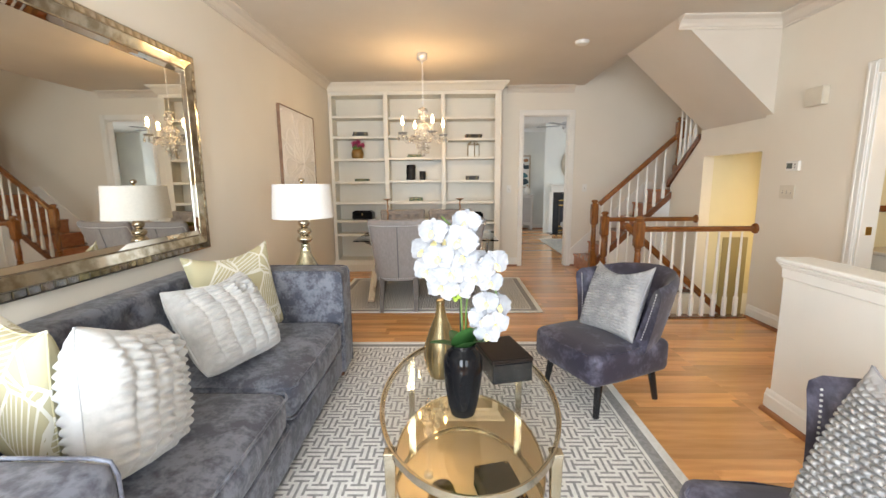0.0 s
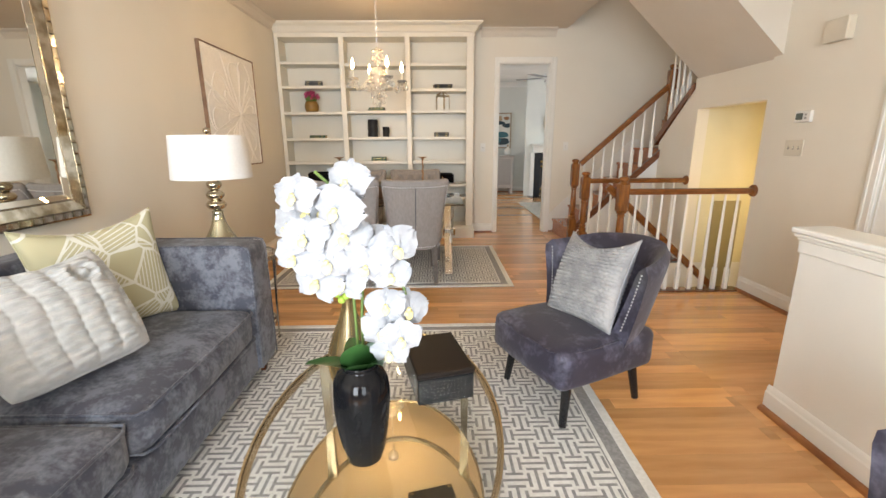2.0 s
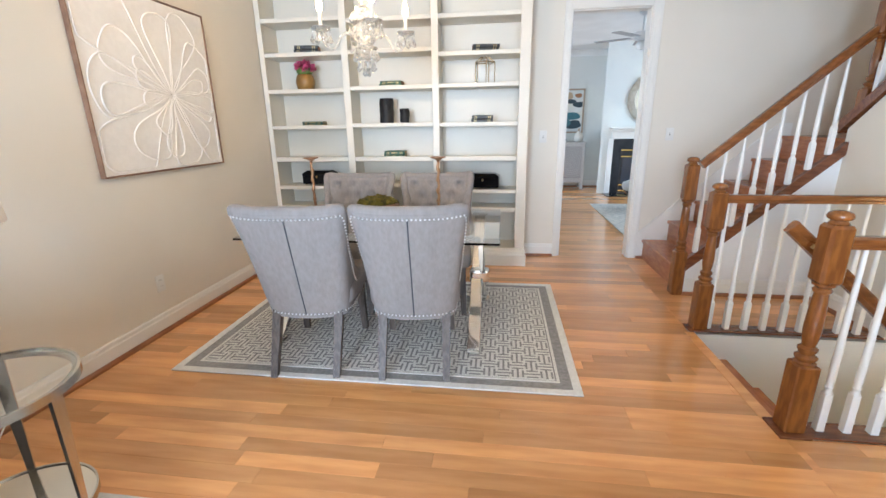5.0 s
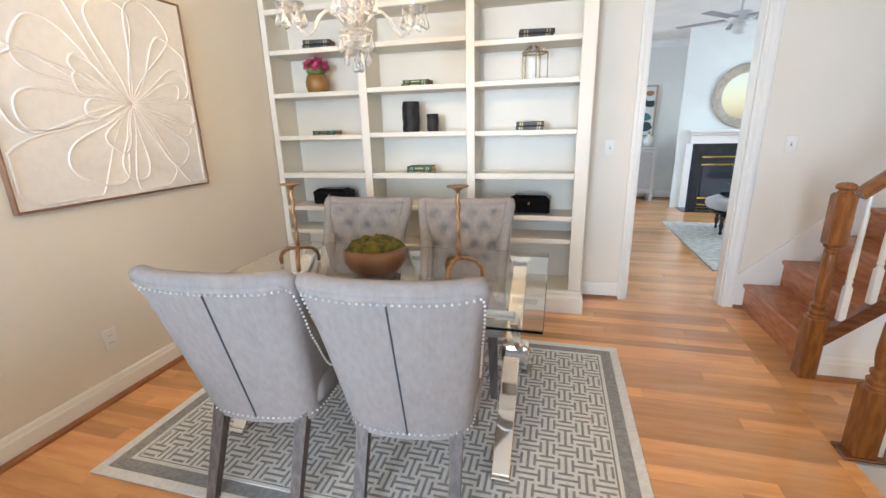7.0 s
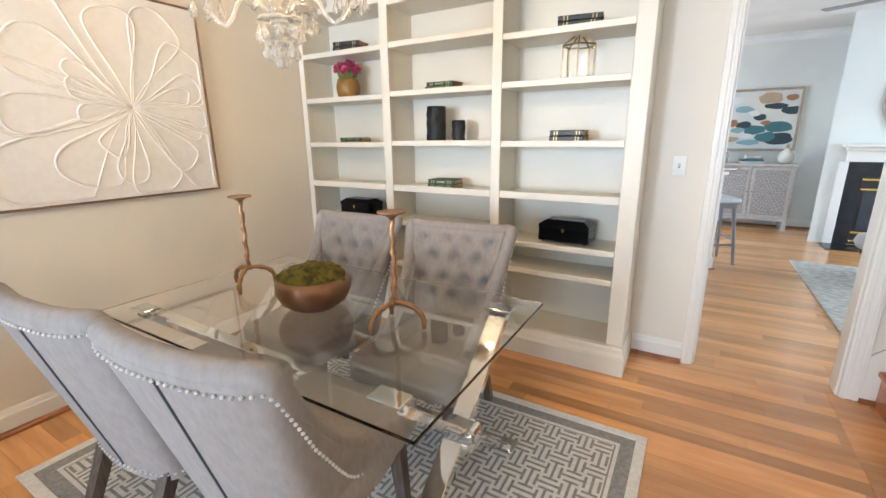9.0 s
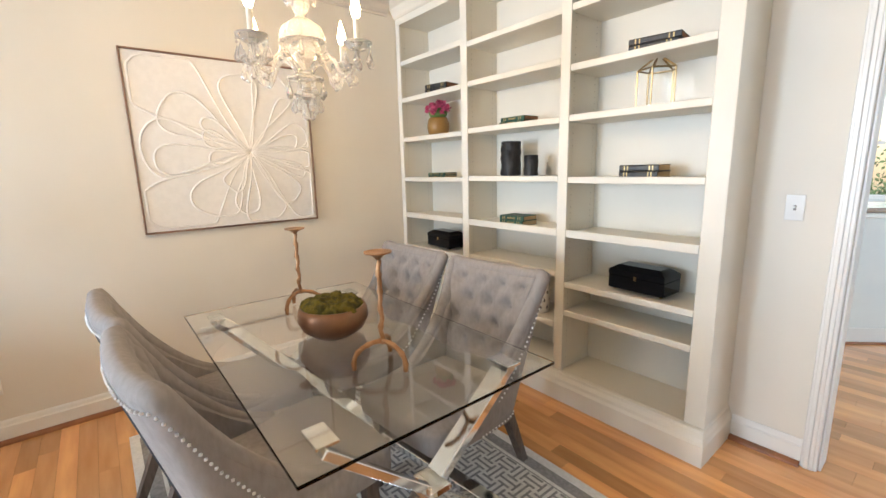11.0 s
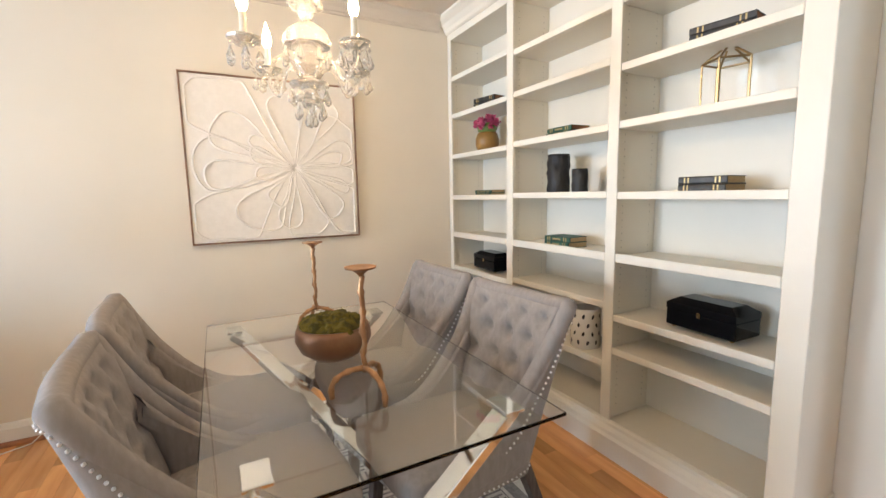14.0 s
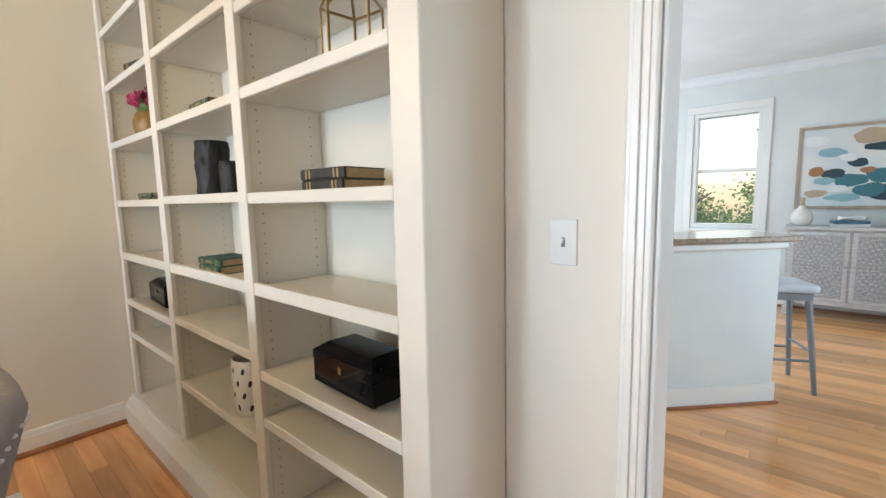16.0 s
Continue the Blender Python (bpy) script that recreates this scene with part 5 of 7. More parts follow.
for col in range(6):
    a = math.radians(60 * col - 62)
    for k in range(24):
        z = 0.02 + k * 0.0095
        r_ = vrad(z)
        bmesh.ops.create_icosphere(bm, subdivisions=1, radius=0.0028, matrix=T(r_ * math.cos(a), r_ * math.sin(a), z))
part("bead_rows", bm, BLACKGLAZE, vs_, smooth=True, kind="stuff")
bm = bmesh.new()
for s in range(6):
    ac = 60 * s - 92
    for q in range(5):
        pts = []
        for k in range(9):
            f = k / 8
            a = math.radians(ac + (8 + q * 1.5) * math.cos(f * 5.5 + q) * (1 - f * 0.5))
            z = 0.07 + q * 0.025 + 0.022 * math.sin(f * 5.5 + q * 1.3)
            r_ = vrad(z) + 0.0005
            pts.append((r_ * math.cos(a), r_ * math.sin(a), z))
        tube(bm, pts, 0.0022, 5)
part("relief_scroll", bm, BLACKGLAZE, vs_, smooth=True, kind="stuff")

orc = thing("orchid", "white moth orchid sprays with broad green leaves in the black vase", "plant", at=T(0.278, 1.575, TZ + 0.2))
OX, OY, OZ = 0.278, 1.575, TZ + 0.2
rnd = random.Random(7)


def petal_mesh(bm, m, ln, wd, cup=0.25, mi=0):
    nu_, nv = 7, 6
    g = []
    for i in range(nu_ + 1):
        s = i / nu_
        w = wd * math.sin(math.pi * min(1, s ** 0.75 * 0.93 + 0.04)) ** 0.7
        g.append([bm.verts.new(m @ Vector(((-1 + 2 * j / nv) * w, ln * s * (1 - 0.06 * math.sin(j * 2.4 + ln * 700) * s), cup * ln * (s ** 2) * -0.5 + 0.10 * wd * math.cos(j * 1.57 * 1.5 + i) + 0.16 * wd * math.sin(i * 2.3 + j * 2.9 + wd * 900) - abs(-1 + 2 * j / nv) ** 2 * wd * 0.18))) for j in range(nv + 1)])
    for i in range(nu_):
        for j in range(nv):
            f = bm.faces.new((g[i][j], g[i][j + 1], g[i + 1][j + 1], g[i + 1][j]))
            f.material_index = mi


def bloom(at, face, size):
    """One flower with five petals and a lip, facing a direction."""
    m = T(*at) @ Vector(face).to_track_quat("Z", "Y").to_matrix().to_4x4() @ R(rnd.uniform(-25, 25))
    bm = bmesh.new()
    for a, ln, wd in ((0, 0.036, 0.014), (128, 0.034, 0.013), (-128, 0.034, 0.013)):
        petal_mesh(bm, m @ R(a), ln * size, wd * size, 0.4)
    for a in (68, -68):
        petal_mesh(bm, m @ T(0, 0, 0.003) @ R(a), 0.040 * size, 0.026 * size, 0.2)
    ob = part("bloom", bm, PETAL, orc, smooth=True)
    ob.matrix_parent_inverse = orc.matrix_world.inverted()
    bm = bmesh.new()
    petal_mesh(bm, m @ T(0, 0, 0.007) @ R(180) @ R(35, "X"), 0.016 * size, 0.008 * size, 0.8)
    bmesh.ops.create_icosphere(bm, subdivisions=1, radius=0.005 * size, matrix=m @ T(0, 0, 0.007))
    lp = part("lip", bm, LIP, ob, "pale yellow orchid lip", smooth=True)


LEFT = [(0.18, 1.17), (0.29, 1.20), (0.27, 1.14), (0.28, 1.08), (0.145, 1.09), (0.20, 1.08), (0.16, 1.02), (0.24, 1.02), (0.21, 0.965), (0.315, 1.02), (0.19, 1.125), (0.265, 0.965), (0.225, 1.13)]
RIGHT = [(0.335, 1.06), (0.39, 1.055), (0.375, 0.985), (0.32, 1.01), (0.36, 0.91), (0.41, 0.89), (0.35, 0.84), (0.395, 0.83), (0.365, 0.79)]
for x, z in LEFT:
    bloom((0.225 + (x - 0.225) * 1.08 - 0.01, 1.53 + rnd.uniform(-0.05, 0.05), z), (rnd.uniform(-0.5, 0.4), -1, rnd.uniform(-0.1, 0.5)), rnd.uniform(1.45, 1.75))
for x, z in RIGHT:
    bloom((x, 1.53 + rnd.uniform(-0.045, 0.045), z), (rnd.uniform(-0.2, 0.6), -1, rnd.uniform(-0.2, 0.4)), rnd.uniform(1.25, 1.5))
for pts in ([(OX, OY, OZ - 0.05), (0.275, 1.575, 0.80), (0.27, 1.58, 0.95), (0.25, 1.585, 1.08), (0.24, 1.58, 1.18), (0.20, 1.57, 1.22)], [(OX + 0.01, OY, OZ - 0.05), (0.29, 1.575, 0.85), (0.30, 1.57, 0.98), (0.34, 1.56, 1.04), (0.385, 1.55, 1.0), (0.41, 1.55, 0.90), (0.40, 1.545, 0.78)]):
    ob = part("stem", tube(bmesh.new(), pts, 0.004, 8), STEM, orc, smooth=True)
    ob.matrix_parent_inverse = orc.matrix_world.inverted()
ob = part("support_stick", tube(bmesh.new(), [(0.272, 1.59, OZ - 0.1), (0.265, 1.60, 1.12)], 0.003, 6), BLACKPL, orc, "thin black support stick")
ob.matrix_parent_inverse = orc.matrix_world.inverted()
bm = bmesh.new()
for x, z in ((0.25, 0.915), (0.262, 0.925), (0.24, 0.93)):
    bmesh.ops.create_icosphere(bm, subdivisions=2, radius=0.010, matrix=T(x, 1.54, z))
ob = part("buds", bm, mat("lime_bud", (0.28, 0.42, 0.06), 0.4), orc, "small lime green buds", smooth=True)
ob.matrix_parent_inverse = orc.matrix_world.inverted()
for ang, tilt, ln, wd in ((200, 84, 0.15, 0.052), (215, 70, 0.13, 0.050), (20, 55, 0.12, 0.034), (310, 66, 0.13, 0.036), (110, 62, 0.12, 0.033)):
    bm = bmesh.new()
    m = T(OX, OY, OZ + 0.04) @ R(ang) @ R(tilt, "X")
    g = []
    for i in range(9):
        s = i / 8
        w = wd * math.sin(math.pi * (0.08 + 0.9 * s)) ** 0.6
        g.append([bm.verts.new(m @ Vector((q * w, ln * s, -0.06 * s * s * 1.5 + abs(q) * 0.012))) for q in (-1, -0.5, 0, 0.5, 1)])
    for i in range(8):
        for j in range(4):
            bm.faces.new((g[i][j], g[i][j + 1], g[i + 1][j + 1], g[i + 1][j]))
    ob = part("leaf", bm, LEAF, orc, smooth=True)
    ob.matrix_parent_inverse = orc.matrix_world.inverted()

gv = thing("vase", "tall antique gold bottle vase with vertical beaded ribs", "vase", at=T(0.185, 1.90, TZ - 0.0035))
GP = [(0.048, 0.0), (0.055, 0.01), (0.071, 0.06), (0.078, 0.11), (0.071, 0.17), (0.051, 0.23), (0.031, 0.28), (0.020, 0.32), (0.018, 0.35), (0.022, 0.37), (0.018, 0.37)]
part("body", L(GP, 36), GOLDVASE, gv, smooth=True)
bm = bmesh.new()
for c in range(15):
    a = 2 * math.pi * c / 15
    for k in range(36):
        z = 0.012 + k * 0.0096
        r_ = float(np.interp(z, [p[1] for p in GP[:-1]], [p[0] for p in GP[:-1]]))
        bmesh.ops.create_icosphere(bm, subdivisions=1, radius=0.0036 * (0.5 + r_ / 0.12), matrix=T(r_ * math.cos(a), r_ * math.sin(a), z))
part("beaded_ribs", bm, BRASS, gv, kind="stuff")

bx = thing("decorative_box", "black studded keepsake box with brown lid on the coffee table", "box", at=T(0.475, 1.945, TZ - 0.0035) @ R(14))
part("body", B((-0.095, -0.14, 0.008), (0.095, 0.14, 0.10), bevel=0.004), BLACKLEATHER, bx)
part("lid", B((-0.098, -0.143, 0.10), (0.098, 0.143, 0.122), bevel=0.005), mat("dark_brown_leather", (0.014, 0.009, 0.007), 0.45, spec=0.15, bump=0.3, bump_scale=200, bump_dist=0.001), bx, "dark brown lid")
bm = bmesh.new()
for r in range(7):
    for c in range(16):
        if rnd.random() < 0.8:
            p = (-0.088 + c * 0.0117 + rnd.uniform(-0.003, 0.003), -0.141, 0.018 + r * 0.0115 + rnd.uniform(-0.002, 0.002))
            bmesh.ops.create_icosphere(bm, subdivisions=1, radius=0.0018, matrix=T(*p))
        if rnd.random() < 0.8:
            p = (-0.096, -0.13 + c * 0.0175, 0.018 + r * 0.0115)
            bmesh.ops.create_icosphere(bm, subdivisions=1, radius=0.0018, matrix=T(*p))
part("studs", bm, BRUSHED, bx, "tiny silver studs", kind="stuff")
for x in (-0.08, 0.08):
    for y in (-0.12, 0.12):
        part("foot", L([(0.004, 0), (0.008, 0.004), (0.005, 0.009)], 10, T(x, y, 0)), BRASS, bx)

# ---- side table and lamp ----
SX0, SY0 = -0.82, 3.215
st = thing("side_table", "round glass side table in brushed metal beside the sofa arm", "table", at=T(SX0, SY0, 0))
part("glass_top", L([(0.001, 0.588), (0.252, 0.588), (0.252, 0.597), (0.001, 0.597)], 48), GLASS, st, "clear round glass top").visible_shadow = False


def ring_flat(r0, r1, z0, z1, n=48):
    bm = bmesh.new()
    rs = [[bm.verts.new((r * math.cos(2 * math.pi * k / n), r * math.sin(2 * math.pi * k / n), z)) for k in range(n)] for r, z in ((r0, z0), (r1, z0), (r1, z1), (r0, z1))]
    for i in range(4):
        a, b = rs[i], rs[(i + 1) % 4]
        for k in range(n):
            bm.faces.new((a[k], a[(k + 1) % n], b[(k + 1) % n], b[k]))
    return bm


part("top_rim", ring_flat(0.253, 0.262, 0.572, 0.60), BRUSHED, st, smooth=True, autosmooth=40)
part("rim_ledge", ring_flat(0.238, 0.2528, 0.572, 0.587), BRUSHED, st, smooth=True, autosmooth=40)
part("mirror_shelf", L([(0.001, 0.125), (0.215, 0.125), (0.215, 0.133), (0.001, 0.133)], 48), MIRROR, st, "mirrored lower shelf")
part("shelf_rim", ring_flat(0.2155, 0.222, 0.112, 0.138), BRUSHED, st, smooth=True, autosmooth=40)
for k in range(3):
    m = R(120 * k + 10)
    bm = bmesh.new()
    vs = [bm.verts.new(m @ Vector((0.228 + a * 0.005, b * 0.008, 0.012))) for a, b in SQ] + [bm.verts.new(m @ Vector((0.244 + a * 0.006, b * 0.021, 0.58))) for a, b in SQ]
    for q in range(4):
        bm.faces.new((vs[q], vs[(q + 1) % 4], vs[4 + (q + 1) % 4], vs[4 + q]))
    bm.faces.new(vs[:4]), bm.faces.new(vs[4:])
    part("leg", bm, BRUSHED, st)
    part("foot", L([(0.012, 0.0), (0.014, 0.006), (0.01, 0.013)], 14, m @ T(0.228, 0, 0)), BLACKPL, st, "small black foot")

lp = thing("table_lamp", "mercury-glass table lamp with a white drum shade on the side table", "lamp", at=T(-0.88, 3.215, 0.5972))
part("base", L([(0.05, 0.0), (0.052, 0.012), (0.085, 0.02), (0.108, 0.045), (0.112, 0.07), (0.10, 0.10), (0.075, 0.14), (0.050, 0.19), (0.036, 0.235), (0.030, 0.27), (0.034, 0.285), (0.02, 0.29)], 40), SMOKEGLASS, lp, smooth=True)
for z, r_ in ((0.325, 0.058), (0.385, 0.052), (0.448, 0.043)):
    part("mercury_disc", L([(0.018, z - 0.034), (r_ * 0.75, z - 0.026), (r_, z - 0.008), (r_, z + 0.006), (r_ * 0.72, z + 0.024), (0.018, z + 0.03)], 32), MERCURY, lp, smooth=True)
part("stem", L([(0.012, 0.28), (0.012, 0.50), (0.008, 0.50), (0.008, 0.75)], 16), BRASS, lp, smooth=True, autosmooth=40)
bm = bmesh.new()
n = 64
rs = [[bm.verts.new((r * math.cos(2 * math.pi * k / n), r * math.sin(2 * math.pi * k / n), z)) for k in range(n)] for r, z in ((0.226, 0.487), (0.209, 0.737), (0.2065, 0.737), (0.2235, 0.487))]
for i in range(4):
    a, b = rs[i], rs[(i + 1) % 4]
    for k in range(n):
        bm.faces.new((a[k], a[(k + 1) % n], b[(k + 1) % n], b[k]))
part("shade", bm, SHADE, lp, "white fabric drum shade", smooth=True, autosmooth=40)
bm = bmesh.new()
for k in range(3):
    tube(bm, [(0, 0, 0.72), (0.207 * math.cos(2.09 * k), 0.207 * math.sin(2.09 * k), 0.732)], 0.002, 6)
part("shade_spider", bm, BRASS, lp)
part("finial", L([(0.008, 0.745), (0.02, 0.752), (0.024, 0.765), (0.018, 0.778), (0.003, 0.784)], 20), MERCURY, lp, smooth=True)

# ---- wall mirror ----
MY0, MY1, MZ0, MZ1 = 1.17, 3.02, 0.893, 2.185
mr = thing("wall_mirror", "large rectangular wall mirror with a silver tiled frame above the sofa", "mirror", at=T(0, 0, 0))
part("backing", B((XL + 0.001, MY0 + 0.01, MZ0 + 0.01), (XL + 0.02, MY1 - 0.01, MZ1 - 0.01)), CHAMP, mr)
part("glass", B((XL + 0.0205, MY0 + 0.135, MZ0 + 0.135), (XL + 0.024, MY1 - 0.135, MZ1 - 0.135)), MIRROR, mr, "large clear mirror glass")


def frame_ring(name, d0, d1, x0, x1, material):
    """Four mitred bars between insets d0 and d1 from the outline, rising from x0 to x1."""
    a = [(MY0 + d0, MZ0 + d0), (MY1 - d0, MZ0 + d0), (MY1 - d0, MZ1 - d0), (MY0 + d0, MZ1 - d0)]
    b = [(MY0 + d1, MZ0 + d1), (MY1 - d1, MZ0 + d1), (MY1 - d1, MZ1 - d1), (MY0 + d1, MZ1 - d1)]
    for k in range(4):
        q = (k + 1) % 4
        bm = bmesh.new()
        lo = [bm.verts.new((XL + 0.012, *p)) for p in (a[k], a[q], b[q], b[k])]
        hi = [bm.verts.new((XL + x, *p)) for p, x in ((a[k], x0), (a[q], x0), (b[q], x1), (b[k], x1))]
        bm.faces.new(lo), bm.faces.new(hi)
        for i in range(4):
            bm.faces.new((lo[i], lo[(i + 1) % 4], hi[(i + 1) % 4], hi[i]))
        part(name, bm, material, mr)


frame_ring("outer_bead", 0.0, 0.008, 0.04, 0.046, CHAMP)
frame_ring("bevel_strip", 0.042, 0.046, 0.05, 0.05, CHAMP)
frame_ring("bevelled_mirror_bar", 0.047, 0.098, 0.048, 0.034, ANTIQUE)
frame_ring("inner_bead", 0.099, 0.106, 0.04, 0.04, CHAMP)
frame_ring("inner_mirror_bar", 0.107, 0.134, 0.036, 0.026, MIRROR)
n1 = 30
for k in range(n1):
    y = MY0 + 0.0085 + k * (MY1 - MY0 - 0.017) / n1
    w = (MY1 - MY0 - 0.017) / n1
    for z in (MZ0 + 0.0085, MZ1 - 0.0415):
        tilt = rnd.uniform(-2.5, 2.5)
        part("mirror_tile", B((0, -w / 2 + 0.001, 0), (0.012, w / 2 - 0.001, 0.033), bevel=0.003), ANTIQUE, mr, m=T(XL + 0.036, y + w / 2, z) @ R(tilt))
n2 = 20
for k in range(n2):
    z = MZ0 + 0.044 + k * (MZ1 - MZ0 - 0.088) / n2
    w = (MZ1 - MZ0 - 0.088) / n2
    for y in (MY0 + 0.0085, MY1 - 0.0415):
        part("mirror_tile", B((0, 0, -w / 2 + 0.001), (0.012, 0.033, w / 2 - 0.001), bevel=0.003), ANTIQUE, mr, m=T(XL + 0.036, y, z + w / 2) @ R(rnd.uniform(-2.5, 2.5), "Y"))

# ---- relief picture ----
AY0, AY1, AZ0, AZ1 = 4.495, 5.595, 1.068, 2.15
ar = thing("wall_art", "square white relief picture of a flower in a thin walnut frame", "picture", at=T(0, 0, 0))
part("canvas", B((XL + 0.002, AY0 + 0.012, AZ0 + 0.012), (XL + 0.026, AY1 - 0.012, AZ1 - 0.012)), CANVAS, ar)
for lo, hi in (((AY0, AZ0), (AY1, AZ0 + 0.009)), ((AY0, AZ1 - 0.009), (AY1, AZ1)), ((AY0, AZ0 + 0.009), (AY0 + 0.009, AZ1 - 0.009)), ((AY1 - 0.009, AZ0 + 0.009), (AY1, AZ1 - 0.009))):
    part("frame_bar", B((XL + 0.001, *lo), (XL + 0.034, *hi), bevel=0.001), FRAMEWOOD, ar)
ctr = (AY0 + 0.60 * 1.1, AZ0 + 0.46 * 1.08)
lim = (AY0 + 0.03, AY1 - 0.03, AZ0 + 0.03, AZ1 - 0.03)
bm = bmesh.new()
LOOPS = ((138, 0.80, 0.26), (150, 0.56, 0.15), (144, 0.34, 0.05), (178, 0.62, 0.20), (186, 0.56, 0.11), (190, 0.26, 0.05), (218, 0.74, 0.24), (232, 0.50, 0.17), (238, 0.28, 0.08),
         (95, 0.50, 0.14), (66, 0.56, 0.16), (32, 0.50, 0.20), (20, 0.42, 0.10), (14, 0.34, 0.06), (-8, 0.44, 0.07), (-22, 0.40, 0.05), (-38, 0.62, 0.22), (-48, 0.44, 0.10), (-80, 0.50, 0.16), (160, 0.30, 0.06), (262, 0.42, 0.09))
for n_, (ang, ln, wd) in enumerate(LOOPS):
    a = radians(ang)
    pts = []
    for k in range(41):
        f = k / 40
        s = math.sin(math.pi * f) ** 0.8
        across = wd * math.sin(2 * math.pi * f) * (0.35 + 0.65 * s) * (1 + 0.25 * noise.noise(Vector((n_, f * 3, 0))))
        along = ln * s * (1 + 0.08 * noise.noise(Vector((f * 4, n_, 2))))
        y = ctr[0] + along * math.cos(a) - across * math.sin(a)
        z = ctr[1] + along * math.sin(a) + across * math.cos(a)
        pts.append((XL + 0.0265, min(max(y, lim[0]), lim[1]), min(max(z, lim[2]), lim[3])))
    tube(bm, pts, [0.0020 + 0.0046 * min(1, math.sin(math.pi * q / 40) * 1.8) for q in range(41)], 6)
part("relief_petal", bm, CANVAS, ar, "raised plaster petal outlines", smooth=True)

# ---- things on the shelves ----
SHY = 6.50


def stack(label, x, y, z, books, ang=0.0):
    for k, (w, d, h, mt, pages) in enumerate(books):
        t = thing("book", label, "book", "books on the shelves", T(x, y, z) @ R(ang + (k % 2) * 3))
        c = 0.003
        part("cover", B((-w / 2, -d / 2, 0), (w / 2, d / 2, c), bevel=0.001), mt, t)
        part("cover", B((-w / 2, -d / 2, h - c), (w / 2, d / 2, h), bevel=0.001), mt, t)
        bm = bmesh.new()
        prism(bm, [(-d / 2 - 0.004, h * 0.2), (-d / 2 - 0.004, h * 0.8), (-d / 2, h), (-d / 2 + 0.004, h), (-d / 2 + 0.004, 0), (-d / 2, 0)], w, Matrix(((0, 1, 0, -w / 2), (1, 0, 0, 0), (0, 0, 1, 0), (0, 0, 0, 1))))
        part("spine", bm, mt, t)
        part("page_block", B((-w / 2 + 0.004, -d / 2 + 0.005, c), (w / 2 - 0.003, d / 2 - 0.004, h - c)), pages, t, "foxed page edges")
        for q in (-0.36, -0.28, 0.28, 0.36):
            part("spine_band", B((w * q - 0.003, -d / 2 - 0.0052, h * 0.12), (w * q + 0.003, -d / 2 - 0.0035, h * 0.88)), GILT, t, "gilt band on the spine")
        if mt is GREENBOOK:
            for q in range(7):
                part("title_bar", B((-w * 0.16 + q * w * 0.045, -d / 2 - 0.0052, h * 0.3), (-w * 0.16 + q * w * 0.045 + w * 0.03, -d / 2 - 0.0035, h * 0.7)), GILT, t, "gilt lettering bar")
        z += h + 0.0004


GILT = mat("worn_gilt", (0.45, 0.34, 0.16), 0.4, 0.6, scale=30)
GREENBOOK = mat("dark_green_cloth", (0.018, 0.06, 0.04), 0.6, color2=(0.03, 0.09, 0.06), scale=30)
BLACKBOOK = mat("black_leather_cover", (0.014, 0.015, 0.017), 0.45, color2=(0.03, 0.028, 0.025), scale=30)
BROWNPG = mat("reddish_page_edges", (0.32, 0.13, 0.06), 0.8, color2=(0.24, 0.1, 0.05), scale=40, stretch=(1, 1, 20))
TANPG = mat("tan_page_edges", (0.50, 0.36, 0.20), 0.8, color2=(0.42, 0.3, 0.17), scale=40, stretch=(1, 1, 20))
stack("old black leather book with brown page edges, stacked on the shelf", -1.10, SHY + 0.02, 2.0005, [(0.225, 0.15, 0.036, BLACKBOOK, BROWNPG), (0.215, 0.15, 0.034, BLACKBOOK, BROWNPG)], 8)
stack("slim dark green book with tan page edges, stacked on the shelf", -1.09, SHY, 1.3505, [(0.20, 0.13, 0.02, GREENBOOK, TANPG), (0.20, 0.13, 0.02, GREENBOOK, TANPG)])
stack("dark green book with brown page edges, stacked on the middle shelf", -0.29, SHY + 0.01, 1.6925, [(0.22, 0.15, 0.022, GREENBOOK, BROWNPG), (0.20, 0.14, 0.026, GREENBOOK, BROWNPG)], -4)
stack("green cloth book with gilt spine lettering, stacked on the middle shelf", -0.285, SHY, 1.0405, [(0.20, 0.15, 0.032, GREENBOOK, TANPG), (0.20, 0.145, 0.03, GREENBOOK, TANPG)])
stack("black gilt-banded leather book with brown page edges on a shelf", 0.58, SHY + 0.02, 1.9605, [(0.225, 0.16, 0.032, BLACKBOOK, BROWNPG), (0.235, 0.15, 0.03, BLACKBOOK, BROWNPG)], 6)
stack("black gilt-banded leather book with tan page edges on a shelf", 0.56, SHY, 1.3555, [(0.195, 0.15, 0.032, BLACKBOOK, TANPG), (0.195, 0.15, 0.032, BLACKBOOK, TANPG)])

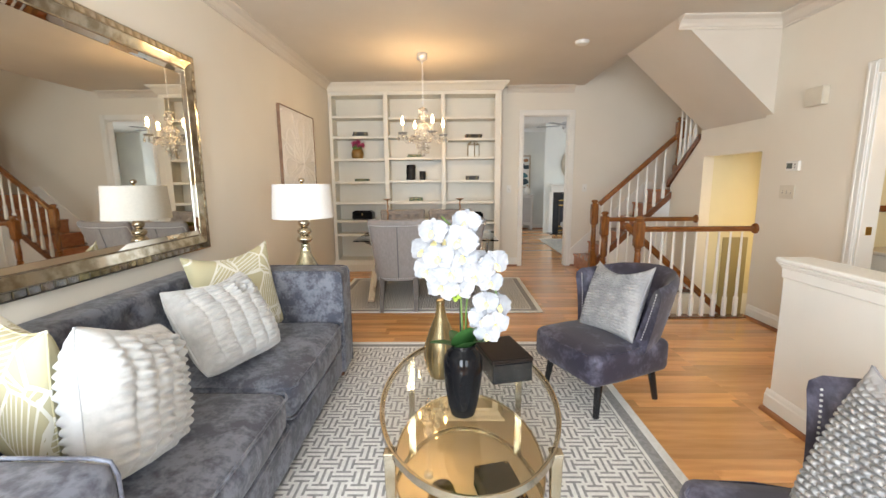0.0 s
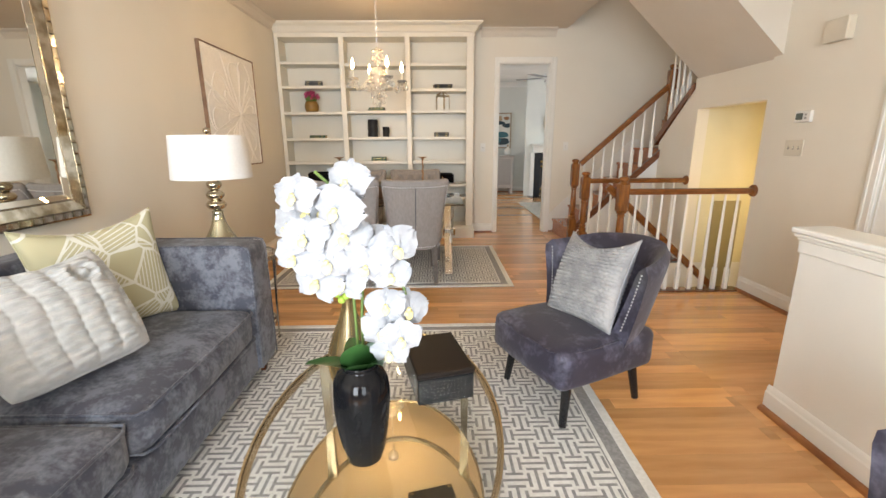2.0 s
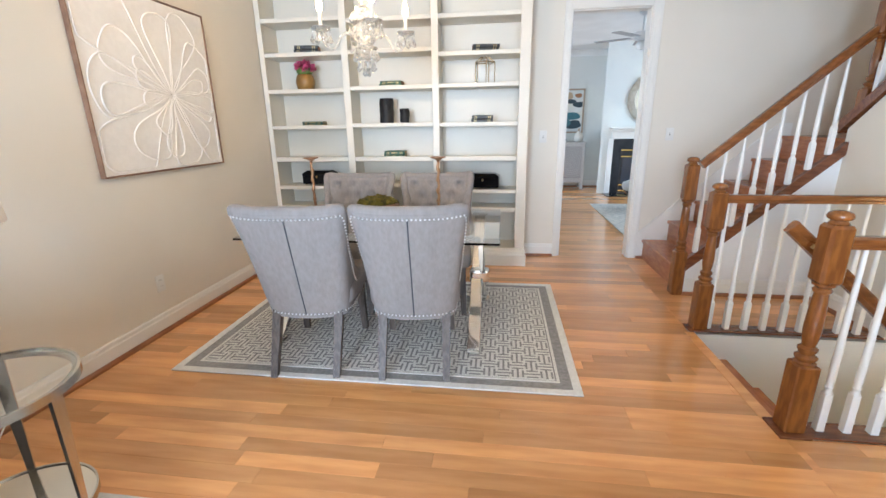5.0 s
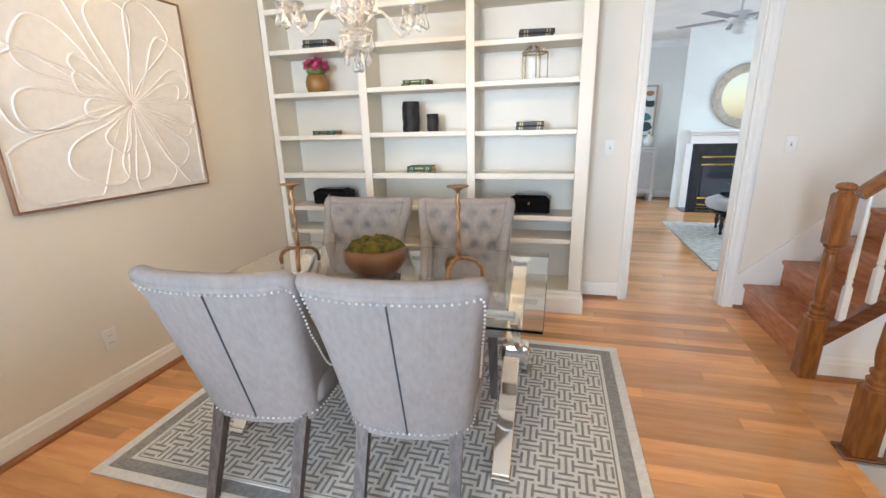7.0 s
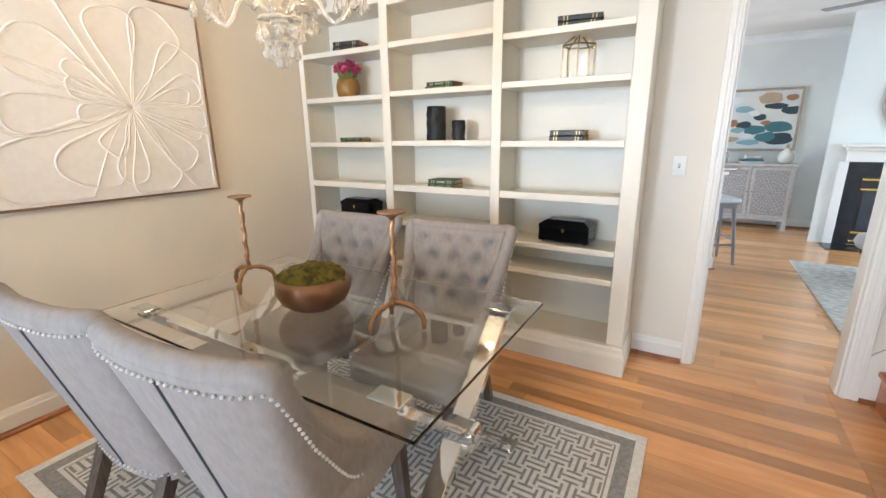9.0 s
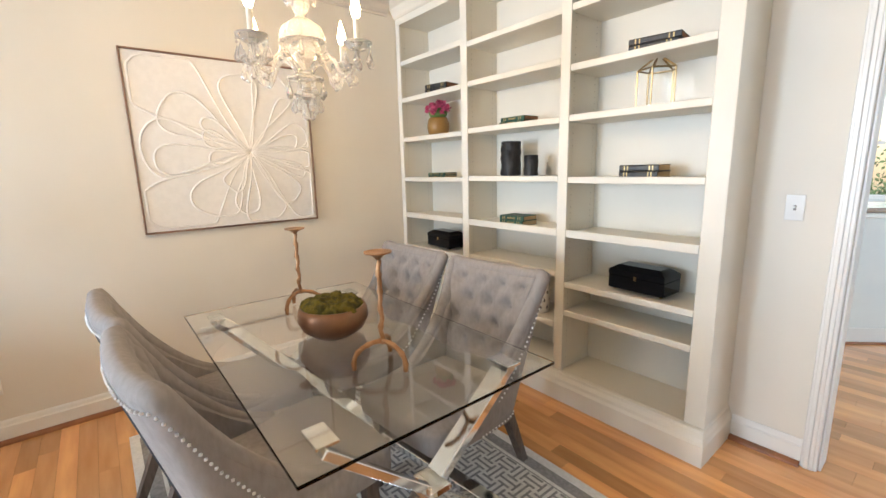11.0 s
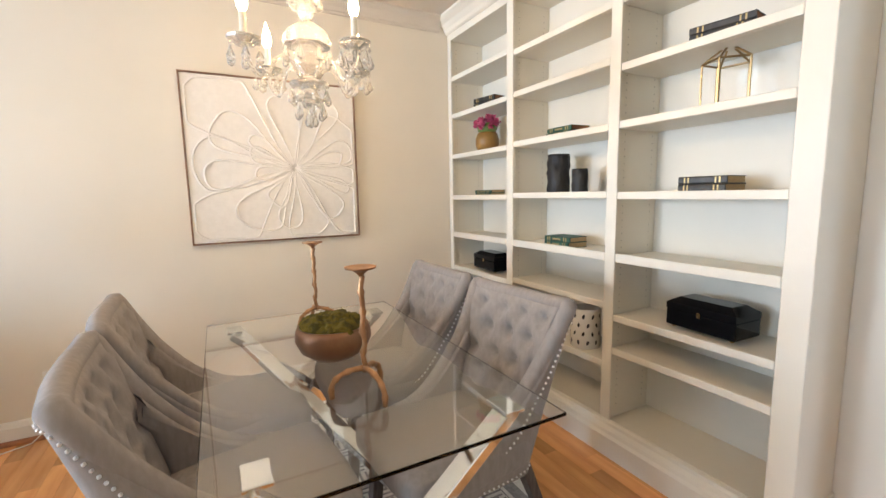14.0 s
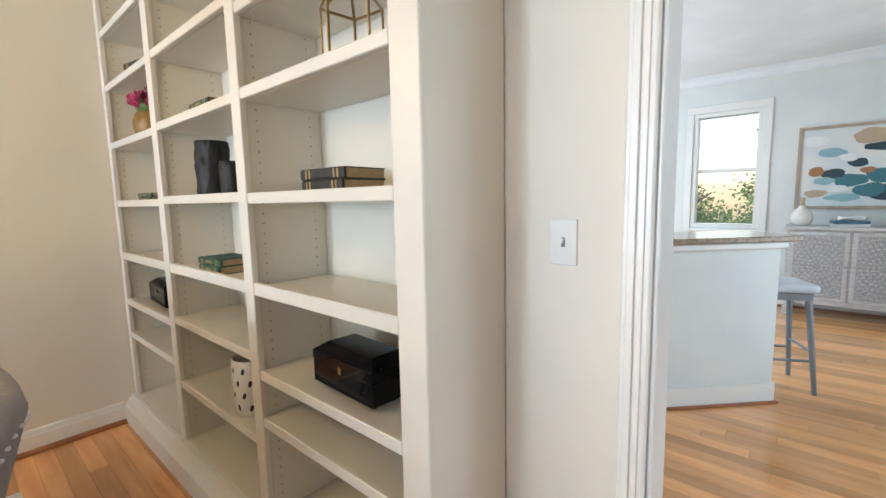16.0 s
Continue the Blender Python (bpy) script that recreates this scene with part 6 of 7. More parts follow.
fp_ = thing("flower_pot", "small ochre pot of pink silk flowers on the shelf", "plant", at=T(-1.155, SHY + 0.02, 1.6805) @ Matrix.Scale(1.45, 4))
part("pot", L([(0.04, 0), (0.052, 0.005), (0.062, 0.04), (0.062, 0.065), (0.052, 0.095), (0.047, 0.10), (0.042, 0.095)], 28), mat("ochre_pot", (0.22, 0.11, 0.025), 0.45, color2=(0.30, 0.16, 0.04), scale=12), fp_, smooth=True)
rp = random.Random(3)
PINK = mat("pink_petal", (0.60, 0.075, 0.20), 0.7, color2=(0.68, 0.13, 0.26), scale=40, rand=0.2)
for k in range(16):
    a, r_ = rp.uniform(0, 6.28), 0.065 * math.sqrt(rp.random())
    c = Vector((r_ * math.cos(a), r_ * math.sin(a), 0.135 + 0.04 * (1 - (r_ / 0.065) ** 2) + rp.uniform(-0.012, 0.012)))
    bm = bmesh.new()
    for q in range(9):
        mm = T(*c) @ R(rp.uniform(0, 360)) @ R(rp.uniform(-70, 70), "X")
        petal_mesh(bm, mm, 0.024, 0.012, -0.4)
    part("blossom", bm, PINK, fp_, smooth=True)
part("foliage", L([(0.03, 0.09), (0.05, 0.11), (0.055, 0.13), (0.02, 0.15)], 12), STEM, fp_, smooth=True)

BARK = mat("black_bark_wax", (0.011, 0.010, 0.011), 0.5, spec=0.22, color2=(0.03, 0.029, 0.028), scale=14, stretch=(1, 1, 0.4), bump=0.9, bump_scale=45, bump_dist=0.006)
for x, h, r_ in ((-0.357, 0.225, 0.066), (-0.182, 0.13, 0.044)):
    c = thing("candle", "black bark-textured pillar candle on the middle shelf", "candle", "pillar candles", T(x, SHY, 1.3655))
    bm = L([(r_ * 0.98, 0)] + [(r_, h * (0.02 + 0.95 * q / 16)) for q in range(17)] + [ (r_ * 0.94, h), (r_ * 0.7, h - 0.006), (0.001, h - 0.008)], 48)
    for v in bm.verts:
        v.co += Vector((v.co.x, v.co.y, 0)) * (0.10 * noise.noise(v.co * 22) + 0.07 * noise.noise(v.co * 60))
    part("wax", bm, BARK, c, smooth=True)
    part("wick", tube(bmesh.new(), [(0, 0, h - 0.01), (0.001, 0, h + 0.004)], 0.001, 6), BLACKPL, c)

for x, z, w in ((-1.10, 0.7715, 0.31), (0.575, 0.7415, 0.31)):
    b_ = thing("lidded_box", "black lacquered casket box on small brass feet, on the shelf", "box", "lacquered boxes", T(x, SHY + 0.03, z) @ R(-3))
    d = 0.17
    part("body", B((-w / 2, -d / 2, 0.012), (w / 2, d / 2, 0.085), bevel=0.004), BLACKGLAZE, b_)
    bm = bmesh.new()
    lo = [bm.verts.new((x_ * w / 2, y_ * d / 2, 0.087)) for x_, y_ in SQ]
    md = [bm.verts.new((x_ * w / 2, y_ * d / 2, 0.115)) for x_, y_ in SQ]
    hi = [bm.verts.new((x_ * (w / 2 - 0.04), y_ * (d / 2 - 0.035), 0.142)) for x_, y_ in SQ]
    for p_, q_ in ((lo, md), (md, hi)):
        for k in range(4):
            bm.faces.new((p_[k], p_[(k + 1) % 4], q_[(k + 1) % 4], q_[k]))
    bm.faces.new(lo), bm.faces.new(hi)
    part("lid", bm, BLACKGLAZE, b_)
    part("clasp", B((-0.008, -d / 2 - 0.003, 0.072), (0.008, -d / 2, 0.095)), BRASS, b_)
    for sx, sy in SQ:
        part("foot", L([(0.006, 0), (0.009, 0.006), (0.005, 0.0125)], 10, T(sx * (w / 2 - 0.025), sy * (d / 2 - 0.025), 0)), BRASS, b_)

LANTERNBRASS = mat("lantern_brass", (0.40, 0.28, 0.14), 0.32, 1.0, scale=20)
ln = thing("lantern", "brass-edged glass house lantern on the shelf", "lantern", at=T(0.575, SHY + 0.04, 1.6955) @ R(10) @ Matrix.Scale(1.13, 4))
n5 = 5
LR, LH = 0.082, 0.165
base = [(LR * math.cos(2 * math.pi * k / n5 - 1.57), LR * math.sin(2 * math.pi * k / n5 - 1.57), 0.003) for k in range(n5)]
topp = [(x, y, LH) for x, y, z in base]
for k in range(n5):
    q = (k + 1) % n5
    for a, b in ((base[k], base[q]), (topp[k], topp[q]), (base[k], topp[k]), (topp[k], (0, 0, LH + 0.06))):
        part("brass_edge", tube(bmesh.new(), [a, b], 0.004, 6), LANTERNBRASS, ln)
    bm = bmesh.new()
    bm.faces.new([bm.verts.new(p) for p in (base[k], base[q], topp[q], topp[k])])
    g = part("glass_pane", bm, THINGLASS, ln)
    g.visible_shadow = False
part("base_plate", L([(0.001, 0), (0.078, 0), (0.078, 0.003), (0.001, 0.003)], 5, R(-90)), OLDBRASS, ln)

cv = thing("ceramic_vase", "white pierced ceramic cylinder vase on the lower shelf", "vase", at=T(-0.115, SHY, 0.4705) @ Matrix.Diagonal((1.4, 1.4, 1.12, 1)))
CW = mat("white_glaze", (0.72, 0.68, 0.62), 0.25, scale=6)
part("body", L([(0.001, 0.0), (0.056, 0.0), (0.060, 0.006), (0.060, 0.20), (0.056, 0.205), (0.051, 0.20), (0.051, 0.01)], 32), CW, cv, smooth=True, autosmooth=50)
bm = bmesh.new()
for r in range(4):
    for c in range(10):
        a = 2 * math.pi * (c + 0.5 * (r % 2)) / 10
        m = T(0.0585 * math.cos(a), 0.0585 * math.sin(a), 0.035 + r * 0.045) @ R(math.degrees(a)) @ R(rp.uniform(-14, 14), "X") @ Matrix.Diagonal((0.25, 0.75, 1.9, 1))
        bmesh.ops.create_icosphere(bm, subdivisions=2, radius=0.0085, matrix=m)
part("cut_outs", bm, BLACKPL, cv, "dark leaf-shaped openings", smooth=True, kind="stuff")

# ---- on the dining table ----
TT = 0.7165
bw = thing("moss_bowl", "copper-brown bowl of green moss on the glass table", "bowl", at=T(-0.07, 5.03, TT) @ Matrix.Scale(1.2, 4))
part("bowl", L([(0.05, 0.0), (0.075, 0.004), (0.11, 0.03), (0.126, 0.065), (0.124, 0.095), (0.117, 0.112), (0.110, 0.112), (0.116, 0.09), (0.10, 0.05)], 44), mat("copper_bowl", (0.30, 0.155, 0.08), 0.38, 0.55, color2=(0.24, 0.115, 0.06), scale=9), bw, smooth=True)
bm = bmesh.new()
bmesh.ops.create_icosphere(bm, subdivisions=6, radius=1)
for v in bm.verts:
    n_ = v.co.normalized()
    q = Vector((n_.x * 0.108, n_.y * 0.108, max(n_.z, -0.2) * 0.048 + 0.102))
    q += n_ * (0.014 * noise.noise(q * 22) + 0.008 * noise.noise(q * 70) + 0.005 * noise.noise(q * 190))
    v.co = q
part("moss", bm, mat("moss", (0.17, 0.125, 0.012), 0.95, color2=(0.07, 0.058, 0.007), scale=35, bump=1.0, bump_scale=330, bump_dist=0.004), bw, "olive green moss mound", smooth=True)
COPPER = mat("burnished_copper", (0.42, 0.23, 0.12), 0.38, 0.75, color2=(0.33, 0.17, 0.08), scale=30, rough2=0.5)
for x, y, rot in ((0.345, 5.03, 15), (-0.51, 5.05, 60)):
    cs = thing("candlestick", "tall copper bamboo candlestick on three curved feet", "candlestick", "bamboo candlesticks", T(x, y, TT) @ R(rot))
    pts, rr = [], []
    for k in range(25):
        z = 0.088 + k * 0.013
        pts.append((0.0028 * math.sin(k * 1.1), 0.0028 * math.cos(k * 0.8), z))
        rr.append(0.0085 + (0.004 if k % 5 == 0 else 0) - 0.0)
    part("stem", tube(bmesh.new(), pts, rr, 12), COPPER, cs, smooth=True)
    part("drip_dish", L([(0.008, 0.40), (0.012, 0.408), (0.03, 0.420), (0.048, 0.424), (0.050, 0.430), (0.044, 0.429), (0.02, 0.427), (0.001, 0.427)], 28), COPPER, cs, smooth=True)
    for k in range(3):
        f, rr = [], []
        for i in range(15):
            s = i / 14
            f.append((0.105 * math.sin(s * 1.75) + 0.004, 0, 0.008 + 0.09 * math.cos(s * 1.6) ** 0.8 if s < 0.98 else 0.006))
            rr.append(0.009 + (0.003 if i % 4 == 0 else 0))
        part("foot", tube(bmesh.new(), f, rr, 10, R(120 * k)), COPPER, cs, smooth=True)

# ---- plates, thermostat and the like ----
def plate(name, label, c, w, h, normal, material, gangs=1, kind="switch"):
    """A wall plate centred at c; normal is 'x', '-x' or '-y'."""
    m = {"-y": T(*c) @ R(90, "X"), "-x": T(*c) @ R(-90) @ R(90, "X"), "x": T(*c) @ R(90) @ R(90, "X")}[normal]
    t = thing(name, label, name.replace("_", " "), at=m)
    part("face_plate", B((-w / 2, -h / 2, 0), (w / 2, h / 2, 0.006), bevel=0.002), material, t)
    for g in range(gangs):
        x = (g - (gangs - 1) / 2) * 0.046
        if kind == "switch":
            part("toggle_slot", B((x - 0.005, -0.012, 0.006), (x + 0.005, 0.012, 0.0072)), GREY, t)
            part("toggle", B((x - 0.0035, -0.002, 0.006), (x + 0.0035, 0.009, 0.016), bevel=0.001), material, t)
        else:
            for y in (-0.02, 0.02):
                part("receptacle", B((x - 0.016, y - 0.013, 0.006), (x + 0.016, y + 0.013, 0.008), bevel=0.003), material, t)
                for dx in (-0.006, 0.006):
                    part("slot", B((x + dx - 0.001, y - 0.003, 0.008), (x + dx + 0.001, y + 0.006, 0.0085)), BLACKPL, t)
    return t


plate("light_switch", "white toggle switch plate by the cased opening", (1.145, YD, 1.215), 0.07, 0.115, "-y", PLASTIC)
plate("light_switch", "white toggle switch plate on the stair wall", (2.315, YD, 1.225), 0.07, 0.115, "-y", PLASTIC)
plate("light_switch", "cream double switch plate under the thermostat", (XR, 3.78, 1.228), 0.165, 0.115, "-x", CREAMPL, gangs=3)
plate("wall_outlet", "white outlet on the wall under the picture", (XL, 4.75, 0.335), 0.07, 0.115, "x", PLASTIC, kind="outlet")
plate("wall_outlet", "white outlet with a cord plugged in", (XL, 3.72, 0.335), 0.07, 0.115, "x", PLASTIC, kind="outlet")
plate("wall_outlet", "cream outlet low on the wall under the switches", (XR, 3.30, 0.345), 0.07, 0.115, "-x", CREAMPL, kind="outlet")
th = thing("thermostat", "white digital thermostat on the beige wall", "thermostat", at=T(XR, 3.728, 1.449))
part("body", B((-0.026, -0.068, -0.04), (0, 0.068, 0.04), bevel=0.006, seg=2), PLASTIC, th)
part("display", B((-0.0275, -0.005, -0.022), (-0.0262, 0.055, 0.024)), mat("grey_lcd", (0.10, 0.12, 0.11), 0.2), th, "dark grey display")
for z in (-0.012, 0.012):
    part("button", B((-0.029, -0.04, z - 0.006), (-0.026, -0.024, z + 0.006), bevel=0.001), GREY, th)
ic = thing("door_chime", "cream door chime box high on the wall", "chime", at=T(XR, 3.56, 1.98))
part("cover", B((-0.055, -0.085, -0.07), (0, 0.085, 0.07), bevel=0.004), CREAMPL, ic)
part("side_vent", B((-0.05, -0.087, -0.056), (-0.005, -0.0845, 0.056)), CREAMPL, ic)
sd = thing("smoke_detector", "round white smoke detector on the ceiling", "smoke detector", at=T(1.585, 4.65, H0 - 0.034))
part("body", L([(0.05, 0.0), (0.062, 0.006), (0.068, 0.02), (0.07, 0.034)], 32), PLASTIC, sd, smooth=True, autosmooth=40)
cord = thing("power_cord", "white lamp cord hanging from the outlet", "cord", at=T(0, 0, 0))
part("cable", tube(bmesh.new(), [(XL + 0.012, 3.72, 0.31), (XL + 0.04, 3.72, 0.28), (XL + 0.045, 3.72, 0.20), (XL + 0.06, 3.70, 0.08), (XL + 0.08, 3.62, 0.01), (XL + 0.12, 3.50, 0.004), (XL + 0.25, 3.40, 0.004)], 0.0032, 6), PLASTIC, cord, smooth=True)
part("plug", B((XL + 0.008, 3.708, 0.298), (XL + 0.03, 3.732, 0.33), bevel=0.004), PLASTIC, cord)
vn = thing("floor_vent", "dark bronze floor register before the bookcase", "vent", at=T(-0.35, 6.12, 0))
part("frame", B((-0.15, -0.06, -0.001), (0.15, 0.06, 0.003), bevel=0.001), STAIRWOOD, vn)
part("grille", B((-0.125, -0.04, 0.0031), (0.125, 0.04, 0.0038)), BLACKPL, vn, "black slotted grille")
for k in range(12):
    part("louvre", B((-0.118 + k * 0.0205, -0.037, 0.0038), (-0.111 + k * 0.0205, 0.037, 0.005)), OLDBRASS, vn)

# ---- bathroom glimpse ----
vt = thing("vanity", "white sink basin on a vanity in the bathroom", "vanity", at=T(3.95, 3.24, 0))
part("cabinet", B((-0.45, -0.24, 0), (0.45, 0.24, 0.76), bevel=0.004), TRIM, vt)
part("counter", B((-0.47, -0.26, 0.76), (0.47, 0.255, 0.79), bevel=0.006), CW, vt)
part("basin", L([(0.16, 0.79), (0.20, 0.80), (0.205, 0.812), (0.195, 0.812), (0.15, 0.795), (0.02, 0.792)], 36, Matrix.Diagonal((1.1, 0.9, 1, 1))), CW, vt, smooth=True)
GOLD = mat("polished_gold", (0.85, 0.6, 0.22), 0.12, 1.0)
fc = thing("faucet", "polished gold faucet at the bathroom basin", "faucet", at=T(3.95, 3.44, 0.79))
part("spout", tube(bmesh.new(), [(0, 0, 0), (0, 0, 0.06), (0, -0.03, 0.085), (0, -0.09, 0.075)], 0.012, 12), GOLD, fc, smooth=True)
for x in (-0.1, 0.1):
    part("handle", L([(0.02, 0), (0.012, 0.02), (0.016, 0.045), (0.024, 0.05), (0.02, 0.06)], 16, T(x, 0, 0)), GOLD, fc, smooth=True)
    part("lever", tube(bmesh.new(), [(x, 0, 0.055), (x + (0.05 if x > 0 else -0.05), 0, 0.06)], 0.006, 8), GOLD, fc, smooth=True)
for z, w in ((1.10, 0.05), (1.62, 0.05)):
    t = thing("wooden_rail", "dark wooden mirror frame rail on the bathroom wall", "mirror frame", at=T(3.95, 3.49, z))
    part("rail", B((-0.5, -0.03, -w / 2), (0.5, 0.008, w / 2), bevel=0.006), STAIRWOOD, t)

# ---- family room ----
FRUG = mat("mottled_cream_rug", (0.66, 0.63, 0.57), 0.95, color2=(0.38, 0.39, 0.36), scale=14, stretch=(1, 2.2, 1), bump=0.5, bump_scale=300)
t = thing("family_rug", "mottled cream and grey-blue rug before the fireplace", "rug", at=T(0, 0, 0))
part("woven_pad", B((2.26, 7.6, 0), (4.6, 9.78, 0.014), bevel=0.005), FRUG, t)
CABW = mat("whitewashed_wood", (0.60, 0.58, 0.56), 0.6, color2=(0.45, 0.43, 0.41), scale=12, stretch=(1, 1, 8))
CARVE = mat("carved_grey_wood", (0.31, 0.295, 0.29), 0.7, color2=(0.43, 0.41, 0.40), scale=60, bump=0.6, bump_scale=200)
CX0, CX1, CY0, CY1, CZ = 1.44, 2.46, 11.58, 11.97, 0.96
cb = thing("carved_cabinet", "whitewashed cabinet with round carved mandala doors by the window wall", "cabinet", at=T(0, 0, 0))
part("top", B((CX0 - 0.02, CY0 - 0.02, CZ - 0.03), (CX1 + 0.02, CY1, CZ), bevel=0.004), CABW, cb)
part("body", B((CX0, CY0 + 0.02, 0.14), (CX1, CY1 - 0.005, CZ - 0.03), bevel=0.003), CABW, cb)
for x in (CX0 + 0.03, CX1 - 0.03):
    for y in (CY0 + 0.05, CY1 - 0.05):
        part("leg", B((x - 0.028, y - 0.028, 0), (x + 0.028, y + 0.028, 0.14), bevel=0.003), CABW, cb)
cm = (CX0 + CX1) / 2
for s, x0, x1 in ((-1, CX0 + 0.03, cm - 0.012), (1, cm + 0.012, CX1 - 0.03)):
    d = part("door", B((x0, CY0 + 0.004, 0.19), (x1, CY0 + 0.0195, CZ - 0.05), bevel=0.003), CABW, cb)
    part("panel_field", B((x0 + 0.035, CY0 + 0.001, 0.225), (x1 - 0.035, CY0 + 0.0035, CZ - 0.085)), CARVE, d, "grey carved field")
    xc, zc = (x0 + x1) / 2, (0.225 + CZ - 0.085) / 2
    bm = bmesh.new()
    hw_, hz_ = (x1 - x0) / 2 - 0.037, (CZ - 0.085 - 0.225) / 2 - 0.002
    for q, r_ in enumerate((0.04, 0.075, 0.115, 0.16, 0.205, 0.25, 0.30)):
        nn = 8 + q * 6
        for k in range(nn):
            a0 = 2 * math.pi * k / nn
            a1 = a0 + 2 * math.pi / nn * 0.62
            pts = [(xc + r_ * math.cos(a), CY0 - 0.001, zc + r_ * math.sin(a)) for a in (a0, (a0 + a1) / 2, a1)]
            if all(abs(p[0] - xc) < hw_ and abs(p[2] - zc) < hz_ for p in pts):
                tube(bm, pts, 0.0065, 4)
                if q < 6:
                    a = (a0 + a1) / 2
                    p2 = (xc + (r_ + 0.024) * math.cos(a), CY0 - 0.001, zc + (r_ + 0.024) * math.sin(a))
                    if abs(p2[0] - xc) < hw_ and abs(p2[2] - zc) < hz_:
                        tube(bm, [pts[1], p2], 0.004, 4)
    part("mandala_carving", bm, CABW, d, "white fretwork mandala", kind="stuff")
    part("knob", L([(0.012, 0), (0.014, 0.01), (0.008, 0.018)], 12, T(cm + s * 0.03, CY0 + 0.004, 0.56) @ R(90, "X")), BRUSHED, d)
for x, h in ((1.55, 0.30), (2.33, 0.27)):
    v_ = thing("ceramic_vase", "round white and tan vase on the carved cabinet", "vase", "white vases", T(x, 11.76, CZ))
    part("body", L([(0.05, 0), (0.08, 0.02), (0.10, 0.08), (0.085, 0.14), (0.04, 0.19), (0.022, 0.22)], 28), CW, v_, smooth=True)
    part("neck", L([(0.022, 0.22), (0.018, 0.26), (0.024, h), (0.018, h)], 20), mat("tan_clay", (0.5, 0.33, 0.2), 0.7), v_, "tan clay neck", smooth=True)
for k, (w, c) in enumerate(((0.30, (0.62, 0.6, 0.55)), (0.27, (0.05, 0.14, 0.22)))):
    t = thing("magazine", "large art book lying on the cabinet" if k == 0 else "blue art book on top of another book", "book", at=T(1.93, 11.76, CZ + 0.0305 * k) @ R(8 * k))
    part("cover", B((-w / 2, -0.1, 0), (w / 2, 0.1, 0.03), bevel=0.003), mat("art_book", c, 0.4), t)
t = thing("knot_ornament", "white knotted ornament on the stacked books", "ornament", at=T(1.93, 11.76, CZ + 0.062))
part("knot", tube(bmesh.new(), [(0.09 * math.cos(a) * (1 + 0.35 * math.cos(3 * a)), 0.05 * math.sin(a), 0.02 + 0.012 * math.sin(3 * a)) for a in np.linspace(0, 6.2832, 40)[:-1]], 0.015, 8, closed=True), CW, t, smooth=True)
# abstract painting: blobs of paint standing slightly off the canvas
pa = thing("abstract_painting", "abstract painting of teal, sand and white shapes in an oak frame", "picture", at=T(0, 0, 0))
PX0, PX1, PZ0, PZ1 = 1.475, 2.44, 1.135, 2.02
part("canvas", B((PX0 + 0.03, 11.965, PZ0 + 0.03), (PX1 - 0.03, 11.985, PZ1 - 0.03)), mat("painted_canvas", (0.60, 0.64, 0.64), 0.7, color2=(0.72, 0.70, 0.64), scale=3), pa)
OAKF = mat("pale_oak_frame", (0.42, 0.33, 0.24), 0.5, color2=(0.34, 0.26, 0.19), scale=10)
for lo, hi in (((PX0, PZ0), (PX1, PZ0 + 0.032)), ((PX0, PZ1 - 0.032), (PX1, PZ1)), ((PX0, PZ0 + 0.032), (PX0 + 0.032, PZ1 - 0.032)), ((PX1 - 0.032, PZ0 + 0.032), (PX1, PZ1 - 0.032))):
    part("frame_bar", B((lo[0], 11.95, lo[1]), (hi[0], 11.995, hi[1]), bevel=0.002), OAKF, pa)
cols = [mat("paint_teal", (0.05, 0.17, 0.20), 0.6), mat("paint_slate", (0.03, 0.055, 0.07), 0.6), mat("paint_sand", (0.48, 0.36, 0.24), 0.6), mat("paint_white", (0.75, 0.75, 0.72), 0.6), mat("paint_sky", (0.25, 0.42, 0.46), 0.6), mat("paint_rust", (0.36, 0.17, 0.08), 0.6)]
BL = ((0.80, 0.16, 0.22, 0.10, 1), (0.62, 0.20, 0.15, 0.09, 0), (0.45, 0.33, 0.18, 0.08, 0), (0.78, 0.38, 0.20, 0.09, 0), (0.30, 0.42, 0.12, 0.06, 1), (0.50, 0.55, 0.10, 0.06, 1), (0.92, 0.66, 0.14, 0.07, 1), (0.70, 0.74, 0.16, 0.05, 1), (0.62, 0.88, 0.17, 0.09, 2), (0.90, 0.88, 0.08, 0.06, 5),
      (0.22, 0.32, 0.10, 0.05, 4), (0.15, 0.45, 0.08, 0.06, 5), (0.28, 0.70, 0.12, 0.06, 4), (0.12, 0.86, 0.12, 0.07, 3), (0.40, 0.10, 0.16, 0.05, 4), (0.60, 0.45, 0.07, 0.04, 5), (0.15, 0.16, 0.10, 0.05, 2), (0.88, 0.52, 0.10, 0.06, 3), (0.42, 0.62, 0.08, 0.05, 3), (0.35, 0.22, 0.10, 0.05, 3))
for n_, (u, v, ru, rv, c) in enumerate(BL):
    bm = bmesh.new()
    vs = []
    for k in range(22):
        a = 2 * math.pi * k / 22
        q = 1 + 0.32 * noise.noise(Vector((math.cos(a) * 1.2, math.sin(a) * 1.2, n_ * 3.3)))
        x = PX0 + 0.04 + (PX1 - PX0 - 0.08) * min(max(u + ru * q * math.cos(a), 0), 1)
        z = PZ0 + 0.04 + (PZ1 - PZ0 - 0.08) * min(max(v + rv * q * math.sin(a), 0), 1)
        vs.append(bm.verts.new((x, 11.9645 - 0.0006 * n_, z)))
    bm.faces.new(vs)
    part("paint_shape", bm, cols[c], pa)

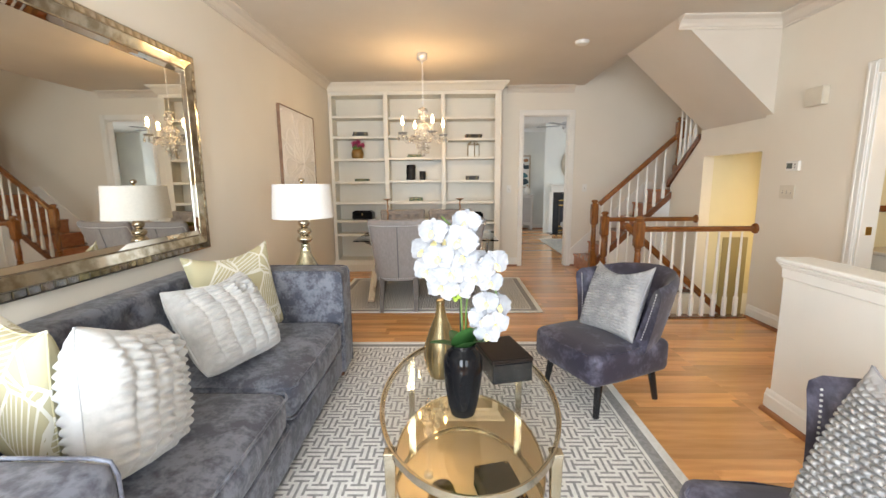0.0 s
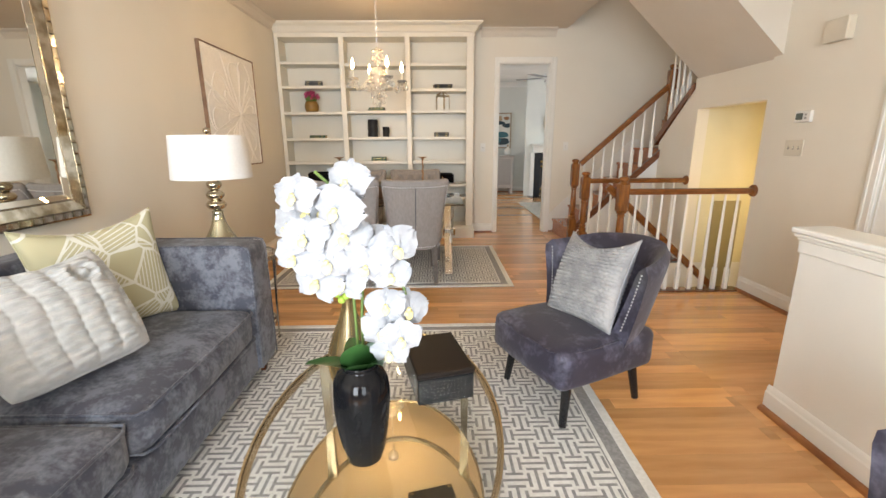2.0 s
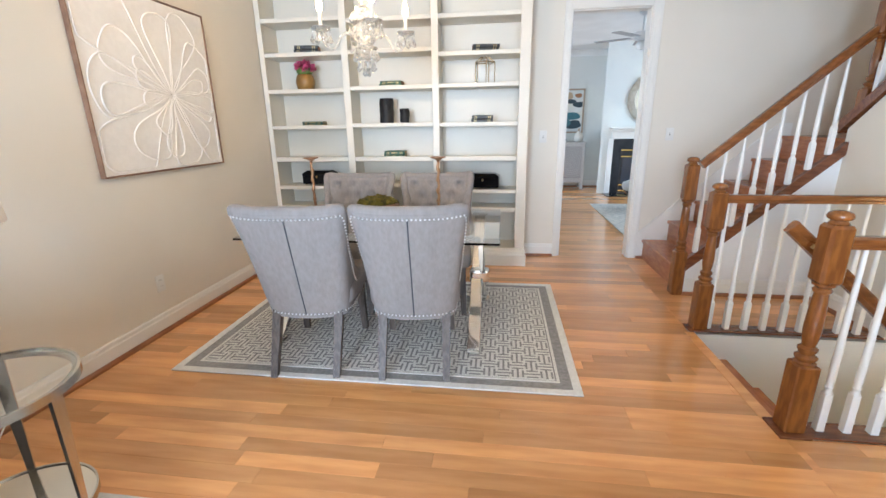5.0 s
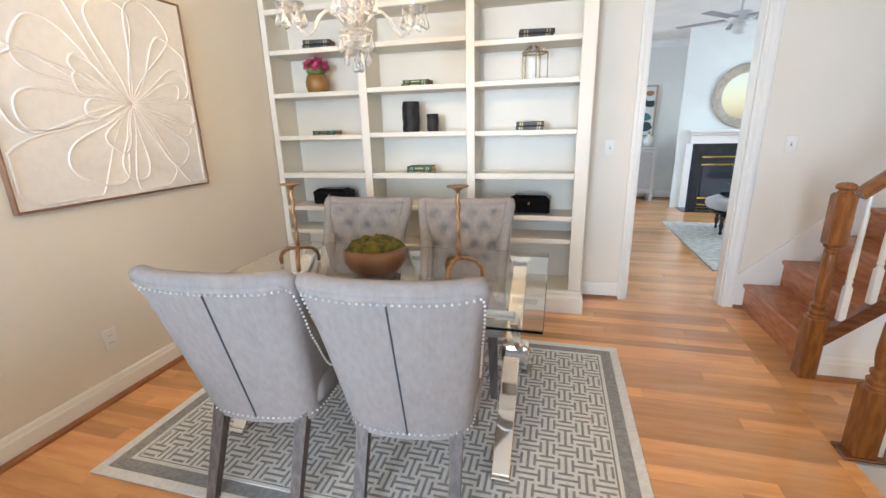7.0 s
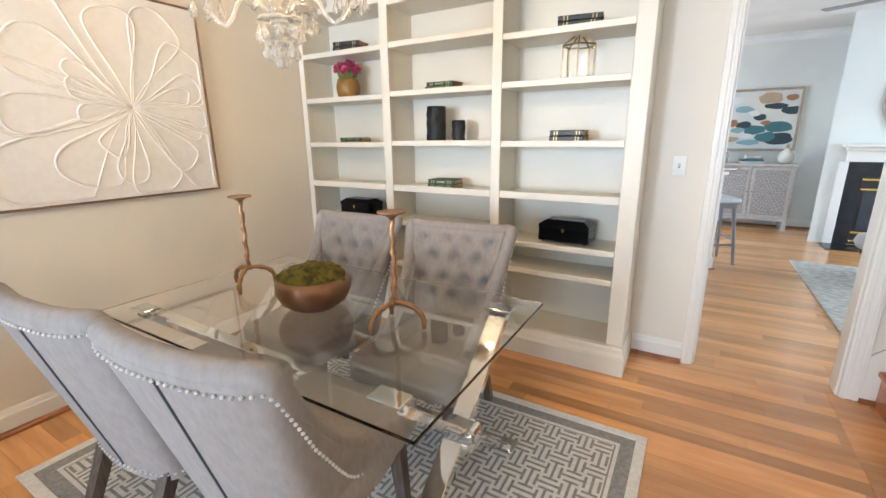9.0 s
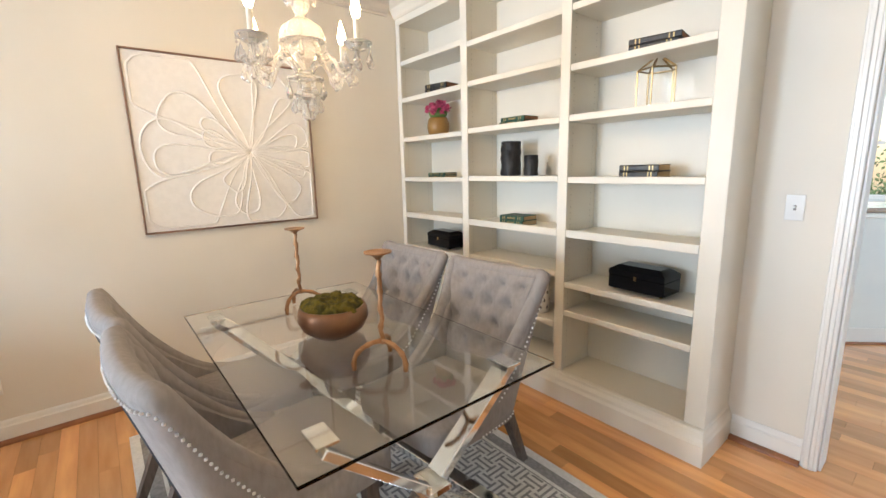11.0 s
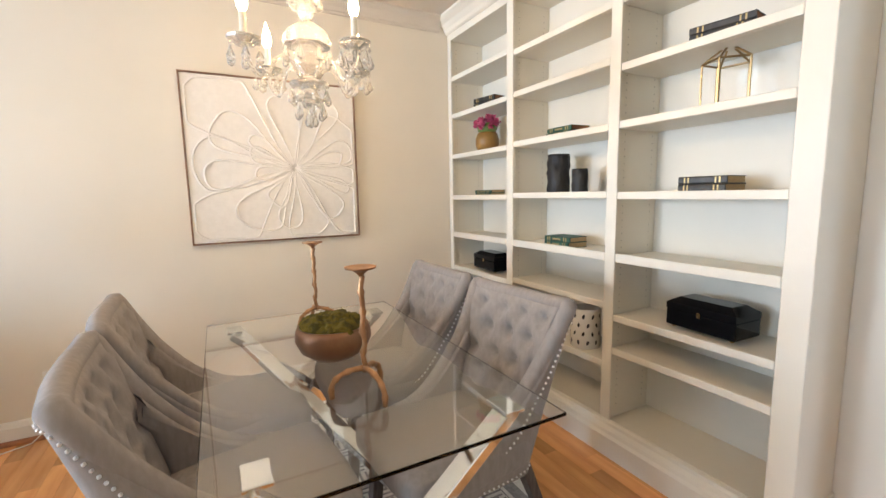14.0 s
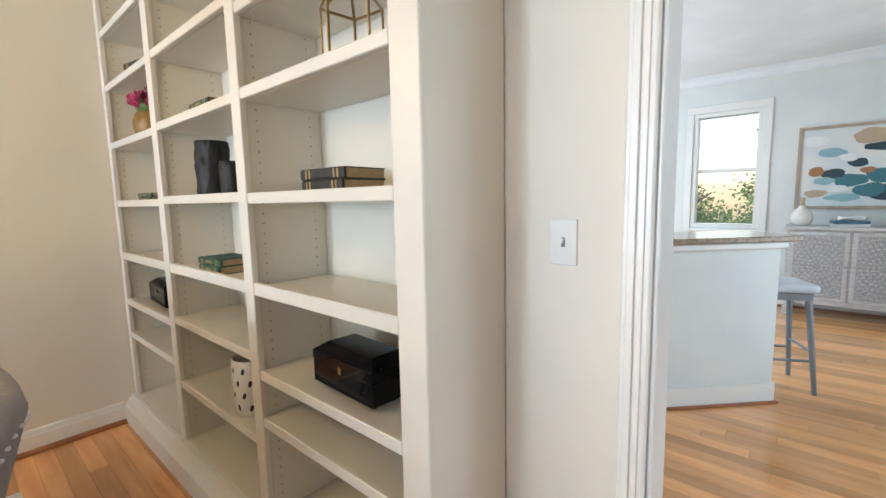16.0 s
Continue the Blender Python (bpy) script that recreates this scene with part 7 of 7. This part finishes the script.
# breakfast bar, set diagonally
bar = thing("breakfast_bar", "pale painted breakfast bar with a stone top", "bar", at=T(1.488, 9.03, 0) @ R(225.5))
part("wall", B((0, -0.14, 0), (1.9, 0, 1.03)), WALL2, bar)
part("baseboard", B((-0.014, 0.001, 0), (1.9, 0.016, 0.13), bevel=0.004), TRIM, bar)
part("baseboard", B((-0.016, -0.14, 0), (-0.001, 0.0, 0.13), bevel=0.004), TRIM, bar)
part("shoe", B((-0.03, 0.0165, 0), (1.9, 0.034, 0.018), bevel=0.004), SHOE, bar)
part("moulding", B((-0.03, 0.001, 0.985), (1.9, 0.03, 1.03), bevel=0.01), TRIM, bar)
part("counter", B((-0.10, -0.42, 1.0305), (1.9, 0.05, 1.065), bevel=0.006), mat("tan_granite", (0.36, 0.26, 0.17), 0.15, color2=(0.2, 0.14, 0.1), scale=40, coat=0.4), bar, "speckled tan stone counter")
sl = thing("bar_stool", "grey wooden saddle bar stool at the counter", "stool", at=T(1.45, 9.38, 0) @ R(25))
GREYW = mat("grey_painted_wood", (0.20, 0.21, 0.22), 0.45)
cush("seat", (0.40, 0.34, 0.06), (0, 0, 0.70), 0.025, 8, (0, 0, 0.012), mat("pale_grey_leather", (0.55, 0.56, 0.58), 0.45), sl, "pale grey upholstered seat")
part("apron", B((-0.17, -0.14, 0.62), (0.17, 0.14, 0.668), bevel=0.004), GREYW, sl)
for sx, sy in SQ:
    part("leg", tube(bmesh.new(), [(sx * 0.15, sy * 0.12, 0.63), (sx * 0.20, sy * 0.17, 0.0)], [0.021, 0.015], 8), GREYW, sl)
for sy in (-1, 1):
    part("stretcher", tube(bmesh.new(), [(-0.185, sy * 0.15, 0.22), (0.185, sy * 0.15, 0.22)], 0.010, 8), GREYW, sl)
for sx in (-1, 1):
    part("stretcher", tube(bmesh.new(), [(sx * 0.18, -0.145, 0.28), (sx * 0.18, 0.145, 0.28)], 0.010, 8), GREYW, sl)

# fireplace breast
tagged(part("chimney_breast", P([(2.86, 12.0), (2.62, 11.02), (4.6, 11.02), (4.6, 12.0)], H0, Matrix(((1, 0, 0, 0), (0, 0, 1, 0), (0, 1, 0, 0), (0, 0, 0, 1)))), WALL2, kind="structure"), "pale painted chimney breast", "wall")
fpl = thing("fireplace", "black-framed gas fireplace with brass bars and a white mantel", "fireplace", at=T(-0.08, 0, 0))
part("mantel_shelf", B((2.84, 10.84, 1.215), (4.5, 11.019, 1.25), bevel=0.006), TRIM, fpl)
part("mantel_frieze", B((2.90, 10.97, 1.04), (4.42, 11.019, 1.214), bevel=0.004), TRIM, fpl)
part("mantel_moulding", B((2.87, 10.91, 1.17), (4.47, 10.969, 1.214), bevel=0.01), TRIM, fpl)
part("pilaster", B((2.84, 10.97, 0.0), (2.93, 11.019, 1.039), bevel=0.004), TRIM, fpl)
part("pilaster", B((4.36, 10.97, 0.0), (4.45, 11.019, 1.039), bevel=0.004), TRIM, fpl)
SLATE = mat("black_slate", (0.012, 0.014, 0.018), 0.2, color2=(0.02, 0.022, 0.028), scale=6)
part("surround", B((2.931, 10.985, 0.0), (3.08, 11.015, 1.038)), SLATE, fpl)
part("surround", B((4.2, 10.985, 0.0), (4.359, 11.015, 1.038)), SLATE, fpl)
part("surround", B((3.08, 10.985, 0.86), (4.2, 11.015, 1.038)), SLATE, fpl)
part("firebox", B((3.081, 10.99, 0.02), (4.199, 11.013, 0.859)), BLACKPL, fpl)
for z in (0.83, 0.71, 0.17, 0.06):
    part("brass_bar", B((3.085, 10.965, z - 0.014), (4.195, 10.989, z + 0.014), bevel=0.005), GOLD, fpl)
gls = part("fire_glass", B((3.12, 10.975, 0.2), (4.16, 10.985, 0.69)), mat("smoked_fire_glass", (0.03, 0.035, 0.05), 0.03, spec=0.8), fpl)
part("hearth", B((2.80, 10.60, 0), (4.5, 10.984, 0.012), bevel=0.003), SLATE, fpl)
mm_ = thing("round_mirror", "round mirror in a bleached wood ring above the fireplace", "mirror", at=T(3.50, 11.019, 1.735) @ R(90, "X") @ Matrix.Diagonal((0.86, 0.86, 1, 1)))
part("glass", L([(0.001, 0.012), (0.40, 0.012), (0.40, 0.016), (0.001, 0.016)], 48), MIRROR, mm_)
part("frame", turned_ring([(0.39, 0.0), (0.53, 0.0), (0.545, 0.02), (0.53, 0.035), (0.47, 0.045), (0.43, 0.035), (0.40, 0.03), (0.39, 0.017)], 56), mat("bleached_wood_ring", (0.44, 0.38, 0.30), 0.6, color2=(0.34, 0.29, 0.22), scale=14), mm_, smooth=True, autosmooth=30)
# ceiling fan
fn = thing("ceiling_fan", "white five-blade ceiling fan with a light in the family room", "fan", at=T(2.58, 8.87, 0))
FW_ = mat("fan_white", (0.62, 0.63, 0.64), 0.4)
part("canopy", L([(0.065, H0 - 0.001), (0.06, H0 - 0.03), (0.02, H0 - 0.05)], 24), FW_, fn, smooth=True)
part("downrod", L([(0.012, H0 - 0.05), (0.012, 2.50)], 12), FW_, fn, smooth=True)
part("motor", L([(0.03, 2.50), (0.10, 2.49), (0.115, 2.45), (0.10, 2.40), (0.05, 2.385)], 28), FW_, fn, smooth=True, autosmooth=50)
for k in range(5):
    m = R(72 * k + 8)
    part("blade", B((0.14, -0.06, 2.425), (0.62, 0.06, 2.432), bevel=0.002), mat("fan_blade_%d" % k, (0.30, 0.31, 0.32), 0.5) if k == 0 else bpy.data.materials["fan_blade_0"], fn, m=m @ T(0, 0, 0))
    part("blade_arm", B((0.09, -0.015, 2.41), (0.2, 0.015, 2.424), bevel=0.002), FW_, fn, m=m)
part("light_bowl", L([(0.05, 2.384), (0.075, 2.34), (0.06, 2.29), (0.001, 2.27)], 24), mat("frosted_bowl", (0.7, 0.7, 0.68), 0.3), fn, smooth=True)
# tufted ottoman
ot = thing("ottoman", "round grey tufted ottoman on dark turned legs", "ottoman", at=T(3.0, 9.22, 0.014))
part("cushion", L([(0.30, 0.30), (0.36, 0.32), (0.385, 0.37), (0.37, 0.42), (0.30, 0.45), (0.15, 0.462), (0.001, 0.465)], 40), mat("pale_grey_linen", (0.50, 0.50, 0.50), 0.9), ot, smooth=True)
part("frame", L([(0.001, 0.26), (0.33, 0.26), (0.34, 0.29), (0.30, 0.30)], 40), BLACKWOOD, ot, smooth=True, autosmooth=40)
for k in range(4):
    a = radians(90 * k + 35)
    part("leg", L([(0.012, 0), (0.02, 0.02), (0.014, 0.05), (0.03, 0.12), (0.018, 0.16), (0.034, 0.22), (0.03, 0.26)], 14, T(0.28 * math.cos(a), 0.28 * math.sin(a), 0)), BLACKWOOD, ot, smooth=True)

tr = thing("serving_tray", "black serving tray lying on the tufted ottoman", "tray", at=T(2.93, 9.2, 0.481))
part("tray_base", B((-0.15, -0.1, 0), (0.15, 0.1, 0.01), bevel=0.003), BLACKWOOD, tr)
for y in (-0.1, 0.094):
    part("rim", B((-0.15, y, 0.01), (0.15, y + 0.006, 0.035)), BLACKWOOD, tr)
pl = thing("potted_plant", "small silvery green sprig in a white pot on the tray", "plant", at=T(2.97, 9.2, 0.4915))
part("pot", L([(0.03, 0), (0.045, 0.01), (0.05, 0.07), (0.042, 0.07)], 20), CW, pl, smooth=True)
bm = bmesh.new()
rq = random.Random(9)
for k in range(90):
    mm = T(rq.gauss(0, 0.06), rq.gauss(0, 0.06), rq.uniform(0.08, 0.34)) @ R(rq.uniform(0, 360)) @ R(rq.uniform(-80, 80), "X")
    petal_mesh(bm, mm, 0.04, 0.012, 0.3)
for k in range(6):
    tube(bm, [(0, 0, 0.05), (rq.gauss(0, 0.04), rq.gauss(0, 0.04), 0.2), (rq.gauss(0, 0.07), rq.gauss(0, 0.07), 0.33)], 0.0025, 5)
part("foliage", bm, mat("silver_green_leaf", (0.16, 0.22, 0.14), 0.6), pl, smooth=True)

# ---- outdoors, behind the windows ----
tagged(part("ground", B((-60, -60, -3.2), (60, 60, -3.0)), mat("lawn", (0.05, 0.09, 0.03), 0.9, color2=(0.08, 0.12, 0.04), scale=2), kind="structure"), "green lawn outside", "ground")
LEAVES = mat("tree_leaf", (0.11, 0.20, 0.07), 0.6, color2=(0.17, 0.27, 0.11), scale=3, rand=0.35)
rt = random.Random(5)
for n_, (tx, ty, hh, rr_) in enumerate(((-1.2, 17.5, 5.0, 1.7), (1.4, 19.5, 5.6, 2.0), (-3.6, 20.5, 6.6, 2.3))):
    t = thing("tree", "leafy green garden tree outside the window", "tree", "garden trees", T(tx, ty, -3.0))
    part("trunk", tube(bmesh.new(), [(0, 0, 0), (0.05, 0, hh * 0.3), (0, 0.05, hh * 0.6), (0.1, 0, hh * 0.85)], [0.16, 0.13, 0.09, 0.04], 10), DARKWOOD, t, smooth=True)
    for q in range(5):
        a = rt.uniform(0, 6.28)
        part("limb", tube(bmesh.new(), [(0, 0, hh * (0.4 + 0.08 * q)), (rr_ * 0.35 * math.cos(a), rr_ * 0.35 * math.sin(a), hh * (0.55 + 0.08 * q)), (rr_ * 0.7 * math.cos(a), rr_ * 0.7 * math.sin(a), hh * (0.6 + 0.09 * q))], [0.06, 0.04, 0.015], 6), DARKWOOD, t)
    vs, fs = [], []
    clumps = [(rt.gauss(0, rr_ * 0.45), rt.gauss(0, rr_ * 0.45), hh * 0.68 + rt.gauss(0, rr_ * 0.42)) for _ in range(26)]
    for _ in range(7000):
        c = rt.choice(clumps)
        p = Vector((c[0] + rt.gauss(0, 0.22), c[1] + rt.gauss(0, 0.22), c[2] + rt.gauss(0, 0.2)))
        e = Euler((rt.uniform(0, 6.3), rt.uniform(0, 6.3), 0)).to_matrix()
        s = rt.uniform(0.035, 0.07)
        k = len(vs)
        vs += [p + e @ Vector(v) for v in ((-s, 0, 0), (0, -s * 0.5, 0), (s, 0, 0), (0, s * 0.5, 0))]
        fs.append((k, k + 1, k + 2, k + 3))
    me = bpy.data.meshes.new("crown")
    me.from_pydata([tuple(v) for v in vs], [], fs)
    me.materials.append(LEAVES)
    o = new("crown", me)
    o.parent = t
    tagged(o, kind="stuff")

# ---- oak boards ----
BW = 0.0815
rb = random.Random(11)
holes = []
made = []


def board_rows(x0, x1, y0, y1):
    ny = round((y1 - y0) / BW)
    w = (y1 - y0) / ny
    for j in range(ny):
        x = x0 - rb.uniform(0, 0.8)
        while x < x1:
            ln = rb.choice((0.6, 0.85, 1.1, 1.4, 1.8))
            a, b = max(x, x0), min(x + ln, x1)
            if b - a > 0.02:
                made.append((a, b, y0 + j * w, y0 + (j + 1) * w))
            x += ln


board_rows(XL, 2.0, -1.5, YD)
board_rows(2.0, XR, -1.5, 4.05)
board_rows(2.0, XR, 5.165, 5.72)
board_rows(2.0, 2.21, 5.72, YD)
board_rows(DX0, DX1, YD, YD + 0.12)
board_rows(XL, 6.0, YD + 0.12, 12.0)


def board_bm(bm, a, b, y0, y1, shift=(0, 0)):
    g, t, c = 0.0003, 0.019, 0.0005
    z = rb.uniform(-0.0003, 0.0)
    xs, ys = (a + g, b - g), (y0 + g, y1 - g)
    lo = [bm.verts.new((x - shift[0], y - shift[1], -t)) for x, y in ((xs[0], ys[0]), (xs[1], ys[0]), (xs[1], ys[1]), (xs[0], ys[1]))]
    md = [bm.verts.new((x - shift[0], y - shift[1], z - c)) for x, y in ((xs[0], ys[0]), (xs[1], ys[0]), (xs[1], ys[1]), (xs[0], ys[1]))]
    hi = [bm.verts.new((x - shift[0], y - shift[1], z)) for x, y in ((xs[0] + c, ys[0] + c), (xs[1] - c, ys[0] + c), (xs[1] - c, ys[1] - c), (xs[0] + c, ys[1] - c))]
    for p, q in ((lo, md), (md, hi)):
        for k in range(4):
            bm.faces.new((p[k], p[(k + 1) % 4], q[(k + 1) % 4], q[k]))
    bm.faces.new(hi)
    bm.faces.new(lo[::-1])


near = [m for m in made if 1.6 < m[2] < 5.4 and m[0] > -1.3]
near.sort(key=lambda m: math.hypot((m[0] + m[1]) / 2 - 1.2, (m[2] + m[3]) / 2 - 3.4))
near = near[:300]
chosen = set(near)
fo = tagged(new("floor_boards"), "honey oak strip floor with varied boards", "floor", kind="structure")
for a, b, y0, y1 in near:
    bm = bmesh.new()
    c = ((a + b) / 2, (y0 + y1) / 2)
    board_bm(bm, a, b, y0, y1, c)
    me = bpy.data.meshes.new("plank")
    bm.to_mesh(me)
    bm.free()
    me.materials.append(PLANK)
    ob = new("plank", me)
    ob.location = (*c, 0)
    ob.parent = fo
bm = bmesh.new()
for m in made:
    if m not in chosen:
        board_bm(bm, *m)
me = bpy.data.meshes.new("planks")
bm.to_mesh(me)
bm.free()
me.materials.append(PLANK)
ob = new("planks", me)
ob.parent = fo
tagged(ob, kind="stuff")
